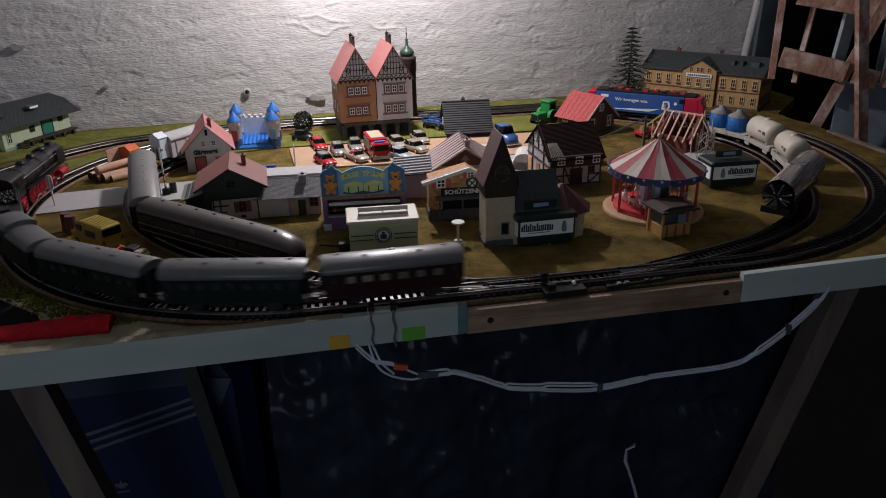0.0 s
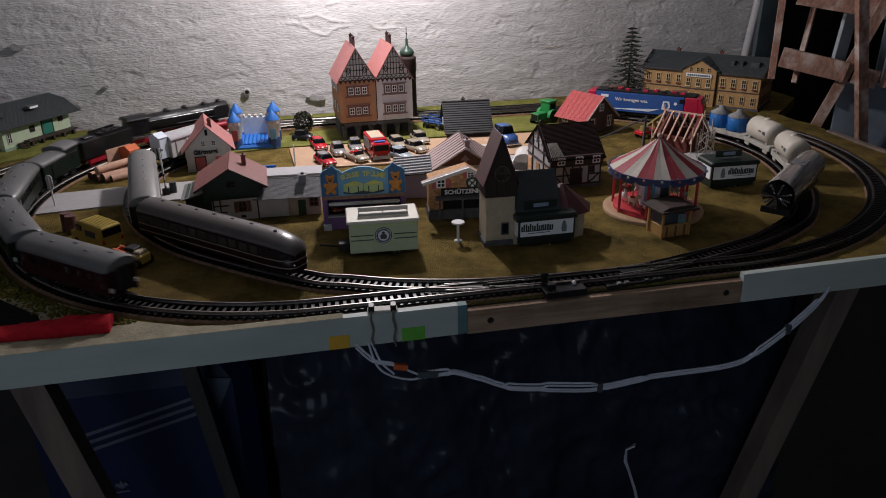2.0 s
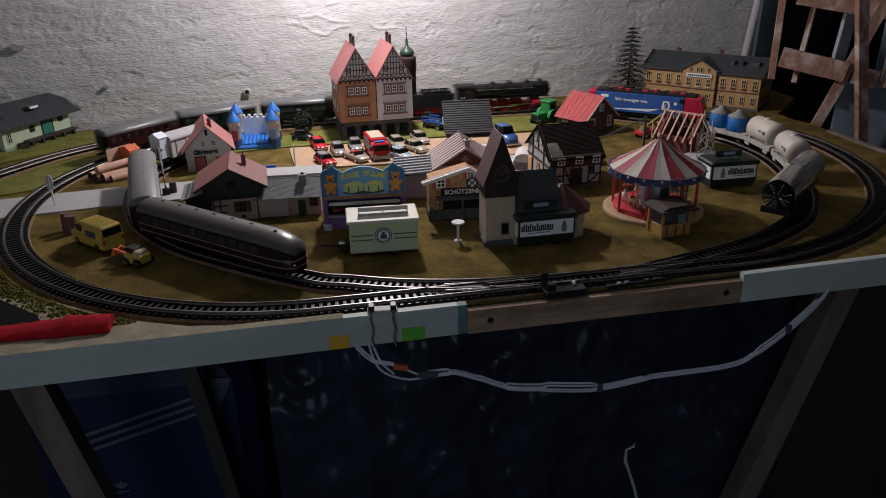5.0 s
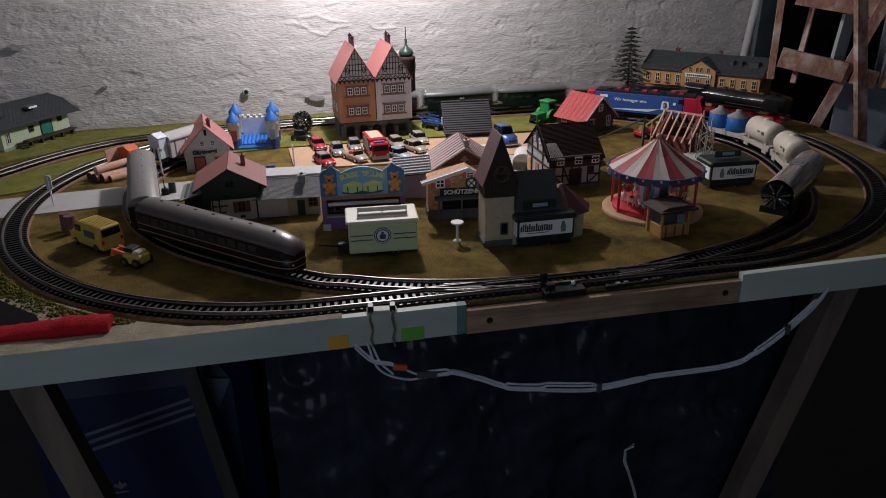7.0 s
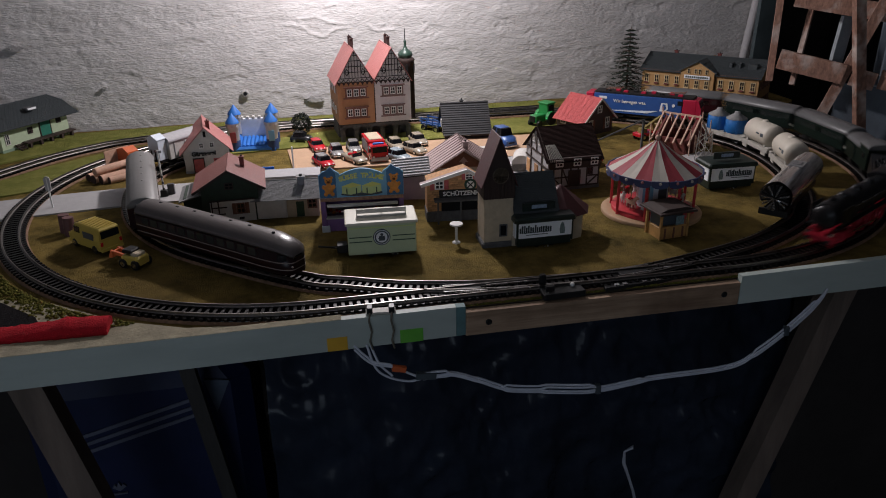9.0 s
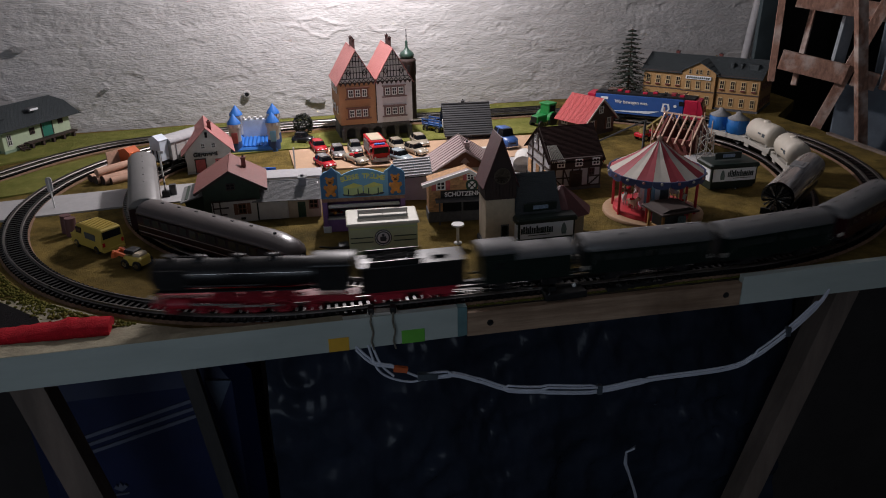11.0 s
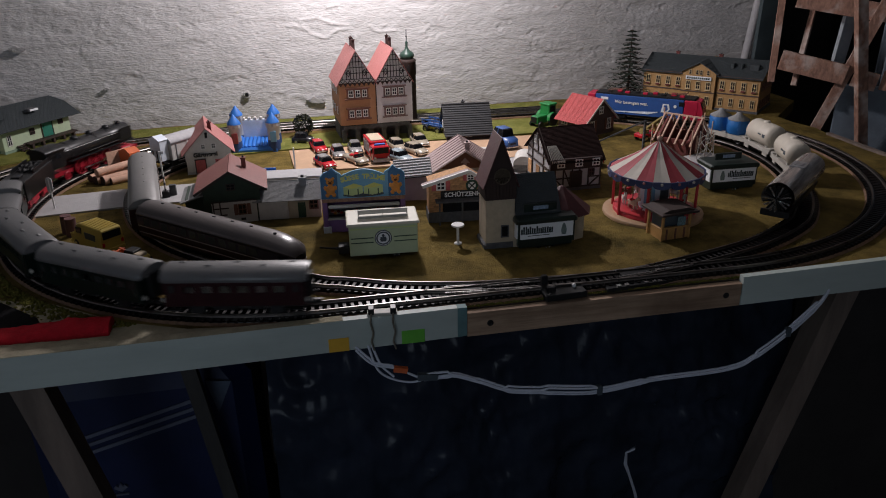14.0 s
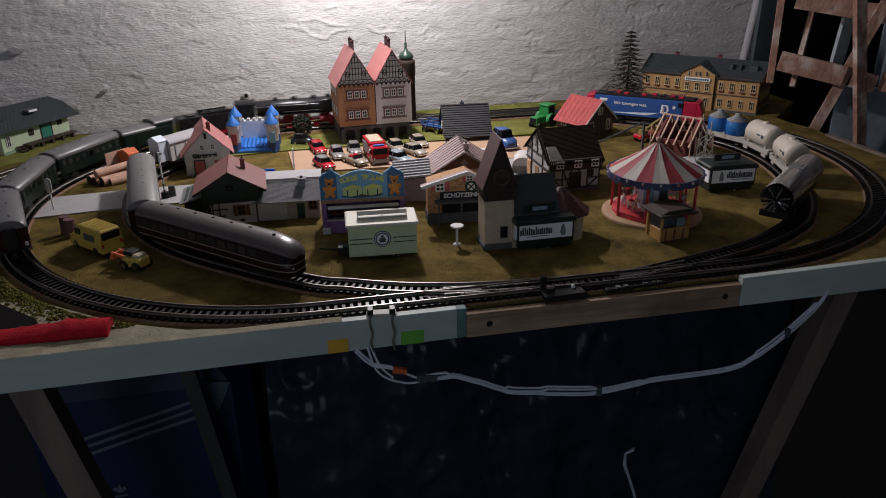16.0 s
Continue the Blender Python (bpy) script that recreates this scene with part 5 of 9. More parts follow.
def low_station():
    h = thing("goods_office", "long low beige building with pale grey tiled roofs and chimney", "house", at(-0.0215, 0.272, -4))
    W, D, HE, HR = 0.076, 0.052, 0.0245, 0.013
    gable_body(h, D, W, HE, HR, PALEBEIGE, turn=90)
    saddle_roof(h, D, W, HE, HR, GREYTILE, over=0.004, ends=0.002, rows=24, t=0.0011, turn=90)
    y = -D / 2 - 0.0004
    part("white_wall", MB().box((-0.0165, y - 0.001, 0.0115), (0.034, 0.003, 0.021), ch=0.0005), OFFWHITE, h)
    door(h, 0.016, 0.0008, 0.009, 0.019, y, DARKGREENTRIM, fr=PALEBEIGE)
    window(h, 0.0300, 0.0165, 0.011, 0.012, y, fr=SHUTTER)
    chimney(h, 0.018, -0.006, HE + HR * 0.7, 0.010, GREYTILE, 0.008)
    t = thing("flat_shed", "low white flat-roofed shed behind the goods office", "shed", at(-0.017, 0.328, -3))
    part("wall", MB().box((0, 0, 0.014), (0.072, 0.030, 0.028)), OFFWHITE, t)
    part("roof", MB().box((0, 0, 0.029), (0.076, 0.034, 0.002), ch=0.0005), GREYWHITE, t)
    part("base", MB().box((0, 0, 0.0015), (0.074, 0.032, 0.003)), STONEGREY, t)
    piece("blue_bench_box", MB().box((0, 0, 0.006), (0.028, 0.010, 0.012), ch=0.001).box((0, 0.004, 0.013), (0.026, 0.002, 0.004)), BLUE, "flat blue box on the paving", "box", at(-0.052, 0.405, -4))


def bouncy_castle():
    c = thing("bouncy_castle", "blue and white inflatable castle with four cone-roofed towers", "bouncy castle", at(-0.0700, 0.573, -2))
    part("base", MB().box((0, -0.002, 0.004), (0.070, 0.054, 0.008), ch=0.003), BLUE, c)
    for i in range(8):
        x = -0.0215 + 0.043 * i / 7
        part("cushion", MB().rod((x, -0.024, 0.0075), (x, 0.018, 0.0115), 0.0031, 10), BLUE, c)
    part("back_wall", MB().box((0, 0.021, 0.024), (0.048, 0.006, 0.034), ch=0.002), PALEBLUE, c, "pale blue back wall")
    for i in range(5):
        part("merlon", MB().box((-0.018 + 0.009 * i, 0.021, 0.0425), (0.005, 0.006, 0.005), ch=0.001), OFFWHITE, c)
    for sx in (-1, 1):
        part("side_wall", MB().rod((sx * 0.0245, -0.022, 0.014), (sx * 0.0245, 0.018, 0.014), 0.004, 10), BLUE, c)
        for yy, hh in ((-0.020, 0.0455), (0.020, 0.050)):
            tw = part("tower", MB().lathe([(0.0088, 0), (0.0088, hh - 0.010), (0.0096, hh - 0.009), (0.0096, hh)], 16, Matrix.Translation((sx * 0.0285, yy, 0))), OFFWHITE, c)
            part("tower_roof", MB().lathe([(0.0104, hh - 0.001), (0.0098, hh + 0.0012), (0.0036, hh + 0.0095), (0.0007, hh + 0.0140)], 16, Matrix.Translation((sx * 0.0285, yy, 0))), BLUE, tw, "blue cone roof")
            part("tower_skirt", MB().lathe([(0.0094, 0.001), (0.0094, 0.016), (0.0088, 0.018)], 16, Matrix.Translation((sx * 0.0285, yy, 0))), mat("castle_dark_blue", (0.03, 0.06, 0.16), 0.5), tw)
            part("painted_figure_panel", MB().box((sx * 0.0285, yy - 0.0092, 0.024), (0.009, 0.0012, 0.016), ch=0.0004), REDSHUTTER if sx < 0 else SIGNBLUE, tw)
            for k in range(8):
                a = k * math.pi / 4
                part("crenel", MB().box((0, 0, 0), (0.0032, 0.0022, 0.004)), GREYWHITE, tw, "", Matrix.Translation((sx * 0.0285 + 0.0092 * math.cos(a), yy + 0.0092 * math.sin(a), hh - 0.004)) @ pose(0, 0, 0, 0, 0, math.degrees(a) + 90))


def sweet_stall():
    s = thing("sweet_stall", "fairground sweet stall with blue arched sign, teddy bears and purple counter", "fairground stall", at(0.0625, 0.208, -4) @ Matrix.Diagonal((1, 1, 0.92, 1)))
    W = 0.092
    part("back_wall", MB().box((0, 0.020, 0.022), (W - 0.004, 0.004, 0.044)), PURPLE, s)
    for sx in (-1, 1):
        part("side_wall", MB().box((sx * (W / 2 - 0.003), 0.000, 0.0220), (0.004, 0.040, 0.044)), PURPLE, s)
        part("corner_post", MB().box((sx * (W / 2 - 0.003), -0.0205, 0.0220), (0.0058, 0.0035, 0.044), ch=0.0006), PURPLE, s)
        part("post_foot", MB().box((sx * (W / 2 - 0.004), -0.0215, 0.004), (0.009, 0.005, 0.008), ch=0.0006), PALEBLUE, s)
    part("counter", MB().box((0, -0.018, 0.0085), (W - 0.011, 0.006, 0.017), ch=0.0006), PURPLE, s)
    part("counter_top", MB().box((0, -0.0195, 0.0175), (W - 0.010, 0.009, 0.0014)), OFFWHITE, s)
    part("glass_case", MB().box((0, -0.0185, 0.0225), (W - 0.014, 0.0012, 0.009)), CLEAR, s)
    rnd = random.Random(5)
    for i in range(22):
        x = -W / 2 + 0.010 + (W - 0.020) * i / 21
        part("sweet", MB().ball((x, -0.008 + rnd.uniform(-0.005, 0.005), 0.0200 + rnd.uniform(0, 0.003)), rnd.uniform(0.0014, 0.0024), 7), rnd.choice((BEAR, CARRED, YELLOWGREEN, CREAM, CARORANGE)), s)
    part("shelf", MB().box((0, 0.006, 0.0180), (W - 0.012, 0.026, 0.0012)), OFFWHITE, s)
    part("awning_bar", MB().box((0, -0.0265, 0.0350), (W - 0.014, 0.004, 0.0030), ch=0.0006), WHITE, s, "white awning rail")
    part("fascia", MB().box((0, -0.0215, 0.0415), (W - 0.001, 0.003, 0.0050), ch=0.0006), mat("brown_orange_fascia", (0.36, 0.20, 0.13), 0.6, var=0.35, scale=260), s)
    part("roof", MB().box((0, 0.001, 0.0455), (W, 0.046, 0.002)), PURPLE, s)
    # arched sign board leaning slightly back
    pl = [(-W / 2, 0.044), (W / 2, 0.044), (W / 2, 0.072), (W / 2 - 0.004, 0.0765), (W / 2 - 0.009, 0.078), (W / 2 - 0.013, 0.0825), (W / 2 - 0.017, 0.078), (W / 2 - 0.022, 0.0745)]
    pl += [(x, 0.0705 + 0.0085 * math.cos(x / 0.026 * math.pi / 2)) for x in np.linspace(0.023, -0.023, 13)]
    pl += [(-x, z) for x, z in pl[7:1:-1]]
    part("sign_board", MB().prism(pl, -0.0240, -0.0215), SIGNBLUE, s, "sky-blue arched sign board")
    for sx in (-1, 1):
        part("end_panel", MB().prism([(sx * (W / 2 - 0.0005), 0.0445), (sx * (W / 2 - 0.0185), 0.0445), (sx * (W / 2 - 0.0185), 0.0745), (sx * (W / 2 - 0.013), 0.0815), (sx * (W / 2 - 0.004), 0.0755), (sx * (W / 2 - 0.0005), 0.0715)], -0.0246, -0.0240), mat("darker_sign_blue", (0.055, 0.16, 0.32), 0.55, var=0.15), s)
    for sx in (-1, 1):
        bx = sx * (W / 2 - 0.0105)
        b = MB()
        for dx, dz, r, rz in ((0, 0.0555, 0.0052, 1.25), (0, 0.0655, 0.0044, 1), (-0.0036, 0.0695, 0.0017, 1), (0.0036, 0.0695, 0.0017, 1), (-0.0036, 0.0490, 0.0023, 1.2), (0.0036, 0.0490, 0.0023, 1.2), (-0.0055, 0.0580, 0.0018, 1.6), (0.0055, 0.0580, 0.0018, 1.6)):
            b.ball((bx + dx, -0.0246, dz), r, 12, sq=(1, 0.22, rz))
        part("teddy_bear", b, BEAR, s, "orange painted teddy bear")
        part("bear_face", MB().ball((bx, -0.0258, 0.0645), 0.0018, 8, sq=(1, 0.4, 0.8)).ball((bx - 0.0016, -0.0256, 0.0668), 0.0006, 6).ball((bx + 0.0016, -0.0256, 0.0668), 0.0006, 6), BEARDARK, s)
    # lettering on the arch
    txt = "SÜSSE TRÄUME"
    for i, ch in enumerate(txt):
        u = (i - (len(txt) - 1) / 2) / (len(txt) - 1)
        if ch != " ":
            words("letter", ch, 0.0080, YELLOWGREEN, s, Matrix.Translation((u * 0.0445, -0.0246, 0.0690 + 0.0052 * math.cos(u * 2.4) - 0.004)) @ pose(0, 0, 0, 90, 0, 0) @ pose(0, 0, 0, 0, 0, -u * 24), "", 0.0004, 0.0003)
    for cx, w in ((-0.0110, 0.0210), (0.0110, 0.0210)):
        z = 0.0470
        part("painted_gift", MB().prism([(cx - w / 2, z + 0.002), (cx - 0.001, z), (cx - 0.001, z + 0.0085), (cx - w / 2, z + 0.0105)], -0.0249, -0.0240).prism([(cx - 0.001, z), (cx + w / 2, z + 0.0025), (cx + w / 2, z + 0.0112), (cx - 0.001, z + 0.0085)], -0.0248, -0.0240), LIME, s, "painted lime-green gift box")
        part("gift_lid", MB().prism([(cx - w / 2, z + 0.0107), (cx - 0.001, z + 0.0088), (cx + w / 2, z + 0.0115), (cx + 0.001, z + 0.0150)], -0.0250, -0.0240), YELLOWGREEN, s)
        part("gift_ribbon", MB().bar((cx - w / 4, -0.0250, z + 0.0012), (cx - w / 4, -0.0250, z + 0.008), 0.0005, 0.0012).bar((cx + w / 4, -0.0250, z + 0.0014), (cx + w / 4, -0.0250, z + 0.008), 0.0005, 0.0012), DARKGREENTRIM, s)
    part("painted_shadow", MB().ball((0, -0.0241, 0.0480), 0.023, 14, sq=(1, 0.01, 0.14)), EMBLEM, s)


CREAMPANEL = mat("cream_sign_board", (0.60, 0.56, 0.50), 0.5, var=0.08)


def trailer():
    t = thing("sales_trailer", "pale green sales trailer with cream roof and round emblem", "trailer", at(0.0735, 0.126, -3))
    W, D = 0.070, 0.040
    z0, z1 = 0.0045, 0.0375
    part("body", MB().box((0, 0, (z0 + z1) / 2), (W, D, z1 - z0), ch=0.0008), PALEGREEN, t)
    part("roof", MB().box((0, 0, z1 + 0.0008), (W + 0.004, D + 0.004, 0.0026), ch=0.001), mat("cream_trailer_roof", (0.66, 0.63, 0.52), 0.5, var=0.05), t, "cream roof")
    y = -D / 2
    part("emblem", MB().lathe([(0.0088, 0), (0.0088, 0.0006)], 28, pose(-0.0005, y, 0.0225, 90)), EMBLEM, t, "round dark emblem")
    part("emblem_ring", MB().lathe([(0.0079, 0), (0.0079, 0.0009), (0.0072, 0.0009), (0.0072, 0)], 28, pose(-0.0005, y, 0.0225, 90)), PANEL, t)
    part("emblem_crest", MB().lathe([(0.0058, 0), (0.0058, 0.0008)], 22, pose(-0.0005, y, 0.0225, 90)), PANEL, t)
    part("crest_shape", MB().box((-0.0005, y - 0.0009, 0.0215), (0.006, 0.0006, 0.005), ch=0.0003).ball((-0.0005, y - 0.0008, 0.0255), 0.0015, 8).box((-0.0005, y - 0.0011, 0.0215), (0.0072, 0.0004, 0.0010)), EMBLEM, t)
    for a in range(0, 360, 30):
        part("emblem_mark", MB().box((0, -0.0010, 0.0068), (0.0012, 0.0004, 0.0009)), EMBLEM, t, "", pose(-0.0005, y, 0.0225, 0, a, 0))
    for sx in (-1, 1):
        for dz in (0.0185, 0.0235):
            part("trim_line", MB().box((sx * 0.0220, y - 0.0003, dz), (0.023, 0.0006, 0.0008)), DARKGREENTRIM, t)
    part("flap_line", MB().box((0, y - 0.0002, 0.0335), (W - 0.003, 0.0008, 0.0012)), LIME, t)
    # folded rack on the roof
    r = part("roof_rack", MB().bar((-0.024, -0.004, z1 + 0.0095), (0.026, -0.004, z1 + 0.0095), 0.0014, 0.0014).bar((-0.024, -0.004, z1 + 0.0035), (0.026, -0.004, z1 + 0.0035), 0.0014, 0.0014), OFFWHITE, t, "clear and white sign rack")
    part("rack_panel", MB().box((0.001, -0.0050, z1 + 0.0085), (0.051, 0.0010, 0.0046), ch=0.0003), CREAMPANEL, r, "cream folded sign board")
    part("rack_panel", MB().box((0.001, -0.0060, z1 + 0.0030), (0.051, 0.0010, 0.0030), ch=0.0003), CHASSISGREY, r)
    for x in (-0.024, 0.001, 0.026):
        part("rack_post", MB().box((x, -0.002, z1 + 0.0058), (0.0012, 0.0012, 0.0085)), OFFWHITE, r)
    for sx in (-0.012, 0.012):
        for sy in (-1, 1):
            part("tyre", MB().lathe([(0.0045, -0.0014), (0.0048, 0), (0.0045, 0.0014)], 14, pose(sx, sy * (D / 2 - 0.003), 0.0048, 90)), BLACK, t)
    part("hub", MB().ball((0.010, y - 0.0012, 0.0030), 0.0010, 6).ball((0.015, y - 0.0012, 0.0030), 0.0010, 6), STEEL, t)
    part("drawbar", MB().bar((-W / 2, 0, 0.0065), (-0.053, 0.0, 0.0065), 0.002, 0.002).bar((-W / 2, -0.008, 0.0065), (-0.053, 0.0, 0.0065), 0.0015, 0.0015).bar((-0.053, 0, 0.0065), (-0.066, 0.0, 0.0085), 0.0016, 0.0016), BLACK, t)
    part("gas_box", MB().box((-W / 2 - 0.006, -0.003, 0.0075), (0.011, 0.014, 0.008), ch=0.0008), BLACK, t)


def shooting_lodge():
    h = thing("shooting_lodge", "stone and timber lodge with white-edged roof and black name board", "house", at(0.1670, 0.204, -4, ZT + 0.006))
    W, D = 0.062, 0.024
    HE, HR = 0.042, 0.0115
    part("wall", MB().prism([(-W / 2, 0), (W / 2, 0), (W / 2, HE), (0.014, HE + HR), (-W / 2, HE)], -D / 2, D / 2), BRICKORANGE, h)
    for a, b in (((-W / 2 - 0.008, HE - 0.004), (0.014, HE + HR)), ((0.014, HE + HR), (W / 2 + 0.006, HE - 0.003))):
        part("roof_slope", MB().bar((a[0], -0.0125, a[1] + 0.0014), (b[0], -0.0125, b[1] + 0.0014), 0.0070, 0.0018), MAUVEROOF, h)
        part("snow_edge", MB().bar((a[0], -D / 2 - 0.008, a[1] + 0.0018), (b[0], -D / 2 - 0.008, b[1] + 0.0018), 0.0022, 0.0036), WHITE, h, "white bargeboard")
    y = -D / 2 - 0.0004
    window(h, -0.017, 0.0375, 0.0105, 0.0105, y, shutters=REDSHUTTER)
    window(h, 0.017, 0.0460, 0.0085, 0.0070, y, shutters=REDSHUTTER)
    part("target_wreath", MB().lathe([(0.0070, 0), (0.0070, 0.0012), (0.0045, 0.0012), (0.0045, 0)], 18, pose(0.0185, y, 0.0365, 90)), DARKGREENTRIM, h)
    part("target", MB().lathe([(0.0045, 0), (0.0045, 0.0014)], 16, pose(0.0185, y, 0.0365, 90)), WHITE, h)
    part("crossed_rifles", MB().bar((0.0150, y - 0.0018, 0.0330), (0.0220, y - 0.0018, 0.0400), 0.0006, 0.0012).bar((0.0220, y - 0.0018, 0.0330), (0.0150, y - 0.0018, 0.0400), 0.0006, 0.0012), BLACK, h)
    part("name_board", MB().box((0.0075, y - 0.0008, 0.0268), (0.050, 0.0016, 0.0090), ch=0.0003), BLACK, h, "black name board")
    words("board_lettering", "SCHÜTZENH", 0.0072, WHITELETTER, h, Matrix.Translation((0.0080, y - 0.0018, 0.0268)) @ UPRIGHT, "white lettering", 0.0003, 0.0002)
    part("porch_roof", MB().box((0.004, y - 0.006, 0.0218), (0.056, 0.014, 0.0016), ch=0.0004), STONEGREY, h)
    part("porch_opening", MB().box((0.006, y - 0.0002, 0.0125), (0.042, 0.0008, 0.016)), WINDOWDARK, h)
    for x in (-0.020, 0.006, 0.030):
        part("porch_post", MB().box((x, y - 0.011, 0.0075), (0.0018, 0.0018, 0.027)), STONEGREY, h)
    part("base", MB().box((0, -0.001, 0.000), (W + 0.002, D + 0.003, 0.012), ch=0.0006), STONEGREY, h)
    rnd = random.Random(11)
    stone = MB().box((0, 0, 0), (0.0046, 0.0009, 0.0022), ch=0.0002).mesh("stone", BRICKORANGE)
    for r in range(17):
        z = 0.0075 + r * 0.0026
        for c in range(13):
            x = -W / 2 + 0.0028 + c * 0.0050 + (0.0024 if r % 2 else 0)
            if x > W / 2 - 0.002 or z > HE + HR * (1 - abs(x - 0.014) / 0.03) - 0.002:
                continue
            if (abs(x - 0.006) < 0.024 and z < 0.0335) or (abs(x + 0.017) < 0.012 and abs(z - 0.040) < 0.007) or (abs(x - 0.0175) < 0.010 and z > 0.031):
                continue
            part("stone", stone, BRICKORANGE, h, "", Matrix.Translation((x, y, z + rnd.uniform(-0.0001, 0.0001))))


def mauve_house():
    h = thing("cottage", "pale cottage with mauve slab roof, brown gable and chimney", "house", at(0.2060, 0.338, -6))
    W, D, HE, HR = 0.074, 0.072, 0.027, 0.024
    gable_body(h, W, D, HE, HR, OFFWHITE)
    for s in (-1, 1):
        pl = slope_poly(s, W, HE, HR, 0.008, 0.0016, 1)
        part("roof_slope", MB().prism(pl, -D / 2 - 0.008, D / 2 + 0.004), MAUVEROOF, h)
        for i in range(9):
            yy = -D / 2 - 0.006 + (D + 0.010) * i / 8
            part("roof_batten", MB().bar((0, yy, HE + HR + 0.0018), (s * (W / 2 + 0.008), yy, HE - 0.008 * HR / (W / 2) + 0.0018), 0.0009, 0.0009), MAUVEROOF, h)
    part("gable_boards", MB().prism([(-W / 2 + 0.006, HE + 0.001), (W / 2 - 0.006, HE + 0.001), (0, HE + HR - 0.002)], -D / 2 - 0.001, -D / 2), SHUTTER, h)
    part("gable_ornament", MB().prism([(-0.006, HE + 0.008), (0.006, HE + 0.008), (0, HE + 0.015)], -D / 2 - 0.002, -D / 2 - 0.001).box((0, -D / 2 - 0.0015, HE + 0.005), (0.004, 0.001, 0.006)), MAUVEROOF, h)
    chimney(h, 0.004, -0.024, HE + HR - 0.006, 0.013, MAUVEROOF, 0.006)
    for x in (-0.022, 0.0, 0.022):
        window(h, x, 0.015, 0.010, 0.012, -D / 2 - 0.0004)
    e = thing("striped_roof_shed", "small grey shed with black and white corrugated roof", "shed", at(0.1330, 0.292, -8))
    part("wall", MB().box((0, 0, 0.017), (0.038, 0.040, 0.034)), mat("grey_shed_wall", (0.26, 0.25, 0.26), 0.8, var=0.1), e)
    part("roof", MB().box((-0.001, -0.002, 0.0), (0.048, 0.054, 0.0016)), BLACKROOF, e, "", pose(0, 0, 0.037, 8, -4, 0))
    for i in range(7):
        part("roof_batten", MB().box((-0.001, -0.002 - 0.024 + i * 0.008, 0.0014), (0.046, 0.0019, 0.0014)), GREYWHITE, e, "", pose(0, 0, 0.037, 8, -4, 0))


def black_roof_house():
    h = thing("workshop", "small dark house with charcoal slatted saddle roof", "house", at(0.2635, 0.566, -4))
    W, D, HE, HR = 0.070, 0.062, 0.018, 0.032
    gable_body(h, D, W, HE, HR, BROWNWALL, turn=90)
    saddle_roof(h, D, W, HE, HR, BLACKROOF, over=0.009, ends=0.004, rows=14, turn=90, t=0.0026)
    for x in (-0.020, 0.000):
        window(h, x, 0.011, 0.012, 0.010, -D / 2 - 0.0004)
    chimney(h, -0.004, 0.002, HE + HR - 0.004, 0.010, STONEGREY, 0.005)
    for yy in (-0.012, 0.012):
        window(h, yy, 0.018, 0.010, 0.012, -W / 2 - 0.0004, turn=-90)


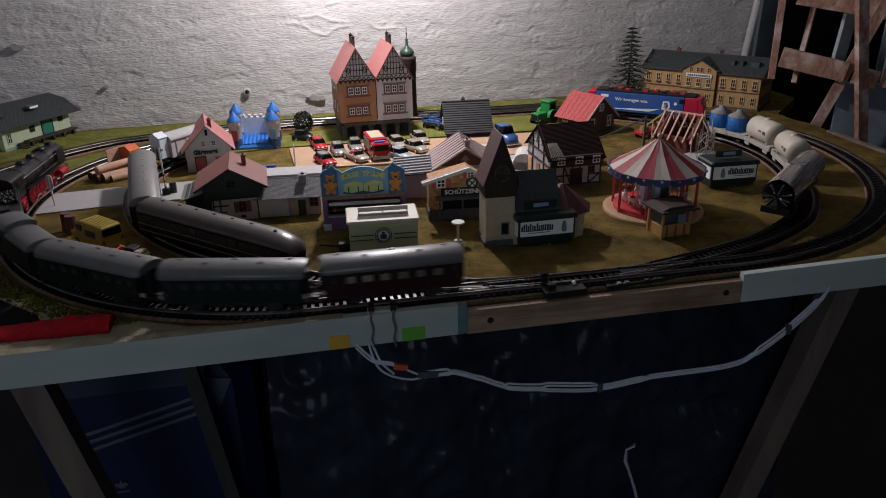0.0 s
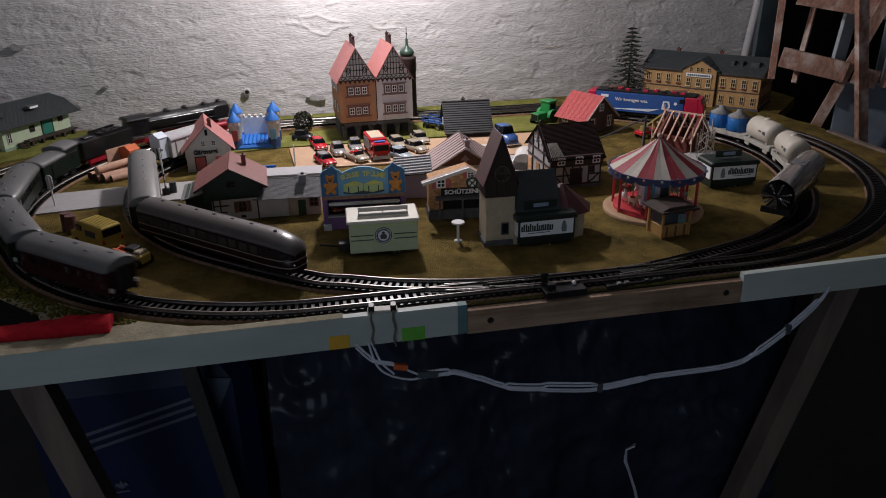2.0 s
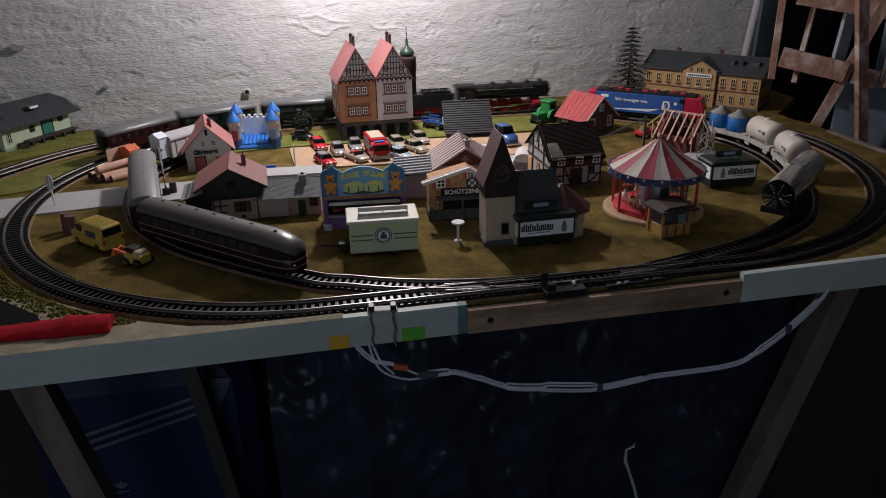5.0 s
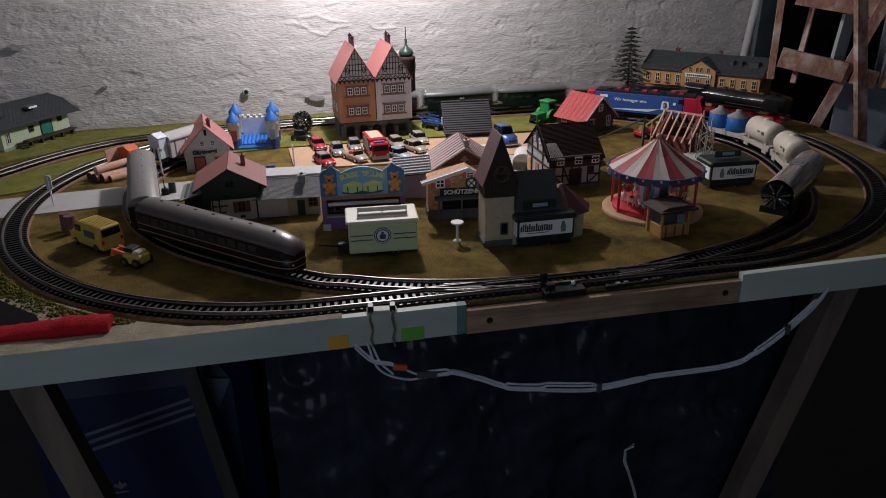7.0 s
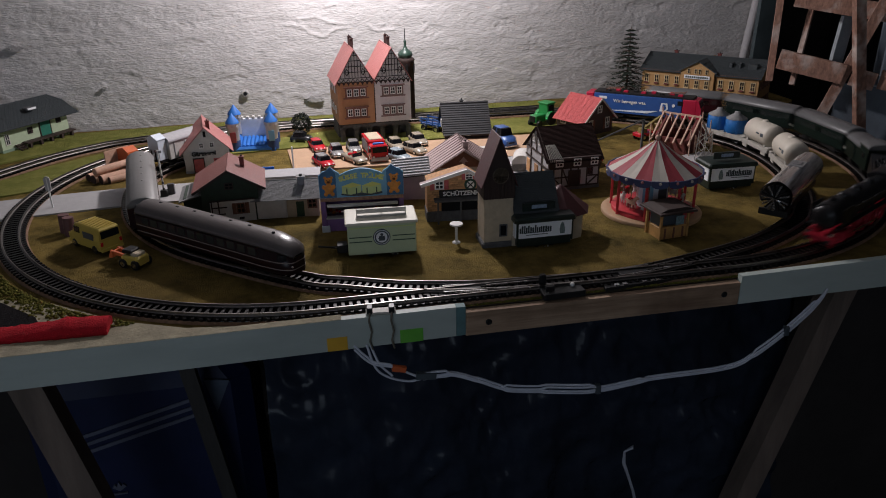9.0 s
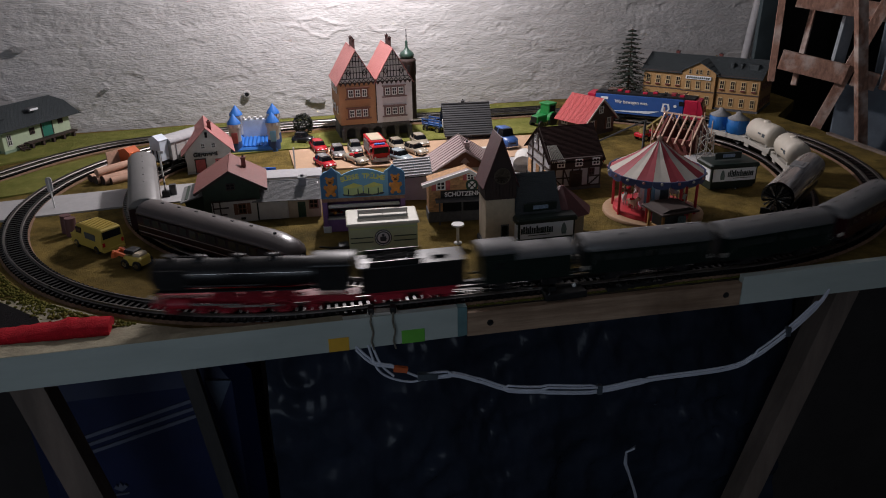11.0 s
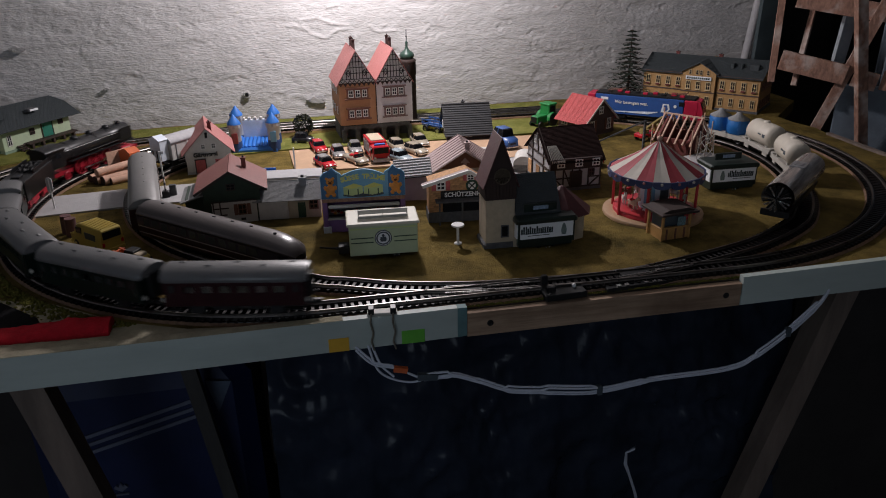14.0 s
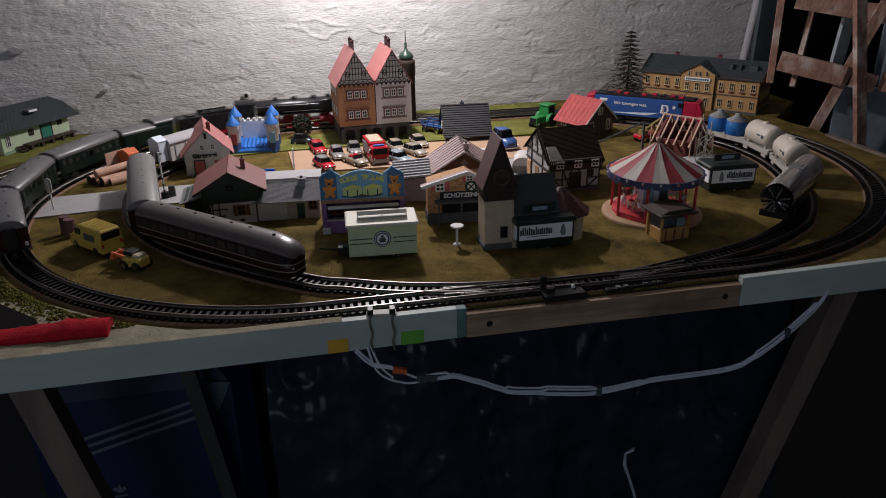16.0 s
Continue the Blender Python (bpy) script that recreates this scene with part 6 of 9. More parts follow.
def church():
    c = thing("village_church", "village church with plastered tower, dark boarded belfry and slate nave roof", "church", at(0.1950, 0.1205, -1))
    w, H1, H2 = 0.0310, 0.054, 0.098
    part("tower", MB().box((0, 0, H1 / 2), (w, w, H1), ch=0.0006), PALEBEIGE, c)
    part("plinth", MB().box((0, 0, 0.003), (w + 0.004, w + 0.004, 0.006), ch=0.0016), STONEGREY, c)
    part("belfry", MB().prism([(-w / 2 - 0.001, H1), (w / 2 + 0.001, H1), (w / 2 + 0.001, 0.072), (0, 0.117), (-w / 2 - 0.001, 0.072)], -w / 2 - 0.001, w / 2 + 0.001), DARKWOOD, c, "dark boarded belfry")
    for i in range(9):
        part("board", MB().box((-w / 2 + w * (i + 0.5) / 9, -w / 2 - 0.0015, 0.066), (0.0030, 0.0008, 0.024)), DARKWOOD, c)
    saddle_roof(c, w + 0.002, w + 0.002, 0.072, 0.0455, mat("dark_wine_roof", (0.075, 0.018, 0.020), 0.6, var=0.2, scale=150, bump=0.2), over=0.002, ends=0.002, rows=22, t=0.0011)
    part("clock_ring", MB().lathe([(0.0086, 0), (0.0086, 0.0008), (0.0078, 0.0008), (0.0078, 0)], 24, pose(0.001, -w / 2 - 0.0019, 0.079, 90)), mat("dull_bronze", (0.10, 0.075, 0.05), 0.5, var=0.2), c)
    for k in range(12):
        a = k * math.pi / 6
        part("clock_mark", MB().box((0, 0, 0.0066), (0.0007, 0.0009, 0.0018)), mat("dull_bronze", (0.10, 0.075, 0.05), 0.5), c, "", pose(0.001, -w / 2 - 0.0022, 0.079, 0, math.degrees(a), 0))
    part("clock_hand", MB().bar((0.001, -w / 2 - 0.0026, 0.079), (0.004, -w / 2 - 0.0026, 0.085), 0.0005, 0.0009).bar((0.001, -w / 2 - 0.0026, 0.079), (-0.004, -w / 2 - 0.0026, 0.082), 0.0005, 0.0009), mat("dull_bronze", (0.10, 0.075, 0.05), 0.5), c)
    window(c, 0.005, 0.0185, 0.0085, 0.0135, -w / 2 - 0.0004, fr=STONEGREY, nx=1, ny=1)
    part("nave", MB().prism([(-0.030, 0), (0.030, 0), (0.030, 0.030), (0, 0.070), (-0.030, 0.030)], 0.014, 0.062, pose(0, 0.012, 0, 0, 0, -90)), PALEBEIGE, c)
    for s in (-1, 1):
        pl = slope_poly(s, 0.060, 0.030, 0.041, 0.006, 0.0010, 30)
        part("nave_roof", MB().prism(pl, 0.0165, 0.066, pose(0, 0.012, 0, 0, 0, -90)), SLATE, c, "blue-grey slate roof")
    part("apse_roof", MB().lathe([(0.034, 0.028), (0.002, 0.054)], 8, pose(0.075, 0.012, 0), smooth=False), mat("dark_wine_roof", (0.085, 0.022, 0.024), 0.6), c)
    part("apse", MB().lathe([(0.028, 0), (0.028, 0.029)], 8, pose(0.075, 0.012, 0), smooth=False), PALEBEIGE, c)


def beer_kiosk(m, mirrored, label):
    k = thing("drinks_kiosk", label, "kiosk", m, group="drinks kiosks")
    W, D, H = 0.062, 0.034, 0.037
    part("body", MB().box((0, 0, 0.012), (W - 0.003, D - 0.003, 0.020), ch=0.0008), KIOSKGREEN, k)
    part("roof", MB().box((0, 0, H - 0.005), (W + 0.005, D + 0.005, 0.0055), ch=0.002), KIOSKGREEN, k)
    for sx in (-1, 1):
        for sy in (-1, 1):
            part("corner_post", MB().box((sx * (W / 2 - 0.0014), sy * (D / 2 - 0.0014), 0.020), (0.0028, 0.0028, 0.028)), KIOSKGREEN, k)
    y = -D / 2 - 0.0004
    part("front_panel", MB().box((0, y, 0.0205), (W - 0.004, 0.0014, 0.0165), ch=0.0003), PANEL, k, "white printed panel")
    part("side_panel", MB().box((-W / 2 - 0.0004, 0, 0.0205), (0.0014, D - 0.004, 0.0165), ch=0.0003), PANEL, k, "white printed panel")
    tx, fx = (-0.009, 0.0185) if not mirrored else (0.010, -0.0165)
    # heavy black-letter brand drawn as plain strokes
    rnd = random.Random(3)
    x = tx - 0.0185
    while x < tx + 0.0165:
        hgt = rnd.choice((0.0058, 0.0064, 0.0082))
        ww = rnd.uniform(0.0014, 0.0021)
        part("brand_stroke", MB().box((x, y - 0.0009, 0.0205 + (hgt - 0.0048) / 2), (ww, 0.0005, hgt), ch=0.0001), LETTER, k)
        x += ww + rnd.uniform(0.0004, 0.0008)
    part("brand_bar", MB().box((tx, y - 0.0009, 0.0182), (0.030, 0.0004, 0.0007)).box((tx, y - 0.0009, 0.0158), (0.024, 0.0004, 0.0006)), LETTER, k)
    part("printed_jug", MB().prism([(fx - 0.0022, 0.0145), (fx + 0.0026, 0.0145), (fx + 0.0030, 0.0200), (fx + 0.0016, 0.0245), (fx + 0.0008, 0.0268), (fx - 0.0010, 0.0268), (fx - 0.0022, 0.0240), (fx - 0.0030, 0.0190)], y - 0.0012, y - 0.0006), mat("grey_green_print", (0.16, 0.21, 0.20), 0.6, var=0.4, scale=900), k)
    sg = part("roof_sign", MB().box((-0.003, -0.003, H + 0.0042), (0.036, 0.0026, 0.0085), ch=0.0005), KIOSKGREEN, k)
    part("sign_print", MB().box((-0.003, -0.0046, H + 0.0044), (0.0165, 0.0006, 0.0040), ch=0.0002), mat("blue_grey_print", (0.25, 0.32, 0.42), 0.5, var=0.3, scale=700), sg)
    part("axle_knob", MB().ball((-0.001, y - 0.002, -0.0005 + 0.0020), 0.0010, 6).ball((0.003, y - 0.002, 0.0020), 0.0010, 6), STEEL, k)
    for sx in (-0.008, 0.008):
        part("tyre", MB().lathe([(0.0042, -0.0014), (0.0045, 0), (0.0042, 0.0014)], 14, pose(sx, -D / 2 + 0.003, 0.0045, 90)), BLACK, k)
    part("floor_skirt", MB().box((0, 0.002, 0.0030), (W - 0.006, D - 0.010, 0.006)), BLACK, k)


def half_timbered():
    h = thing("half_timbered_house", "half-timbered house with very dark roof and row of dormer windows", "house", at(0.3350, 0.302, 2))
    W, D, HE, HR = 0.070, 0.080, 0.043, 0.031
    gable_body(h, D, W, HE, HR, GREYWHITE, turn=90)
    saddle_roof(h, D, W, HE, HR, DARKROOF, over=0.006, ends=0.004, rows=30, turn=90, t=0.0007)
    y = -D / 2 - 0.0005
    part("base", MB().box((0, 0, 0.0025), (W + 0.002, D + 0.002, 0.005)), STONEGREY, h)
    part("upper_floor", MB().box((0, y - 0.0016, 0.0365), (W, 0.004, 0.0140)), DARKWOOD, h)
    for x in (-0.021, 0.003, 0.026):
        window(h, x, 0.0375, 0.0100, 0.0095, y - 0.0038, nx=2, ny=2)
    xs = [-W / 2 + 0.001, -0.027, -0.016, -0.004, 0.006, 0.018, W / 2 - 0.001]
    beams(h, [(x, 0.005, x, 0.030) for x in xs] + [(-W / 2, 0.0295, W / 2, 0.0295), (-W / 2, 0.0055, W / 2, 0.0055), (-W / 2, 0.0175, -0.004, 0.0175), (0.018, 0.0175, W / 2, 0.0175), (-0.027, 0.006, -0.034, 0.028), (-0.016, 0.006, -0.026, 0.016), (-0.006, 0.006, -0.015, 0.028), (0.019, 0.006, 0.032, 0.017)], y - 0.0006, 0.0016)
    door(h, 0.001, 0.005, 0.014, 0.020, y - 0.0004, BLACK)
    window(h, 0.022, 0.0235, 0.008, 0.009, y - 0.0004, fr=TIMBER)
    # striped awning patch on the roof's lower corner
    for i in range(8):
        part("roof_rib", MB().bar((-W / 2 + 0.002 + i * 0.0024, -D / 2 - 0.006, HE - 0.003), (-W / 2 + 0.001 + i * 0.0016, -D / 2 + 0.012, HE + 0.0145), 0.0008, 0.0012), CHASSISGREY, h)
    # west gable
    tl = [(-D / 2, 0.030, D / 2, 0.030), (-D / 2, HE, D / 2, HE), (-0.02, 0.005, -0.02, HE + 0.018), (0.02, 0.005, 0.02, HE + 0.018), (0, HE, 0, HE + HR), (-D / 2, HE, 0, HE + HR), (D / 2, HE, 0, HE + HR)]
    beams(h, tl, -W / 2 - 0.0006, 0.0018, turn=-90)
    for yy in (-0.03, 0.0, 0.03):
        part("brick_infill", MB().box((yy, -W / 2 - 0.0004, 0.016), (0.012, 0.001, 0.018)), BRICKORANGE, h, "", pose(0, 0, 0, 0, 0, -90))
    for yy in (-0.01, 0.01):
        window(h, yy, 0.058, 0.008, 0.010, -W / 2 - 0.0006, turn=-90)


def red_roof_house():
    h = thing("farmhouse", "brown farmhouse with bright red roof and white gable trim", "house", at(0.4620, 0.542, 27))
    W, D, HE, HR = 0.067, 0.060, 0.027, 0.030
    gable_body(h, W, D, HE, HR, BROWNWALL)
    saddle_roof(h, W, D, HE, HR, BRIGHTREDROOF, over=0.007, ends=0.004, rows=26, t=0.0012, trim=OFFWHITE)
    y = -D / 2 - 0.0004
    window(h, 0.000, 0.040, 0.010, 0.012, y)
    window(h, 0.020, 0.016, 0.010, 0.018, y, shutters=SHUTTER)
    window(h, -0.020, 0.016, 0.010, 0.018, y, shutters=SHUTTER)
    for yy in (-0.016, 0.014):
        window(h, yy, 0.020, 0.012, 0.012, -W / 2 - 0.0004, fr=OFFWHITE, turn=-90)
    part("downpipe", MB().rod((-W / 2 - 0.001, -D / 2 - 0.001, 0), (-W / 2 - 0.001, -D / 2 - 0.001, HE), 0.0009, 6), OFFWHITE, h)


def station():
    s = thing("railway_station", "long two-storey yellow station with slate roof and central gable", "station building", at(0.756, 0.685, -46))
    L, D, HE, HR = 0.214, 0.095, 0.062, 0.024
    # wings set round a slightly higher middle
    for cx, w in ((-0.067, 0.076), (0.069, 0.074)):
        part("wing", MB().box((cx, 0, HE / 2), (w, D, HE)), YELLOWWALL, s)
    part("middle", MB().prism([(-0.030, 0), (0.030, 0), (0.030, HE + 0.004), (0, HE + 0.020), (-0.030, HE + 0.004)], -D / 2 - 0.006, D / 2), YELLOWWALL, s)
    saddle_roof(s, D, L - 0.002, HE, HR, SLATE, over=0.005, ends=0.004, rows=24, t=0.0010, turn=90)
    for sg in (-1, 1):
        pl = slope_poly(sg, 0.060, HE + 0.004, 0.017, 0.004, 0.0016, 4)
        part("gable_roof", MB().prism(pl, -D / 2 - 0.010, 0.0), SLATE, s)
    for e in (-1, 1):
        part("end_gable", MB().prism([(-D / 2, HE), (D / 2, HE), (0, HE + HR)], -0.001, 0.001, pose(e * (L / 2 - 0.002), 0, 0, 0, 0, 90)), YELLOWWALL, s)
    part("cornice", MB().box((-0.067, -D / 2 - 0.001, HE - 0.001), (0.076, 0.003, 0.002)).box((0.069, -D / 2 - 0.001, HE - 0.001), (0.074, 0.003, 0.002)), SHUTTER, s)
    part("band", MB().box((-0.067, -D / 2 - 0.0006, 0.031), (0.076, 0.0016, 0.0016)).box((0.069, -D / 2 - 0.0006, 0.031), (0.074, 0.0016, 0.0016)).box((0, -D / 2 - 0.0066, 0.031), (0.062, 0.0016, 0.0016)), BROWNWALL, s)
    fr = mat("pale_stone_trim", (0.55, 0.42, 0.24), 0.7, var=0.1)
    for cx, w in ((-0.067, 0.076), (0.069, 0.074)):
        for i in range(4):
            x = cx - w / 2 + w * (i + 0.5) / 4
            window(s, x, 0.046, 0.0085, 0.0150, -D / 2 - 0.0006, fr=fr, sill=True)
            part("flower_box", MB().box((x, -D / 2 - 0.002, 0.0375), (0.008, 0.003, 0.0026), ch=0.0006), DARKBRICK, s)
            window(s, x, 0.016, 0.0080, 0.0150, -D / 2 - 0.0006, fr=fr)
    for i in range(3):
        x = -0.018 + 0.018 * i
        window(s, x, 0.0425, 0.0085, 0.0145, -D / 2 - 0.0066, fr=fr, sill=True)
        window(s, x, 0.016, 0.0085, 0.0160, -D / 2 - 0.0066, fr=fr)
    for x in (-0.016, -0.0035, 0.0035, 0.016):
        window(s, x, 0.0655, 0.0046, 0.0085, -D / 2 - 0.0066, fr=fr, nx=1)
    part("name_board", MB().box((0, -D / 2 - 0.0078, 0.0555), (0.046, 0.002, 0.0062), ch=0.0003), PANEL, s, "white name board with unreadable dark lettering")
    for i in range(11):
        part("name_bar", MB().box((-0.019 + 0.0038 * i, -D / 2 - 0.0090, 0.0555), (0.0026, 0.0005, 0.0032)), LETTER, s)
    for i in range(5):
        window(s, -0.034 + 0.017 * i, 0.046, 0.0075, 0.0140, -L / 2 - 0.0002, fr=SHUTTER, turn=90)
        window(s, -0.034 + 0.017 * i, 0.016, 0.0075, 0.0140, -L / 2 - 0.0002, fr=SHUTTER, turn=90)
    for x in (-0.060, 0.020):
        chimney(s, x, 0.004, HE + HR - 0.004, 0.009, DARKBRICK, 0.006)
    for x, w in ((0.050, 0.006), (0.066, 0.004), (0.088, 0.016)):
        part("dormer", MB().box((x, -0.022, HE + HR * 0.62), (w, 0.014, 0.009), ch=0.001), SLATE, s)
    part("skirt", MB().box((0, 0, 0.002), (L + 0.002, D + 0.004, 0.004)), STONEGREY, s)


def goods_shed():
    h = thing("goods_shed", "pale mint goods shed with dark grey roof and teal door", "house", at(-0.4440, 0.697, 56))
    W, D, HE, HR = 0.126, 0.072, 0.045, 0.020
    gable_body(h, D, W, HE, HR, MINTWALL, turn=90)
    saddle_roof(h, D, W, HE, HR, SLATE, over=0.014, ends=0.014, rows=26, t=0.0010, turn=90)
    y = -D / 2 - 0.0004
    door(h, 0.018, 0.012, 0.019, 0.024, y, DOORGREEN)
    window(h, -0.010, 0.0260, 0.009, 0.010, y, fr=TIMBER, nx=3)
    window(h, 0.045, 0.0310, 0.009, 0.010, y, fr=TIMBER, nx=3)
    part("ramp", MB().box((0.018, y - 0.006, 0.0105), (0.094, 0.013, 0.002)), TIMBER, h)
    for i in range(5):
        part("ramp_post", MB().box((-0.022 + 0.020 * i, y - 0.009, 0.0048), (0.0036, 0.006, 0.0096)), TIMBER, h)
    for i in range(4):
        part("step", MB().box((-0.036, y - 0.003 - 0.0035 * i, 0.0096 - 0.0027 * i), (0.014, 0.0034, 0.0012)), TIMBER, h)
    for sx in (-0.005, 0.005):
        part("step_stringer", MB().bar((-0.036 + sx, y - 0.001, 0.009), (-0.036 + sx, y - 0.016, 0.0008), 0.0009, 0.002), TIMBER, h)
    sk = part("skylight", MB().box((0.004, -0.028, HE + 0.0128), (0.018, 0.012, 0.004), ch=0.0015), STONEGREY, h)
    part("skylight_pane", MB().box((0.004, -0.0342, HE + 0.0125), (0.015, 0.0008, 0.0030)), PANEL, sk)
    part("plinth", MB().box((-0.050, y - 0.0008, 0.003), (0.030, 0.002, 0.006)), mat("green_stone_plinth", (0.20, 0.28, 0.20), 0.8, var=0.2), h)
    g = thing("gate_house", "pale peach station annex beside the goods shed", "house", at(-0.496, 0.640, 56))
    gable_body(g, 0.072, 0.050, 0.055, 0.018, PALEYELLOW, turn=90)
    saddle_roof(g, 0.072, 0.050, 0.055, 0.018, SLATE, over=0.006, ends=0.004, turn=90)
    for x in (-0.012, 0.014):
        window(g, x, 0.019, 0.008, 0.016, -0.0364, fr=OFFWHITE)
        window(g, x, 0.043, 0.008, 0.013, -0.0364, fr=OFFWHITE)
    part("plinth", MB().box((0, -0.0366, 0.003), (0.052, 0.002, 0.006)), mat("green_stone_plinth", (0.20, 0.28, 0.20), 0.8), g)
    window(h, -0.052, 0.0210, 0.008, 0.017, y, fr=OFFWHITE)


double_house()
nursery_house()
chalet()
low_station()
bouncy_castle()
sweet_stall()
trailer()
shooting_lodge()
mauve_house()
black_roof_house()
church()
beer_kiosk(at(0.2415, 0.1100, 1), False, "dark green drinks kiosk trailer with white lettered panel, beside the church")
beer_kiosk(at(0.531, 0.232, -1), True, "dark green drinks kiosk trailer with white lettered panel, behind the carousel")
half_timbered()
red_roof_house()
station()
goods_shed()


# ------------------------------------------------------------ standing rolling stock
def spot(line, x, y):
    """The place on a line nearest to x, y, with its heading."""
    i = min(range(1, len(line) - 1), key=lambda k: math.dist(line[k], (x, y)))
    a, b = line[i - 1], line[i + 1]
    return pose(line[i][0], line[i][1], 0, 0, 0, math.degrees(math.atan2(b[1] - a[1], b[0] - a[0])))


def car_profile(x, w, z0, zs, z1, n=7):
    """A railcar's rounded cross-section at x: skirt, side, roof curve."""
    pts = [(x, -w * 0.44, z0), (x, -w / 2, z0 + 0.004), (x, -w / 2, zs)]
    for i in range(1, n):
        a = math.pi * i / n
        pts.append((x, -w / 2 * math.cos(a), zs + (z1 - zs) * math.sin(a)))
    return pts + [(x, w / 2, zs), (x, w / 2, z0 + 0.004), (x, w * 0.44, z0)]


def railcar(name, label, nose, tail, streamlined):
    dx, dy = nose[0] - tail[0], nose[1] - tail[1]
    L = math.hypot(dx, dy)
    c = thing(name, label, "railcar", pose((nose[0] + tail[0]) / 2, (nose[1] + tail[1]) / 2, 0, 0, 0, math.degrees(math.atan2(dy, dx))))
    w, h = L / 2, 0.0290
    W = 0.0335
    body, roof = [], []
    ends = [(-w, 1.0, 1.0), (-w + 0.002, 1, 1)] + ([(w - 0.040, 1, 1), (w - 0.026, 0.975, 0.985), (w - 0.014, 0.90, 0.94), (w - 0.006, 0.76, 0.86), (w - 0.0015, 0.56, 0.76), (w, 0.40, 0.68)] if streamlined else [(w - 0.002, 1, 1), (w, 0.98, 0.98)])
    for x, kw, kh in ends:
        ww = W * kw
        body.append([(x, -ww * 0.46, 0.006), (x, -ww / 2, 0.010), (x, -ww / 2, 0.006 + (h - 0.006) * kh), (x, ww / 2, 0.006 + (h - 0.006) * kh), (x, ww / 2, 0.010), (x, ww * 0.46, 0.006)])
        zs = 0.006 + (h - 0.0062) * kh
        top = zs + 0.0120 * (kh ** 3 if kh < 1 else 1)
        roof.append(car_profile(x, ww + 0.0006, zs - 0.0005, zs + 0.001, top)[1:-1])
    part("body", MB().loft(body), RAILCARRED, c, "wine-red body")
    part("roof", MB().loft(roof), BROWNROOF if streamlined else SILVERGREY, c, "dark brown-grey arched roof" if streamlined else "silver-grey arched roof")
    for z in (0.0115, 0.0185):
        for sy in (-1, 1):
            x1 = w - (0.030 if streamlined else 0.002)
            part("cream_line", MB().bar((-w + 0.001, sy * (W / 2 + 0.0001), z), (x1, sy * (W / 2 + 0.0001), z), 0.0006, 0.0008), CREAM, c)
        if streamlined:
            ring = []
            for x, kw, kh in ends[2:]:
                ring.append((x, -W * kw / 2 - 0.0002, z))
            ring += [(x, -y, zz) for x, y, zz in reversed(ring)]
            mb = MB()
            for a, b in zip(ring, ring[1:]):
                mb.bar(a, b, 0.0006, 0.0008)
            part("nose_line", mb, CREAM, c)
    n = 12
    for i in range(n):
        x = -w + 0.016 + (L - (0.060 if streamlined else 0.030)) * i / (n - 1)
        for sy in (-1, 1):
            part("window", MB().box((x, sy * (W / 2 + 0.0001), 0.0245), (L / n * 0.55, 0.0006, 0.0075), ch=0.0002), DARKPANE, c)
    if streamlined:
        for sy in (-1, 1):
            part("cab_window", MB().box((0, 0, 0), (0.0085, 0.0008, 0.0065), ch=0.0002), WINDOWDARK, c, "", pose(w - 0.0085, sy * 0.0142, 0.0235, 0, 0, -sy * 32))
            part("head_lamp", MB().ball((w - 0.0015, sy * 0.0082, 0.0145), 0.0014, 8), STEEL, c)
        part("front_window", MB().box((w - 0.0010, 0, 0.0215), (0.0008, 0.010, 0.0060), ch=0.0002), WINDOWDARK, c)
        part("top_lamp", MB().lathe([(0.0017, 0), (0.0017, 0.0028), (0.0010, 0.0034)], 10, Matrix.Translation((w - 0.030, 0, h + 0.0090))), BLACK, c)
        part("end_bellows", MB().box((-w - 0.002, 0, 0.024), (0.006, 0.026, 0.026), ch=0.002), BLACK, c)
    k = 6 if streamlined else 5
    for i in range(k):
        part("roof_vent", MB().box((-w + 0.022 + (L - 0.085) * i / (k - 1), 0.002, h + 0.0113), (0.0042, 0.0022, 0.0018), ch=0.0005), BLACK if streamlined else SILVERGREY, c)
    for e in (-1, 1):
        part("bogie", MB().box((e * (w - 0.045), 0, 0.0055), (0.036, 0.024, 0.005), ch=0.001), BLACK, c)
        for d in (-0.010, 0.010):
            for sy in (-1, 1):
                wheel(c, e * (w - 0.045) + d, sy * 0.0088, 0.0052, BLACK)
    return c


railcar("diesel_railcar", "streamlined wine-red railcar with dark brown-grey roof and cream lines", (-0.0115, 0.0580), (-0.1680, 0.2060), True)
railcar("railcar_trailer", "trailing railcar with smooth silver-grey roof on the siding", (-0.1740, 0.2150), (-0.2090, 0.4100), False)


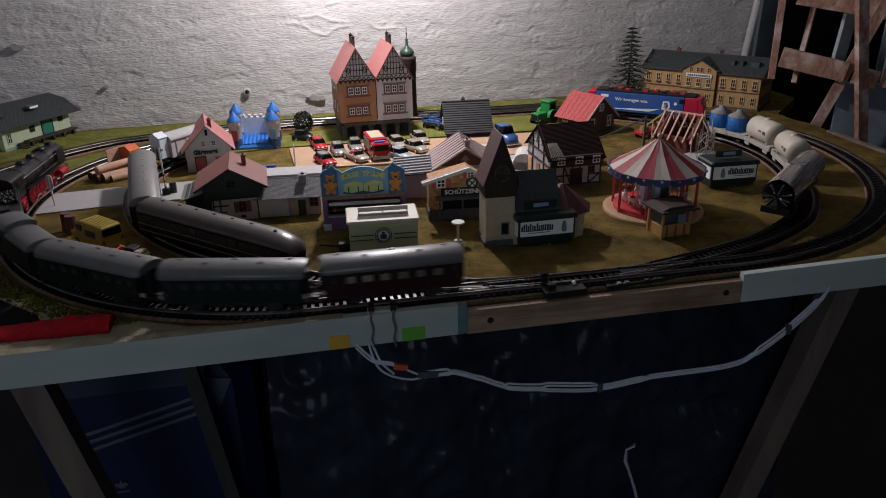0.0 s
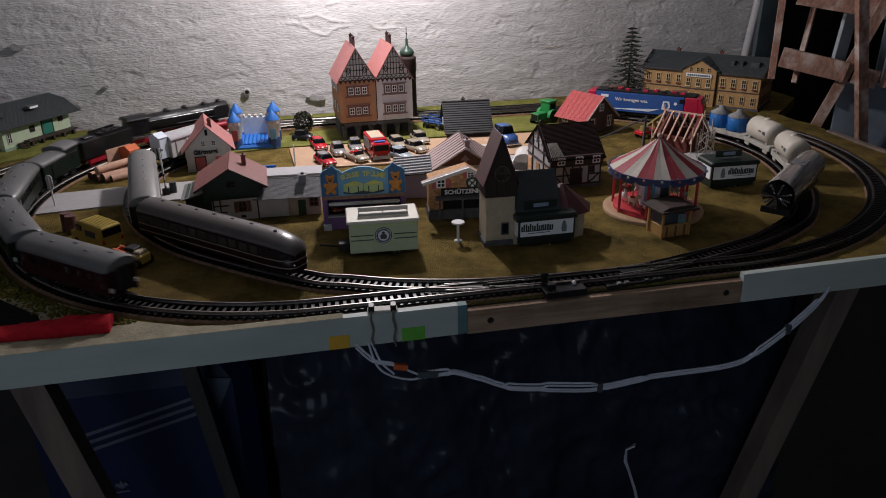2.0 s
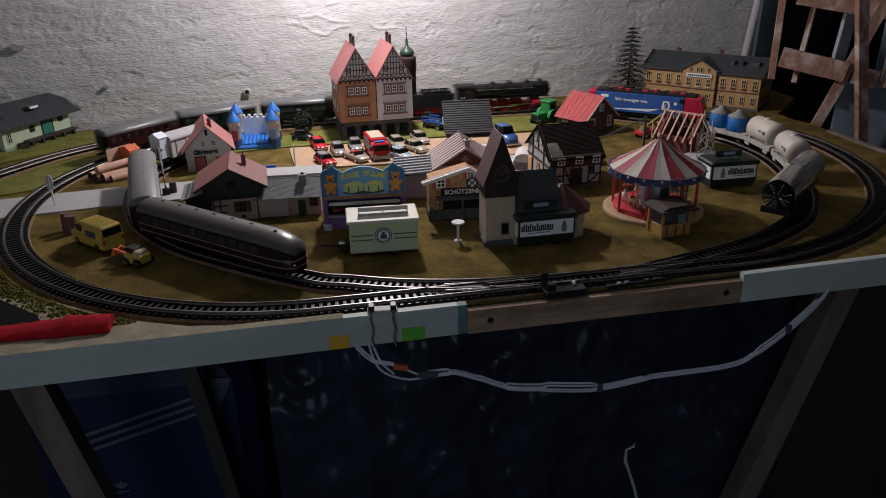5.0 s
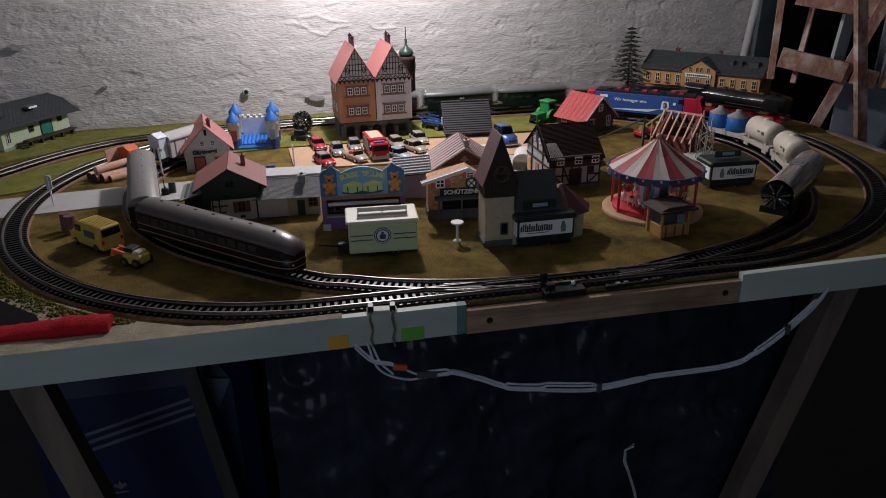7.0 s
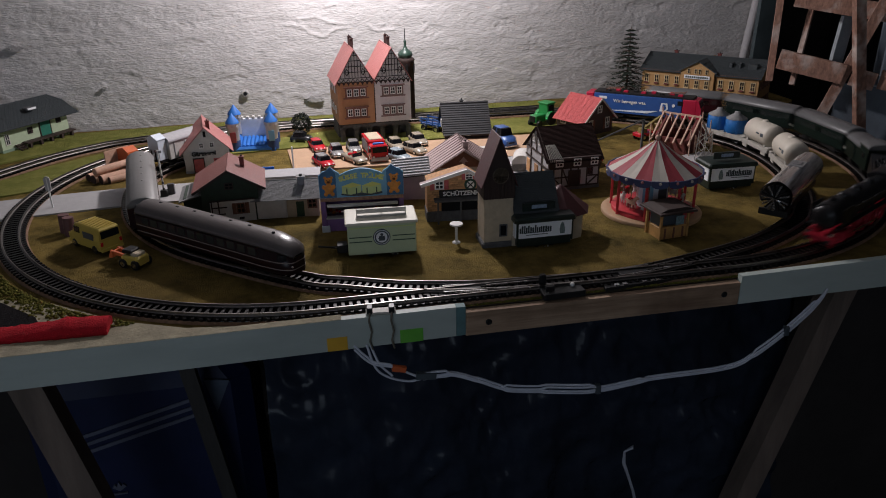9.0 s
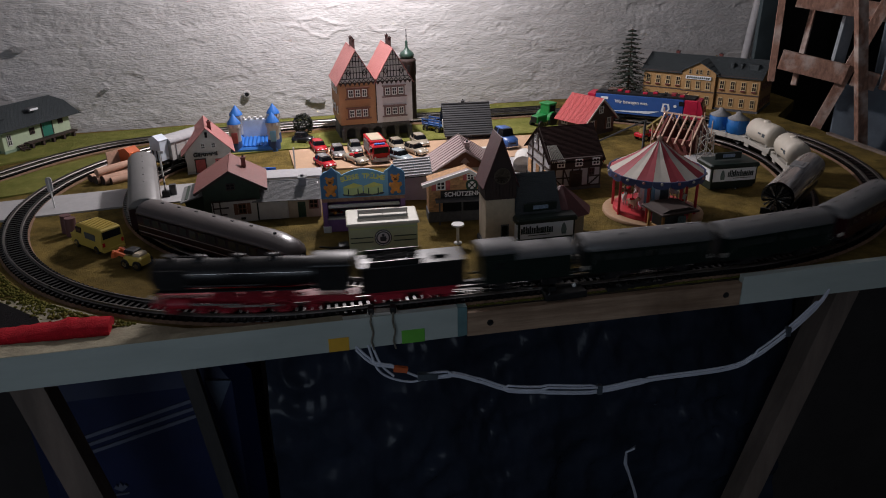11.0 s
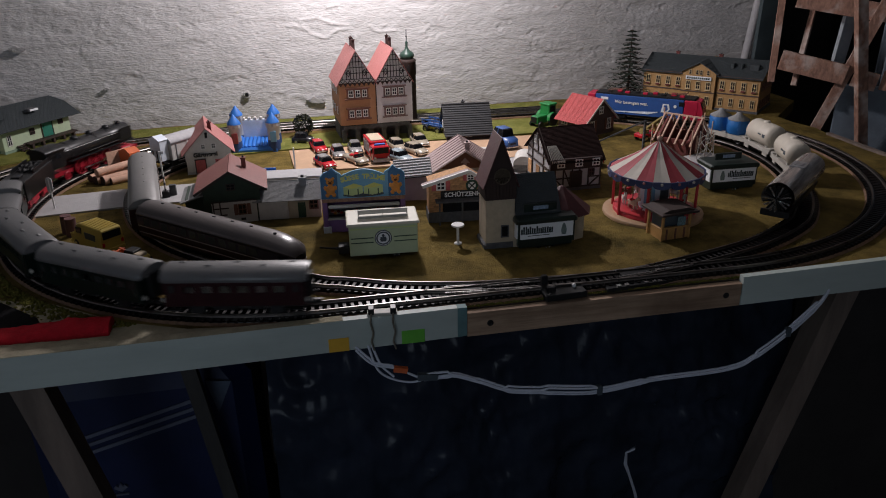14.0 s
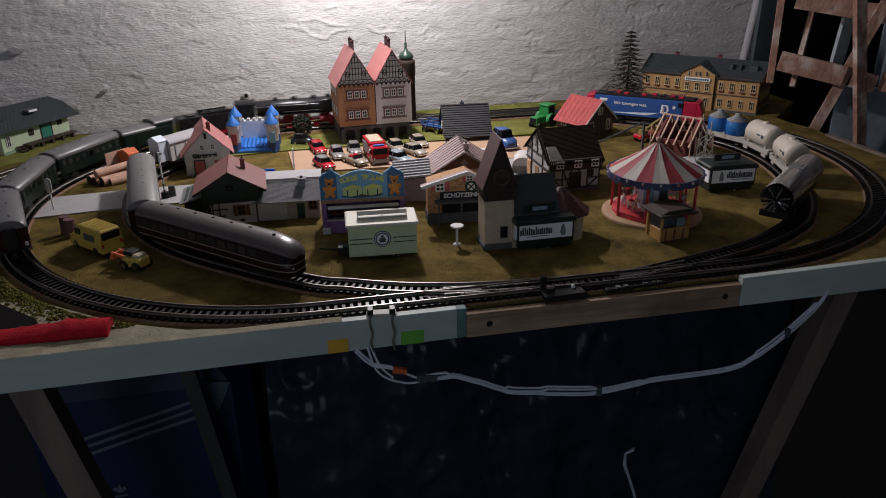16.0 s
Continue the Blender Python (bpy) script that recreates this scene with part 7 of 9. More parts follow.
def goods_van():
    c = thing("goods_van", "white covered goods van with brakeman's cabin", "railway wagon", spot(SIDING_W, -0.176, 0.495) @ pose(0.010, 0, 0))
    L, w = 0.086, 0.030
    part("body", MB().box((0.006, 0, 0.022), (L - 0.012, w, 0.024), ch=0.0006), OFFWHITE, c)
    part("roof", MB().loft([roof_section(-L / 2 + 0.012, w, 0.0330, 0.0425, lip=0.001), roof_section(L / 2, w, 0.0330, 0.0425, lip=0.001)]), GREYWHITE, c, "pale grey arched roof")
    cb = part("brake_cabin", MB().box((-L / 2 + 0.004, 0, 0.0265), (0.014, 0.021, 0.030), ch=0.0006).prism([(-0.0115, 0.0405), (0.0115, 0.0405), (0, 0.0465)], -0.008, 0.008, pose(-L / 2 + 0.004, 0, 0, 0, 0, 90)), PALEBLUE, c, "blue-grey brakeman's cabin")
    part("ladder", MB().bar((-L / 2 - 0.004, 0.004, 0.010), (-L / 2 - 0.004, 0.004, 0.026), 0.001, 0.001).bar((-L / 2 - 0.004, -0.004, 0.010), (-L / 2 - 0.004, -0.004, 0.026), 0.001, 0.001), BLACK, cb)
    part("underframe", MB().box((0, 0, 0.0085), (L, 0.022, 0.003)), BLACK, c)
    for e in (-1, 1):
        for sy in (-1, 1):
            wheel(c, e * 0.026, sy * 0.0088, 0.0052, BLACK)
            part("axle_guard", MB().box((e * 0.026, sy * 0.012, 0.0060), (0.012, 0.0014, 0.006)), BLACK, c)
    for sy in (-1, 1):
        part("sliding_door", MB().box((0.008, sy * (w / 2 + 0.0006), 0.0215), (0.024, 0.0012, 0.020), ch=0.0003), WHITE, c)
        for i in range(4):
            part("door_batten", MB().box((-0.022 + i * 0.019, sy * (w / 2 + 0.0004), 0.0215), (0.0010, 0.0010, 0.022)), GREYWHITE, c)


def log_truck():
    c = thing("log_wagon", "small timber wagon with beige side panel and orange-red load", "wagon", at(-0.251, 0.490, 48))
    part("bed", MB().box((0, 0, 0.010), (0.052, 0.024, 0.003), ch=0.0006), BLACK, c)
    part("side_panel", MB().box((0.002, 0.010, 0.021), (0.040, 0.0016, 0.020)), LOG, c)
    part("load", MB().prism([(-0.014, 0.012), (0.012, 0.012), (0.010, 0.030), (-0.004, 0.034), (-0.014, 0.028)], -0.010, 0.008, pose(0.010, 0, 0, 0, 0, 90)), CARORANGE, c, "orange-red load")
    for i in range(3):
        wheel(c, -0.018 + i * 0.018, -0.010, 0.005, BLACK)
        wheel(c, -0.018 + i * 0.018, 0.010, 0.005, BLACK)
    rnd = random.Random(8)
    for i, (x, y, z, r, a, l) in enumerate(((-0.262, 0.456, 0.006, 0.0062, 48, 0.050), (-0.251, 0.448, 0.006, 0.0066, 40, 0.045), (-0.274, 0.466, 0.006, 0.0055, 55, 0.045), (-0.257, 0.456, 0.0165, 0.0052, 46, 0.052), (-0.241, 0.443, 0.005, 0.005, 35, 0.040))):
        lg = thing("log", "pale sawn log lying beside the siding", "log", pose(x, y, ZT + z, 0, 0, a), group="log pile")
        part("trunk", MB().rod((-l / 2, 0, 0), (l / 2, 0, 0), r, 12), LOG, lg)
        part("cut_end", MB().lathe([(r * 0.96, 0), (r * 0.9, 0.0006)], 12, pose(-l / 2, 0, 0, 0, -90)), LOGEND if i != 3 else LOG, lg)


def tank_wagon(m, label):
    c = thing("tank_wagon", label, "railway wagon", m, group="tank wagons")
    L, r = 0.060, 0.0160
    part("tank", MB().lathe([(0.0005, -L / 2 - 0.001), (r * 0.55, -L / 2), (r * 0.86, -L / 2 + 0.0025), (r, -L / 2 + 0.006), (r, L / 2 - 0.006), (r * 0.86, L / 2 - 0.0025), (r * 0.55, L / 2), (0.0005, L / 2 + 0.001)], 22, pose(0, 0, 0.0295, 0, 90)), TANKCREAM, c, "cream-white tank")
    part("dome", MB().lathe([(0.0045, 0.043), (0.0045, 0.0465), (0.0030, 0.0475)], 12), TANKCREAM, c)
    part("chassis", MB().box((0, 0, 0.0115), (L + 0.012, 0.022, 0.004)).box((0, 0.013, 0.0120), (L + 0.010, 0.002, 0.006)).box((0, -0.013, 0.0120), (L + 0.010, 0.002, 0.006)), CHASSISGREY, c, "grey-white chassis")
    for e in (-1, 1):
        part("saddle", MB().box((e * 0.022, 0, 0.0165), (0.004, 0.022, 0.008)), CHASSISGREY, c)
        part("end_platform", MB().box((e * (L / 2 + 0.003), 0, 0.0150), (0.008, 0.028, 0.003), ch=0.0006), CHASSISGREY, c)
        for sy in (-1, 1):
            wheel(c, e * 0.024, sy * 0.0088, 0.0052, BLACK)
            part("axle_guard", MB().box((e * 0.024, sy * 0.0122, 0.0070), (0.011, 0.0014, 0.006)), CHASSISGREY, c)
    for sy in (-1, 1):
        part("marking", MB().box((-0.020, sy * 0.01605, 0.0310), (0.006, 0.0006, 0.0045)), EMBLEM, c)
        part("marking", MB().box((-0.010, sy * 0.01605, 0.0320), (0.007, 0.0006, 0.0020)), EMBLEM, c)


def silo_wagon():
    c = thing("silo_wagon", "flat wagon carrying two blue silos with grey cone lids", "railway wagon", spot(SIDING_E, 0.638, 0.412))
    part("deck", MB().box((0, 0, 0.0120), (0.088, 0.026, 0.004), ch=0.0006).box((0, 0.0125, 0.0105), (0.088, 0.0016, 0.007)).box((0, -0.0125, 0.0105), (0.088, 0.0016, 0.007)), CHASSISGREY, c, "grey-white deck")
    for x in (-0.0165, 0.0165):
        s = part("silo", MB().lathe([(0.0135, 0.014), (0.0150, 0.016), (0.0150, 0.034), (0.0142, 0.035)], 20, Matrix.Translation((x, 0, 0))), SILOBLUE, c, "blue silo")
        part("lid", MB().lathe([(0.0152, 0.0345), (0.0155, 0.0358), (0.0045, 0.0420), (0.0040, 0.0450), (0.0012, 0.0455)], 20, Matrix.Translation((x, 0, 0))), GREYTILE, s, "grey cone lid")
        for k in range(4):
            part("silo_rib", MB().box((0.0152, 0, 0.0245), (0.0012, 0.003, 0.021)), SILOBLUE, s, "", pose(x, 0, 0, 0, 0, 45 + k * 90))
    for e in (-1, 1):
        for y in (-0.011, 0.011):
            part("stake", MB().box((e * 0.042, y, 0.021), (0.0016, 0.0016, 0.018)), CHASSISGREY, c)
        for sy in (-1, 1):
            wheel(c, e * 0.028, sy * 0.0088, 0.0050, BLACK)


def clear_wagon():
    """A round-bodied loco-like wagon under a clear shell at the siding's end."""
    c = thing("shiny_tank_locomotive", "dark tank engine wrapped in clear reflective plastic", "locomotive", pose(0.5545, 0.1320, 0, 0, 0, 41))
    L = 0.140
    part("frame", MB().box((0, 0, 0.0100), (L, 0.024, 0.006), ch=0.001), BLACK, c)
    part("boiler", MB().lathe([(0.0105, -L / 2 + 0.004), (0.0118, -L / 2 + 0.006), (0.0118, L / 2 - 0.006), (0.0105, L / 2 - 0.004)], 18, pose(0, 0, 0.0270, 0, 90)), SATINBLACK, c)
    n = 10
    outer = []
    for x in (-L / 2, -L / 4, 0.0, L / 4, L / 2):
        outer.append([(x, 0.0172 * math.cos(a), 0.0285 + 0.0168 * math.sin(a) * (1 + 0.03 * math.sin(a * 5 + x * 90))) for a in np.linspace(-0.5, math.pi + 0.5, n * 2)])
    sh = MB()
    k = n * 2
    sh.add([p for s in outer for p in s], [(r * k + i, r * k + i + 1, (r + 1) * k + i + 1, (r + 1) * k + i) for r in range(4) for i in range(k - 1)], True)
    # pale and dark streaks in the colour imitate reflections along the wrap
    part("clear_shell", sh, mat("streak_reflection_film", (0.10, 0.085, 0.08), 0.10, 0.45, col2=(0.80, 0.74, 0.70), scale=120, bump=0.7, bscale=120, stretch=(0.10, 1, 1)), c, "grey-brown plastic wrap with reflection streaks in its colour")
    part("label_plate", MB().box((0.010, 0, 0.0456), (0.024, 0.017, 0.0016), ch=0.0005).box((0.010, 0, 0.0466), (0.012, 0.009, 0.0010), ch=0.0003), mat("grey_label_plate", (0.20, 0.20, 0.205), 0.3, var=0.4, scale=300), c, "grey plate on top of the wrap")
    # foil folds in steel and black shape the star of reflections
    for a in range(0, 360, 18):
        part("foil_fold", MB().prism([(0.001, -0.0007), (0.0145, -0.0011), (0.0150, 0.0011), (0.001, 0.0007)], 0, 0.0016 + 0.0012 * (a % 36 == 0)), STEEL if a % 54 == 0 or a in (198, 288) else SATINBLACK, c, "", pose(-L / 2 - 0.0015, 0, 0.0275, a, 0, 0) @ pose(0, 0, 0, 0, 0, 90))
    for x in (-0.036, 0.0, 0.036):
        for sy in (-1, 1):
            wheel(c, x, sy * 0.0088, 0.0062, BLACK)
    part("buffer_beam", MB().box((-L / 2 - 0.001, 0, 0.0105), (0.003, 0.030, 0.007)), BLACK, c)


def blue_locomotive():
    c = thing("electric_locomotive", "blue and red electric locomotive with white lettering", "locomotive", pose(0.5740, 0.5610, 0, 0, 0, -39))
    L, w = 0.192, 0.0325
    for x0, x1, mt, nm in ((-L / 2 + 0.014, L / 2 - 0.030, LOCOBLUE, "body"), (L / 2 - 0.030, L / 2 - 0.008, LOCORED, "cab"), (-L / 2, -L / 2 + 0.014, LOCORED, "cab")):
        part(nm, MB().box(((x0 + x1) / 2, 0, 0.0255), (x1 - x0 - 0.0002, w, 0.031), ch=0.0012), mt, c)
    part("nose", MB().prism([(L / 2 - 0.0085, 0.0105), (L / 2, 0.0105), (L / 2, 0.026), (L / 2 - 0.0055, 0.040), (L / 2 - 0.0085, 0.0405)], -w / 2, w / 2), LOCORED, c)
    part("windscreen", MB().box((0, 0, 0), (0.0008, 0.024, 0.009)), WINDOWDARK, c, "", pose(L / 2 - 0.0022, 0, 0.0335, 0, -21, 0))
    part("roof", MB().box((0, 0, 0.0425), (L - 0.026, w - 0.006, 0.003), ch=0.0012), BLACK, c)
    for k in range(9):
        part("roof_gear", MB().box((-0.06 + 0.015 * k, 0.003 if k % 2 else -0.005, 0.0455), (0.008, 0.006, 0.003), ch=0.0006), LOCORED if k % 3 else BLACK, c)
    for x in (-0.052, 0.052):
        pg = part("pantograph", MB().bar((x - 0.012, -0.008, 0.0470), (x + 0.014, -0.002, 0.0490), 0.001, 0.001).bar((x - 0.012, 0.008, 0.0470), (x + 0.014, 0.002, 0.0490), 0.001, 0.001), SHUTTER, c)
        part("contact_bow", MB().bar((x + 0.014, -0.011, 0.0494), (x + 0.014, 0.011, 0.0494), 0.0014, 0.0008), SHUTTER, pg)
    y = -w / 2 - 0.0003
    words("slogan_lettering", "Wir bewegen was.", 0.0074, WHITELETTER, c, Matrix.Translation((-0.020, y, 0.0300)) @ UPRIGHT, "white lettering", 0.0003, 0.0001)
    part("letter_mark", MB().box((-0.066, y, 0.0345), (0.013, 0.0006, 0.0042), ch=0.0002), PANEL, c)
    part("logo_shape", MB().prism([(0.030, 0.019), (0.040, 0.019), (0.044, 0.024), (0.042, 0.033), (0.032, 0.033)], y - 0.0003, y), PANEL, c)
    part("logo_shape", MB().prism([(0.034, 0.0215), (0.039, 0.0215), (0.041, 0.025), (0.039, 0.031), (0.0345, 0.031)], y - 0.0006, y - 0.0002), LOCOBLUE, c)
    part("round_badge", MB().lathe([(0.0026, 0), (0.0026, 0.0006)], 14, pose(0.052, y, 0.0300, 90)), PANEL, c)
    part("pale_swoosh", MB().prism([(-0.070, 0.0135), (0.010, 0.0135), (0.028, 0.019), (-0.01, 0.0165)], y - 0.0002, y + 0.0001), PALEBLUE, c)
    part("underframe", MB().box((0, 0, 0.0085), (L - 0.016, 0.024, 0.005)), BLACK, c)
    for e in (-1, 1):
        part("bogie", MB().box((e * 0.050, 0, 0.0060), (0.042, 0.027, 0.006), ch=0.001), BLACK, c)
        for d in (-0.013, 0.013):
            for sy in (-1, 1):
                wheel(c, e * 0.050 + d, sy * 0.0088, 0.0060, BLACK)
    part("side_window", MB().box((0.062, y, 0.0345), (0.008, 0.0006, 0.007)), WINDOWDARK, c)


goods_van()
log_truck()
silo_wagon()
tank_wagon(spot(SIDING_E, 0.646, 0.332), "cream-white tank wagon on a grey chassis behind the silo wagon")
tank_wagon(spot(SIDING_E, 0.630, 0.246), "cream-white tank wagon on a grey chassis, coupled last")
clear_wagon()
blue_locomotive()


# ------------------------------------------------------------ road vehicles
def tyres(parent, xs, half, r, dy=0.0):
    for x in xs:
        for sy in (-1, 1):
            t = part("wheel", MB().lathe([(r * 0.85, -0.0016), (r, -0.0008), (r, 0.0008), (r * 0.85, 0.0016)], 14, pose(x, sy * (half - 0.0012), r, 90)), BLACK, parent)
            part("rim", MB().lathe([(r * 0.55, -0.0018), (r * 0.55, 0.0018)], 10, pose(x, sy * (half - 0.0012), r, 90)), STEEL, t)


def motor_car(m, paint, label, L=0.048, W=0.0195, H=0.0155, open_top=False, roof=None):
    c = thing("model_car", label, "model car", m, group="cars on the square")
    a = L / 2

    def ring(x, w, z0, z1):
        return [(x, -w / 2 * 0.94, z0), (x, -w / 2, z0 + (z1 - z0) * 0.45), (x, -w / 2 * 0.88, z1), (x, w / 2 * 0.88, z1), (x, w / 2, z0 + (z1 - z0) * 0.45), (x, w / 2 * 0.94, z0)]
    z0, zb = 0.0025, H * 0.62
    part("body", MB().loft([ring(-a, W * 0.84, z0 + 0.0015, zb * 0.86), ring(-a * 0.9, W * 0.97, z0, zb * 0.97), ring(-a * 0.3, W, z0, zb), ring(a * 0.35, W, z0, zb), ring(a * 0.85, W * 0.95, z0, zb * 0.86), ring(a, W * 0.78, z0 + 0.0015, zb * 0.66)]), paint, c)
    if open_top:
        for x in (-0.1, 0.12):
            for sy in (-1, 1):
                part("seat", MB().box((x * L, sy * W * 0.2, zb + 0.001), (0.006, 0.006, 0.004), ch=0.001), CARRED, c)
        part("windscreen", MB().box((0, 0, 0), (0.0008, W * 0.8, 0.005)), WINDOWDARK, c, "", pose(a * 0.34, 0, zb + 0.0022, 0, -28, 0))
    else:
        part("glasshouse", MB().loft([[(x, -w / 2, zb - 0.0006), (x * 0.86 - 0.0008, -w / 2 * 0.80, H - 0.0006), (x * 0.86 - 0.0008, w / 2 * 0.80, H - 0.0006), (x, w / 2, zb - 0.0006)] for x, w in ((-a * 0.72, W * 0.86), (-a * 0.5, W * 0.9), (a * 0.1, W * 0.9), (a * 0.42, W * 0.84))], smooth=False), WINDOWDARK, c)
        part("roof", MB().loft([[(x, -w / 2, H - 0.0012), (x, -w / 2 * 0.85, H), (x, w / 2 * 0.85, H), (x, w / 2, H - 0.0012)] for x, w in ((-a * 0.56, W * 0.70), (-a * 0.4, W * 0.76), (a * 0.02, W * 0.76), (a * 0.2, W * 0.70))]), roof or paint, c)
        for sy in (-1, 1):
            part("pillar", MB().bar((-a * 0.16, sy * W * 0.445, zb - 0.0004), (-a * 0.14, sy * W * 0.37, H - 0.0008), 0.0010, 0.0014), paint, c)
    part("grille", MB().box((a - 0.0006, 0, zb * 0.52), (0.0014, W * 0.42, 0.0022), ch=0.0002), BLACK, c)
    part("bumper", MB().box((a - 0.0010, 0, z0 + 0.0018), (0.0024, W * 0.86, 0.0016), ch=0.0004), STEEL, c)
    for sy in (-1, 1):
        part("head_lamp", MB().ball((a - 0.0022, sy * W * 0.31, zb * 0.66), 0.0017, 8), PANEL, c)
    tyres(c, (-a * 0.58, a * 0.58), W / 2, 0.0036)
    return c


def fire_engine(m):
    c = thing("fire_engine", "red toy fire engine with white roof panels", "model truck", m)
    part("body", MB().box((-0.008, 0, 0.0160), (0.050, 0.025, 0.024), ch=0.001), CARRED, c)
    part("cab", MB().box((0.026, 0, 0.0145), (0.018, 0.025, 0.021), ch=0.0016), CARRED, c)
    part("windscreen", MB().box((0.0352, 0, 0.0190), (0.0010, 0.021, 0.0085), ch=0.0002), WINDOWDARK, c)
    part("bumper", MB().box((0.0355, 0, 0.0055), (0.004, 0.025, 0.005), ch=0.0006), GREYWHITE, c)
    part("roof_panel", MB().box((-0.008, 0, 0.0285), (0.040, 0.019, 0.0014), ch=0.0004), PALEBEIGE, c)
    for sy in (-1, 1):
        part("shutter", MB().box((-0.008, sy * 0.0127, 0.0165), (0.036, 0.0006, 0.014)), GREYWHITE, c)
        part("side_window", MB().box((0.027, sy * 0.0127, 0.0190), (0.009, 0.0006, 0.007)), WINDOWDARK, c)
        part("head_lamp", MB().ball((0.0372, sy * 0.0095, 0.0095), 0.0014, 8), PANEL, c)
    part("blue_light", MB().box((0.026, 0, 0.0260), (0.005, 0.016, 0.002), ch=0.0006), BLUE, c)
    part("mirror_arm", MB().box((0.034, 0.0145, 0.0195), (0.001, 0.002, 0.005)).box((0.034, -0.0145, 0.0195), (0.001, 0.002, 0.005)), BLACK, c)
    tyres(c, (-0.022, 0.022), 0.0125, 0.0048)


def yellow_van(m):
    c = thing("delivery_van", "yellow toy delivery van with ribbed roof and dark rear window", "model van", m)
    def ring(x, zt, w=0.0262, zb=0.0045):
        return [(x, -w / 2 * 0.97, zb), (x, -w / 2, 0.015), (x, -w / 2 * 0.86, zt - 0.0012), (x, -w / 2 * 0.78, zt), (x, w / 2 * 0.78, zt), (x, w / 2 * 0.86, zt - 0.0012), (x, w / 2, 0.015), (x, w / 2 * 0.97, zb)]
    part("body", MB().loft([ring(-0.030, 0.0275), ring(-0.0285, 0.0292), ring(0.010, 0.0292), ring(0.0165, 0.0270), ring(0.0215, 0.0180, 0.0255), ring(0.0285, 0.0155, 0.0245), ring(0.0300, 0.0120, 0.0235)], smooth=False), YELLOWVAN, c)
    for i in range(7):
        part("roof_rib", MB().box((-0.010, -0.0084 + 0.0028 * i, 0.0294), (0.036, 0.0009, 0.0008)), YELLOWVAN, c)
    part("rear_window", MB().box((-0.0301, 0, 0.0222), (0.0012, 0.0205, 0.0078), ch=0.0002), WINDOWDARK, c)
    part("windscreen", MB().box((0, 0, 0), (0.0010, 0.021, 0.0095)), WINDOWDARK, c, "", pose(0.0192, 0, 0.0228, 0, -29, 0))
    for sy in (-1, 1):
        part("side_window", MB().box((0.0105, sy * 0.0126, 0.0220), (0.0095, 0.0012, 0.0065)), WINDOWDARK, c)
        part("printed_panel", MB().box((-0.010, sy * 0.01285, 0.0185), (0.019, 0.0006, 0.0070)), EMBLEM, c)
        part("tail_lamp", MB().box((-0.0302, sy * 0.0108, 0.0125), (0.0012, 0.0024, 0.0040)), CARRED, c)
        part("head_lamp", MB().box((0.0300, sy * 0.0085, 0.0105), (0.0010, 0.0035, 0.0022)), PANEL, c)
    part("bumper", MB().box((-0.0305, 0, 0.0058), (0.0026, 0.0255, 0.0030), ch=0.0006), YELLOWVAN, c)
    part("bumper", MB().box((0.0305, 0, 0.0058), (0.0026, 0.0245, 0.0030), ch=0.0006), YELLOWVAN, c)
    tyres(c, (-0.018, 0.019), 0.0130, 0.0048)


def loader(m):
    c = thing("wheel_loader", "small yellow loader with orange-red arm beside the van", "model loader", m)
    part("body", MB().box((0, 0, 0.0090), (0.0225, 0.0175, 0.0095), ch=0.0022), YELLOWVAN, c)
    part("hood", MB().box((-0.0045, 0, 0.0145), (0.0095, 0.0125, 0.0045), ch=0.0012), PALEBEIGE, c)
    part("arm", MB().bar((0.006, 0.004, 0.011), (0.026, 0.005, 0.0145), 0.0024, 0.0030).bar((0.006, -0.004, 0.011), (0.026, -0.004, 0.0145), 0.0024, 0.0030), CARORANGE, c, "orange-red arm")
    part("exhaust", MB().box((0.004, 0, 0.0175), (0.012, 0.013, 0.0035), ch=0.001), BLACK, c)
    part("bucket", MB().prism([(0.022, 0.009), (0.027, 0.008), (0.027, 0.010), (0.0245, 0.015), (0.022, 0.015)], -0.0075, 0.0075), CARORANGE, c)
    part("grille_bolt", MB().lathe([(0.0011, 0), (0.0011, 0.0008)], 8, pose(-0.0093, 0.001, 0.0085, 0, -90)), BLACK, c)
    tyres(c, (-0.007, 0.008), 0.0098, 0.0052)


CARS = ((0.0240, 0.5600, -78, CARRED, "red toy saloon car on the sand square", None), (0.0290, 0.4740, -70, CARRED, "red toy coupe with silver glasshouse on the sand square", CARSILVER),
        (0.0510, 0.5230, -85, CARSILVER, "silver toy hatchback on the sand square", None), (0.0780, 0.5400, -88, CARSILVER, "silver toy estate car by the arcade", None),
        (0.1420, 0.5380, -80, CARBEIGE, "beige toy saloon car by the arcade", None), (0.1370, 0.4760, -62, CARGREYBLUE, "grey-blue toy saloon car on the sand square", None),
        (0.1650, 0.5080, -62, CARBEIGE, "beige toy station wagon on the sand square", None), (0.1800, 0.5560, -80, CARBEIGE, "cream toy vintage car by the arcade", None))
for x, y, a, paint, label, rf in CARS:
    motor_car(at(x, y - 0.034, a, ZT + 0.0024), paint, label, roof=rf)
motor_car(at(0.0740, 0.4480, -62, ZT + 0.0024), CARBEIGE, "beige open toy cabriolet with red seats", open_top=True)
motor_car(at(0.3050, 0.4780, -75, ZT + 0.0024), CARBLUE, "blue toy delivery van behind the church", L=0.050, W=0.024, H=0.029)
motor_car(at(0.0020, 0.5820, -20), CARBLACK, "black toy vintage carriage beside the bush", L=0.034, W=0.017, H=0.018)
motor_car(at(0.3980, 0.3560, 20, ZT + 0.0016), CARRED, "red toy car with pale roof behind the half-timbered house", L=0.036, W=0.018, H=0.018, roof=OFFWHITE)
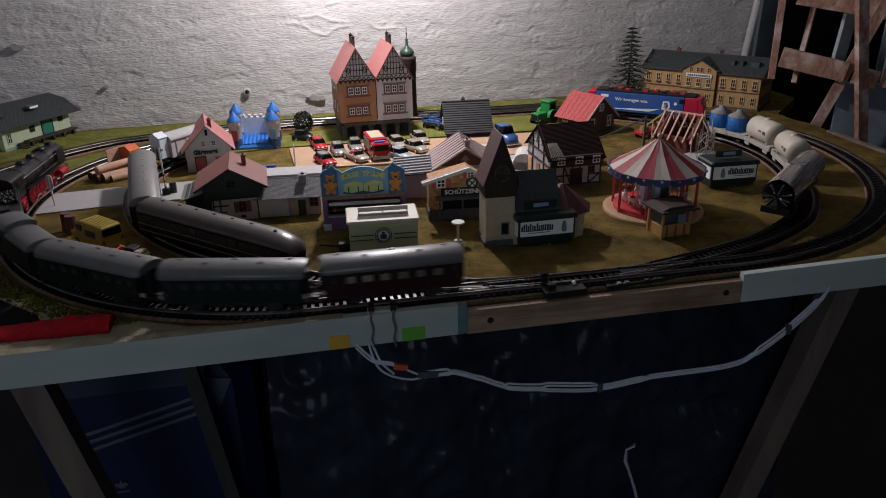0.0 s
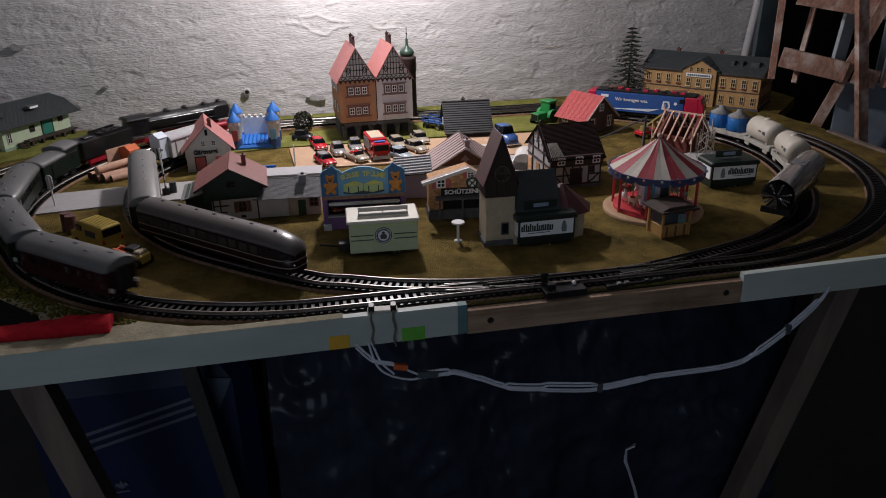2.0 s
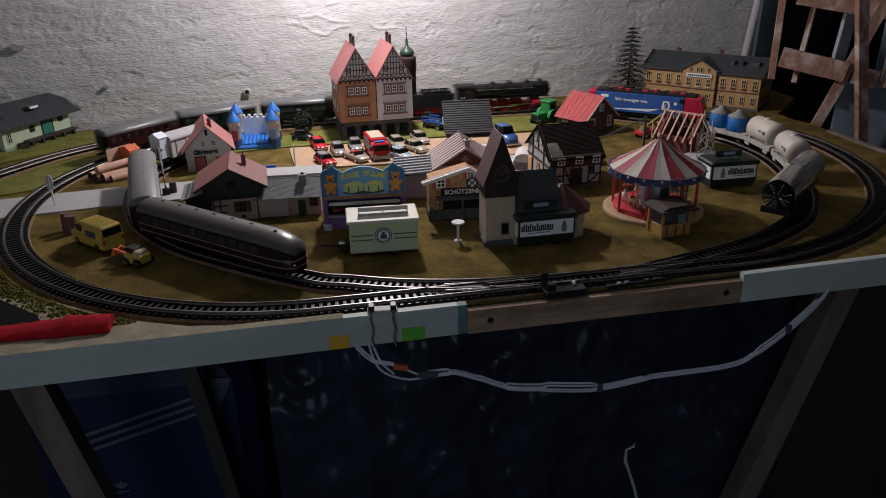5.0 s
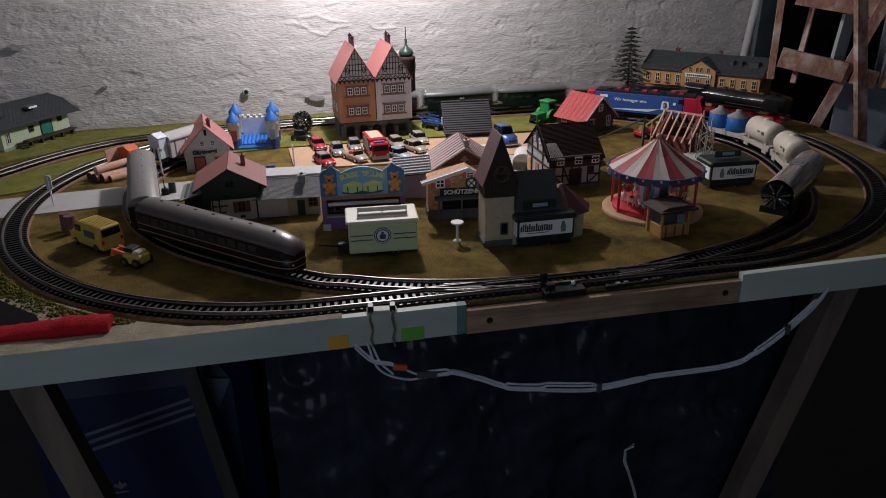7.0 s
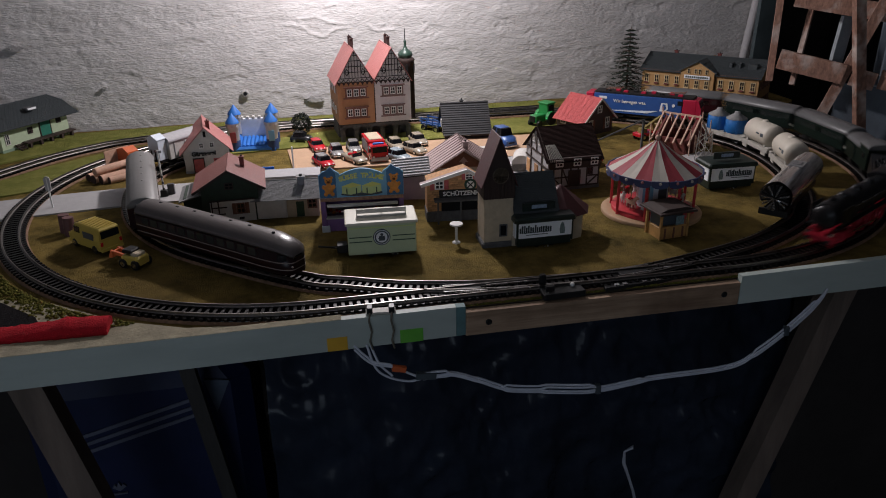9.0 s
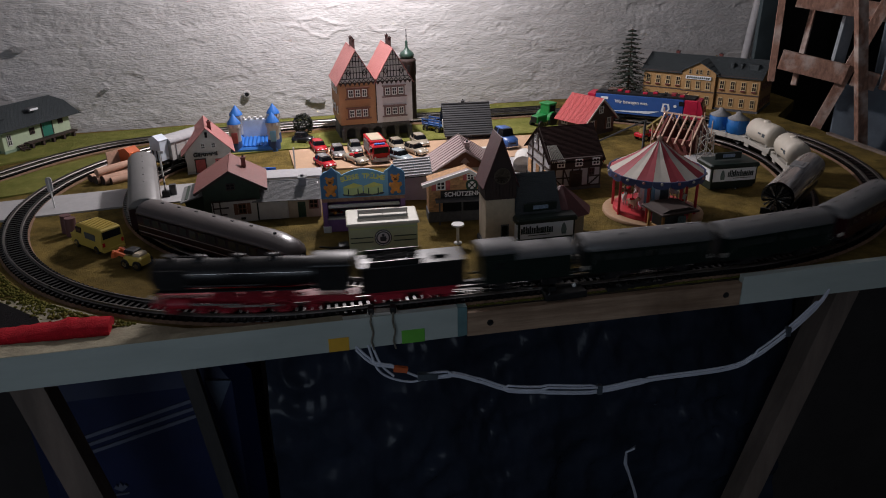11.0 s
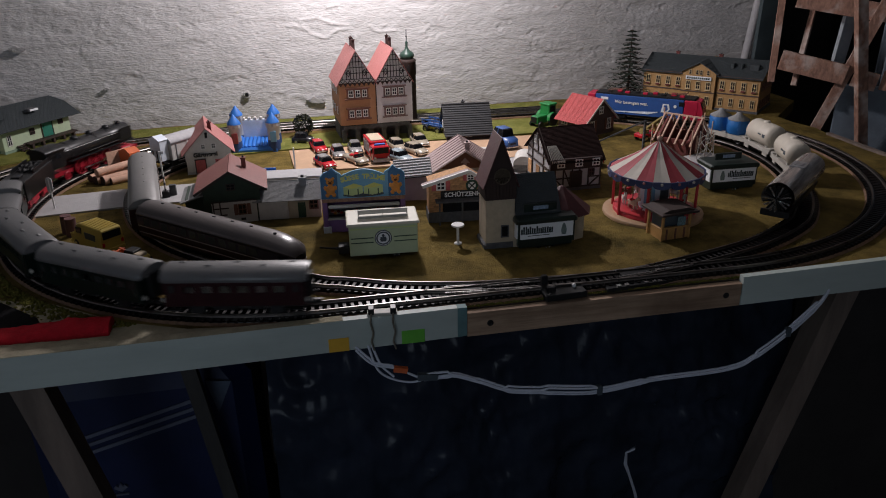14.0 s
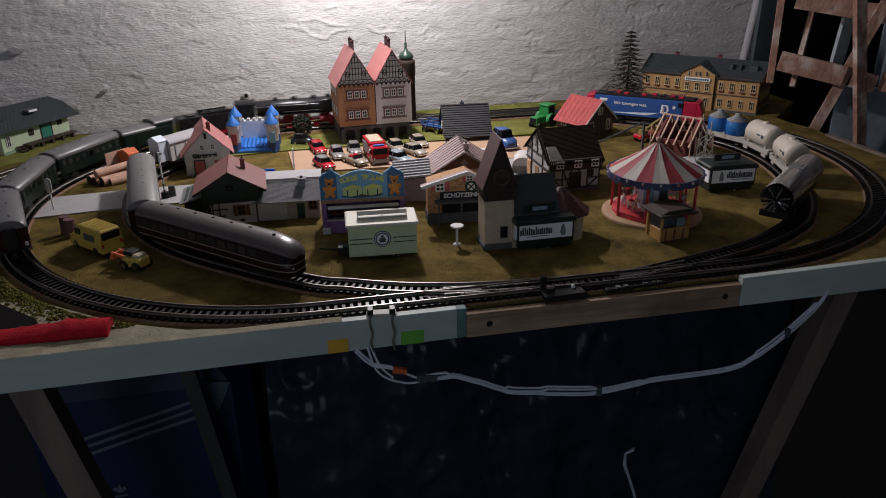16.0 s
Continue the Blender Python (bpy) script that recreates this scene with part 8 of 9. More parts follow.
fire_engine(at(0.1060, 0.4680, -84, ZT + 0.0024))
yellow_van(at(-0.2260, 0.2060, 134))
loader(at(-0.1745, 0.1420, 146))


def tractor(m):
    c = thing("tractor", "bright green toy tractor with cab at the grass edge", "model tractor", m)
    part("hood", MB().box((0.012, 0, 0.014), (0.026, 0.016, 0.012), ch=0.0014), GREENPLASTIC, c)
    part("cab", MB().box((-0.010, 0, 0.026), (0.018, 0.020, 0.020), ch=0.001), GREENPLASTIC, c)
    part("cab_roof", MB().box((-0.010, 0, 0.037), (0.021, 0.023, 0.0024), ch=0.0008), GREENPLASTIC, c)
    part("grille", MB().box((0.0255, 0, 0.014), (0.0012, 0.012, 0.010)), BLACK, c)
    for sy in (-1, 1):
        part("cab_window", MB().box((-0.010, sy * 0.0102, 0.028), (0.012, 0.0008, 0.011)), WINDOWDARK, c)
        part("mudguard", MB().prism([(-0.012 * math.cos(a) - 0.008, 0.012 + 0.0125 * math.sin(a)) for a in np.linspace(0, math.pi, 9)] + [(-0.008 + 0.0105 * math.cos(a), 0.012 + 0.0108 * math.sin(a)) for a in np.linspace(0, math.pi, 9)], sy * 0.0125 - 0.003, sy * 0.0125 + 0.003), GREENPLASTIC, c)
        part("rear_wheel", MB().lathe([(0.0095, -0.003), (0.0105, -0.0015), (0.0105, 0.0015), (0.0095, 0.003)], 16, pose(-0.008, sy * 0.0135, 0.0105, 90)), BLACK, c)
        part("front_wheel", MB().lathe([(0.0055, -0.002), (0.006, 0), (0.0055, 0.002)], 14, pose(0.018, sy * 0.0095, 0.006, 90)), BLACK, c)


tractor(at(0.4070, 0.5950, -150))


def farm_cart(m, paint, label):
    c = thing("farm_cart", label, "model cart", m)
    part("bed", MB().box((0, 0, 0.012), (0.040, 0.018, 0.002)), paint, c)
    for sy in (-1, 1):
        for z in (0.016, 0.021):
            part("side_rail", MB().box((0, sy * 0.0095, z), (0.042, 0.001, 0.002)), paint, c)
        for k in range(4):
            part("stake", MB().box((-0.018 + 0.012 * k, sy * 0.0095, 0.017), (0.0012, 0.0012, 0.012)), paint, c)
    part("frame", MB().box((0, 0, 0.008), (0.036, 0.008, 0.004)), YELLOWVAN, c)
    tyres(c, (-0.013, 0.013), 0.010, 0.006)


farm_cart(at(0.2190, 0.6000, -50), CARBLUE, "blue toy hay cart with yellow frame beside the workshop")


# ------------------------------------------------------------ fairground
def carousel(m):
    c = thing("carousel", "fairground carousel with red and white striped canopy and wooden deck", "carousel", m)
    R = 0.0575
    part("deck", MB().lathe([(R, 0), (R, 0.0035), (R - 0.001, 0.0042), (R * 0.80, 0.0042)], 40), CAROBASE, c)
    part("step", MB().lathe([(R * 0.80, 0.003), (R * 0.80, 0.0080), (R * 0.78, 0.0085), (0.001, 0.0085)], 36), CARORED, c)
    part("core", MB().lathe([(0.017, 0.008), (0.017, 0.046), (0.022, 0.052)], 12, smooth=False), PALEBLUE, c, "pale blue core panels")
    for k in range(6):
        part("core_panel", MB().box((0, -0.0165, 0.027), (0.012, 0.0016, 0.030), ch=0.0004), (EMBLEM, PANEL, SIGNBLUE)[k % 3], c, "", pose(0, 0, 0, 0, 0, k * 60 + 15))
    n = 18
    Rr, z0, z1 = 0.0530, 0.0495, 0.0870
    prof = [(Rr, z0 + 0.0040), (Rr * 0.72, z0 + 0.0125), (Rr * 0.42, z0 + 0.0220), (Rr * 0.16, z0 + 0.0325), (0.0012, z1)]
    for k in range(n):
        a0, a1 = 2 * math.pi * k / n, 2 * math.pi * (k + 1) / n
        vs, fs = [], []
        for r, z in prof:
            vs += [(r * math.cos(a0), r * math.sin(a0), z), (r * math.cos((a0 + a1) / 2) * 0.985, r * math.sin((a0 + a1) / 2) * 0.985, z - 0.0004), (r * math.cos(a1), r * math.sin(a1), z)]
        for i in range(len(prof) - 1):
            fs += [(i * 3, i * 3 + 1, i * 3 + 4, i * 3 + 3), (i * 3 + 1, i * 3 + 2, i * 3 + 5, i * 3 + 4)]
        m2 = len(vs)
        vs += [(x, y, z - 0.0012) for x, y, z in vs]
        fs += [tuple(q + m2 for q in reversed(f)) for f in fs] + [(0, m2, m2 + 1, 1), (1, m2 + 1, m2 + 2, 2)]
        part("canopy_gore", MB().add(vs, fs), CANVASRED if k % 2 else CANVASWHITE, c)
    # scalloped rim
    for k in range(n):
        a = 360 * (k + 0.5) / n
        w = 2 * math.pi * Rr / n
        pl = [(-w / 2, 0.0045), (w / 2, 0.0045), (w / 2, 0)] + [(w / 2 * math.cos(t), -0.0040 * math.sin(t)) for t in np.linspace(0, math.pi, 7)][1:-1] + [(-w / 2, 0)]
        part("valance", MB().prism(pl, -0.0008, 0.0008), CAROBLUE, c, "", pose(0, 0, 0, 0, 0, a + 90) @ Matrix.Translation((0, -Rr - 0.0004, z0)))
        part("rim_light", MB().ball((0, -Rr - 0.0016, z0 + 0.0022), 0.0018, 7), REDROOF if k % 2 else CANVASWHITE, c, "", pose(0, 0, 0, 0, 0, a + 90))
    part("finial", MB().ball((0, 0, z1 + 0.0022), 0.0032, 10).rod((0, 0, z1), (0, 0, z1 + 0.008), 0.0007, 6), RAFTER, c)
    for k in range(8):
        a = radians(k * 45 + 10)
        part("post", MB().rod((0.047 * math.cos(a), 0.047 * math.sin(a), 0.004), (0.047 * math.cos(a), 0.047 * math.sin(a), z0 + 0.003), 0.0017, 8), CARORED, c, "red post")
    for k in range(10):
        a = radians(k * 36 + 20)
        x, y = 0.034 * math.cos(a), 0.034 * math.sin(a)
        hm = pose(x, y, 0.0085, 0, 0, math.degrees(a) + 90)
        hs = part("wooden_horse", MB().box((0, 0, 0.011), (0.013, 0.004, 0.0055), ch=0.0014).bar((0.005, 0, 0.012), (0.0085, 0, 0.018), 0.0026, 0.0032).bar((0.0078, 0, 0.018), (0.0115, 0, 0.0165), 0.0024, 0.0024).bar((0.005, 0.001, 0.010), (0.0075, 0.001, 0.0045), 0.0013, 0.0013).bar((0.004, -0.001, 0.010), (0.0035, -0.001, 0.0045), 0.0013, 0.0013).bar((-0.005, 0.001, 0.010), (-0.007, 0.001, 0.0045), 0.0013, 0.0013).bar((-0.005, -0.001, 0.010), (-0.0045, -0.001, 0.0045), 0.0013, 0.0013).bar((-0.006, 0, 0.013), (-0.010, 0, 0.009), 0.0012, 0.0012), (OFFWHITE, RAFTER, OFFWHITE, SHUTTER)[k % 4], c, "white carousel horse", hm)
        part("saddle", MB().box((-0.0005, 0, 0.0142), (0.004, 0.0046, 0.0016), ch=0.0004), CARRED, hs)
        part("pole", MB().rod((0, 0, 0), (0, 0, 0.041), 0.0006, 6), STEEL, hs)
    part("rounding_board", MB().lathe([(0.022, 0.050), (Rr - 0.002, 0.0525), (Rr - 0.002, 0.0540)], 32), PALEBLUE, c)


carousel(at(0.3970, 0.1650))


def ticket_booth(m):
    b = thing("ticket_booth", "ochre wooden ticket booth with dark flat roof before the carousel", "booth", m)
    W, D, H = 0.036, 0.028, 0.030
    for sx in (-1, 1):
        for sy in (-1, 1):
            part("post", MB().box((sx * (W / 2 - 0.0012), sy * (D / 2 - 0.0012), H / 2), (0.0024, 0.0024, H)), BOOTHWOOD, b)
    part("counter", MB().box((0, 0, 0.0065), (W - 0.003, D - 0.003, 0.013), ch=0.0004), BOOTHWOOD, b)
    part("inside", MB().box((0, 0.002, 0.020), (W - 0.008, D - 0.010, 0.016)), EMBLEM, b)
    part("roof", MB().box((0, 0, H + 0.0012), (W + 0.010, D + 0.012, 0.0022), ch=0.0006).prism([(-W / 2 - 0.003, H + 0.0022), (W / 2 + 0.003, H + 0.0022), (W / 2 - 0.006, H + 0.0055), (-W / 2 + 0.006, H + 0.0055)], -D / 2 - 0.002, D / 2 + 0.002), TIMBER, b)
    for x in (-0.011, 0.0, 0.011):
        part("panel_strip", MB().box((x, -D / 2 + 0.0008, 0.0068), (0.0014, 0.0016, 0.012)), SHUTTER, b)
    part("window_bar", MB().box((0, -D / 2 + 0.001, 0.0140), (W, 0.002, 0.0016)), BOOTHWOOD, b)
    part("poster", MB().box((0.006, -D / 2 + 0.0002, 0.0205), (0.010, 0.0006, 0.010)), mat("blue_green_poster", (0.14, 0.22, 0.24), 0.6, var=0.5, scale=600), b)


ticket_booth(at(0.3815, 0.0965, 8))


def high_table(m):
    t = thing("bar_table", "small white round bar table on one leg", "table", m)
    part("tabletop", MB().lathe([(0.0068, 0.0205), (0.0072, 0.0213), (0.0068, 0.0222)], 20), WHITE, t)
    part("leg", MB().rod((0, 0, 0.001), (0, 0, 0.021), 0.0015, 10), WHITE, t)
    part("foot", MB().lathe([(0.0045, 0), (0.0042, 0.0010), (0.0016, 0.0018)], 16), WHITE, t)


high_table(at(0.1540, 0.1260))


# ------------------------------------------------------------ yard and small things
def building_site(m):
    h = thing("house_shell", "unfinished dark brick house with bare pale rafters", "house", m)
    W, D, HE, HR = 0.062, 0.052, 0.022, 0.029
    for sx in (-1, 1):
        part("side_wall", MB().box((sx * (W / 2 - 0.002), 0, HE / 2), (0.004, D, HE)), DARKBRICK, h)
    for sy in (-1, 1):
        part("gable_wall", MB().prism([(-W / 2, 0), (W / 2, 0), (W / 2, HE), (0, HE + HR - 0.004), (-W / 2, HE)], sy * (D / 2 - 0.002) - 0.002, sy * (D / 2 - 0.002) + 0.002), DARKBRICK, h)
    for i in range(6):
        y = -D / 2 - 0.003 + (D + 0.006) * i / 5
        for sx in (-1, 1):
            part("rafter", MB().bar((0, y, HE + HR), (sx * (W / 2 + 0.006), y, HE - 0.006), 0.0022, 0.0026), RAFTER, h)
    part("ridge_beam", MB().bar((0, -D / 2 - 0.006, HE + HR), (0, D / 2 + 0.006, HE + HR), 0.0024, 0.0024), RAFTER, h)
    for y in (-D / 2 - 0.005, D / 2 + 0.005):
        for x in (-W / 2 - 0.005, 0.0, W / 2 + 0.005):
            part("scaffold_pole", MB().rod((x, y, 0), (x, y, HE + (HR + 0.008 if x == 0 else 0.018)), 0.0009, 6), RAFTER, h)
    window(h, 0.0, 0.014, 0.012, 0.014, -D / 2 - 0.0006, fr=RAFTER)


building_site(at(0.5600, 0.4060, 38))


DULLYELLOW = mat("dull_olive_yellow_plastic", (0.22, 0.17, 0.05), 0.5, var=0.2)


def crane_truck(m):
    c = thing("crane_truck", "red and dull yellow toy crane truck by the building site", "model crane", m)
    part("bed", MB().box((0, 0, 0.009), (0.050, 0.018, 0.005), ch=0.001), CARRED, c)
    part("cab", MB().box((0.018, 0, 0.017), (0.014, 0.017, 0.012), ch=0.001), DULLYELLOW, c)
    part("boom", MB().bar((-0.018, 0, 0.013), (0.030, 0.003, 0.030), 0.004, 0.0045), DULLYELLOW, c)
    part("turret", MB().lathe([(0.008, 0.0115), (0.007, 0.018)], 12, Matrix.Translation((-0.012, 0, 0))), DULLYELLOW, c)
    tyres(c, (-0.017, 0.0, 0.017), 0.010, 0.0052)


crane_truck(at(0.5400, 0.4700, 20))
piece("ramp_beam", MB().bar((0.4420, 0.4360, 0.004), (0.5000, 0.4040, 0.040), 0.0018, 0.0022), STONEGREY, "thin grey conveyor beam leaning over the yard", "beam")
piece("conveyor_foot", MB().box((0, 0, 0.023), (0.003, 0.003, 0.046)), STONEGREY, "grey post under the conveyor beam", "post", at(0.4985, 0.4050))


def lattice_tower(m):
    t = thing("lattice_mast", "pale timber lattice mast beside the kiosk", "mast", m)
    s, h = 0.008, 0.044
    for sx in (-1, 1):
        for sy in (-1, 1):
            part("leg", MB().bar((sx * s, sy * s, 0), (sx * s * 0.8, sy * s * 0.8, h), 0.0011, 0.0011), CHASSISGREY, t)
    for k in range(4):
        z0, z1 = h * k / 4, h * (k + 1) / 4
        for a in (0, 90, 180, 270):
            part("brace", MB().bar(((-1) ** k * s * 0.95, -s * 0.95, z0), (-(-1) ** k * s * 0.9, -s * 0.9, z1), 0.0006, 0.0006), CHASSISGREY, t, "", pose(0, 0, 0, 0, 0, a))


lattice_tower(at(0.5590, 0.3340, 20))
for x, y in ((0.575, 0.390), (0.600, 0.385), (0.566, 0.372)):
    piece("timber_stake", MB().box((0, 0, 0.014), (0.0018, 0.0018, 0.028)), RAFTER, "pale timber stake in the yard", "stake", at(x, y), group="yard stakes")


def greenhouse(m):
    g = thing("barrel_shed", "small white barrel-roofed shed behind the church", "shed", m)
    part("base", MB().box((0, 0, 0.006), (0.026, 0.040, 0.012)), GREYWHITE, g)
    part("roof", MB().prism([(-0.014, 0.0)] + [(-0.014 * math.cos(a), 0.012 + 0.012 * math.sin(a)) for a in np.linspace(0, math.pi, 12)] + [(0.014, 0.0)], -0.020, 0.020), OFFWHITE, g)


greenhouse(at(0.3010, 0.3650, -20))
piece("white_trough", MB().box((0, 0, 0.004), (0.050, 0.014, 0.008), ch=0.001).box((0, 0, 0.0085), (0.046, 0.010, 0.002)), OFFWHITE, "long white trough on the paving", "trough", at(0.268, 0.452, -4))


def bush(m):
    b = thing("bush", "round dark bush of fine twigs on the grass", "bush", m)
    rnd = random.Random(21)
    mb = MB()
    for _ in range(900):
        v = Vector((rnd.gauss(0, 1), rnd.gauss(0, 1), rnd.gauss(0, 1))).normalized() * (rnd.uniform(0.55, 1.0) ** 0.5)
        p = Vector((v.x * 0.0165, v.y * 0.0165, 0.0215 + v.z * 0.0185))
        s = rnd.uniform(0.0011, 0.0024)
        a = Vector((rnd.gauss(0, 1), rnd.gauss(0, 1), rnd.gauss(0, 1))).normalized() * s
        d = Vector((rnd.gauss(0, 1), rnd.gauss(0, 1), rnd.gauss(0, 1))).normalized() * s
        mb.add([p - a, p + d, p + a, p - d], [(0, 1, 2, 3)])
    part("crown", mb, mat("near_black_leaves", (0.016, 0.020, 0.012), 0.8, var=0.5, scale=300), b)
    part("trunk", MB().rod((0, 0, 0), (0, 0, 0.012), 0.0018, 8, 0.001), BARK, b)


bush(at(0.0040, 0.6180))


def conifer(m, h):
    t = thing("fir_tree", "dark model fir tree with sparse tiered branches", "tree", m)
    part("trunk", MB().rod((0, 0, 0), (0, 0, h), 0.0028, 8, 0.0005), BARK, t)
    rnd = random.Random(6)
    mb, lb = MB(), MB()
    z = h * 0.10
    while z < h * 0.98:
        u = z / h
        r = 0.052 * (1 - u) ** 0.85 + 0.003
        n = max(5, int(9 * (1 - u) + 4))
        off = rnd.uniform(0, 6)
        for k in range(n):
            a = off + 2 * math.pi * k / n + rnd.uniform(-0.2, 0.2)
            rr = r * rnd.uniform(0.72, 1.08)
            tip = Vector((rr * math.cos(a), rr * math.sin(a), z - rr * 0.22 + rr * 0.10))
            base = Vector((0, 0, z))
            lb.rod(base, tip, 0.0005, 4, 0.0002)
            m2 = 9
            for i in range(2, m2):
                p = base.lerp(tip, i / (m2 - 1)) + Vector((0, 0, -0.002 * math.sin(i / m2 * 3)))
                side = Vector((-math.sin(a), math.cos(a), 0))
                w = 0.0085 * (1.10 - i / m2)
                for s in (-1, 1):
                    q = p + side * s * w + Vector((math.cos(a), math.sin(a), 0)) * 0.002 + Vector((0, 0, rnd.uniform(-0.0022, 0.0008)))
                    mb.add([p + Vector((0, 0, 0.0005)), q, p + Vector((math.cos(a), math.sin(a), -0.2)) * 0.0060], [(0, 1, 2)])
        z += h * 0.085 * (1 - 0.40 * u)
    part("crown", mb, CONIFER, t)
    part("branchwork", lb, BARK, t)


conifer(at(0.628, 0.748), 0.136)


def post(m, h, label, paddle):
    p = thing("signal_post" if not paddle else "paddle_sign", label, "sign", m)
    part("pole", MB().rod((0, 0, 0), (0, 0, h), 0.0011, 8), WHITE, p)
    part("foot", MB().lathe([(0.006, 0), (0.0055, 0.0008), (0.0012, 0.0014)], 14), WHITE, p)
    if paddle:
        part("paddle", MB().prism([(-0.0032, h - 0.016), (0.0032, h - 0.016), (0.0036, h - 0.002)] + [(0.0036 * math.cos(a), h - 0.002 + 0.0036 * math.sin(a)) for a in np.linspace(0.3, math.pi - 0.3, 7)] + [(-0.0036, h - 0.002)], -0.0008, 0.0008), GREYWHITE, p)


post(at(-0.3060, 0.3440), 0.040, "white oval paddle sign on a thin post", True)
post(at(-0.0130, 0.4350), 0.034, "thin white lamp post at the square's corner", False)


def crossing_signal(m):
    p = thing("crossing_signal", "white signal mast with black relay base by the crossing", "signal", m)
    part("mast", MB().rod((0, 0, 0.004), (0, 0, 0.062), 0.0011, 8), WHITE, p)
    for k in range(3):
        part("band", MB().lathe([(0.0013, 0.010 + k * 0.008), (0.0013, 0.013 + k * 0.008)], 8), STONEGREY, p)
    part("relay_base", MB().box((0, 0, 0.005), (0.009, 0.007, 0.010), ch=0.0006), BLACK, p)
    part("arm", MB().box((0.0015, 0, 0.060), (0.006, 0.0012, 0.0030)), GREYWHITE, p)
    part("box", MB().box((0.008, 0.006, 0.008), (0.008, 0.006, 0.016), ch=0.0005), STONEGREY, p)


crossing_signal(at(-0.1760, 0.3560))
drum = thing("barrel_stack", "two brown drums with pale lids beside the van", "barrel", at(-0.2660, 0.2530, 30))
part("drum", MB().rod((0, -0.006, 0.0), (0.001, -0.006, 0.021), 0.0058, 14), mat("purple_brown_drum", (0.12, 0.055, 0.055), 0.6, var=0.2), drum)
part("drum", MB().rod((-0.001, 0.007, 0.0), (0, 0.007, 0.021), 0.0058, 14), mat("purple_brown_drum", (0.12, 0.055, 0.055), 0.6), drum)
for x, y in ((-0.240, 0.2530), (-0.229, 0.2500)):
    lg = piece("short_log", MB().rod((-0.010, 0, 0.006), (0.010, 0, 0.006), 0.0048, 12), mat("brown_log", (0.22, 0.11, 0.07), 0.8, var=0.2), "short brown log behind the van", "log", at(x, y, -30), group="short logs")


# ------------------------------------------------------------ beside and under the table
def plank(parent, a, b, w, h, material=OLDWOOD, name="board"):
    part(name, MB().bar(a, b, w, h), material, parent)


def old_rack():
    """The old wooden rack that leans behind the table's end."""
    r = thing("wooden_rack", "old brown-painted wooden rack with crossed laths and flaking paint", "rack")
    plank(r, (0.798, 0.560, 0.30), (0.779, 0.526, 0.060), 0.010, 0.012, name="upright")
    plank(r, (0.8528, 0.5450, 0.1906), (0.8131, 0.5120, 0.0539), 0.008, 0.009, name="upright")
    plank(r, (0.781, 0.512, 0.0985), (0.857, 0.449, 0.080), 0.012, 0.030, name="crossboard")
    plank(r, (0.868, 0.447, 0.077), (0.895, 0.424, 0.070), 0.012, 0.026, name="crossboard")
    plank(r, (0.903, 0.425, 0.074), (0.99, 0.35, 0.060), 0.012, 0.028, name="crossboard")
    plank(r, (0.800, 0.520, 0.192), (0.93, 0.415, 0.168), 0.012, 0.026, name="crossboard")
    plank(r, (0.905, 0.428, 0.235), (0.834, 0.477, -0.030), 0.008, 0.016, name="brace")
    plank(r, (0.8265, 0.430, 0.262), (0.9020, 0.430, -0.060), 0.010, 0.017, name="upright")
    for a, b in (((0.781, 0.512, -0.02), (0.781, 0.512, -0.79)), ((0.9020, 0.430, -0.058), (0.905, 0.430, -0.79))):
        plank(r, a, b, 0.018, 0.014, name="upright")
    b = thing("slate_board", "dark slate-blue board standing behind the rack", "board", pose(0.96, 0.475, -0.79, 0, 0, -40))
    part("board", MB().box((-0.02, 0.0, 0.42), (0.10, 0.012, 0.84), ch=0.002), NIGHT, b)
    part("board", MB().box((0.070, 0.014, 0.66), (0.16, 0.012, 1.32), ch=0.002), NIGHT, b)
    part("board", MB().box((-0.010, 0.060, 0.66), (0.020, 0.012, 1.32), ch=0.002), NIGHT, b)
    g = thing("grey_lath", "pale blue-grey lath leaning behind the rack", "lath")
    part("lath", MB().bar((0.8982, 0.5150, 0.1608), (0.8907, 0.5150, 0.0878), 0.008, 0.021), mat("pale_blue_grey_paint", (0.34, 0.37, 0.40), 0.7, var=0.2, scale=30), g)
    k = thing("dark_panel", "dark teal-grey panel standing between pipes and rack", "panel")
    part("panel", MB().bar((0.8469, 0.6600, 0.1841), (0.8454, 0.6600, 0.0652), 0.010, 0.034), mat("dark_teal_panel", (0.040, 0.055, 0.060), 0.5, var=0.3, scale=20), k)
    for x in (0.893, 0.913):
        piece("pipe", MB().rod((x, 0.795, -0.008), (x + 0.055, 0.800, 0.45), 0.0080, 14), GREYWHITE, "white painted pipe in the wall corner", "pipe", group="corner pipes")


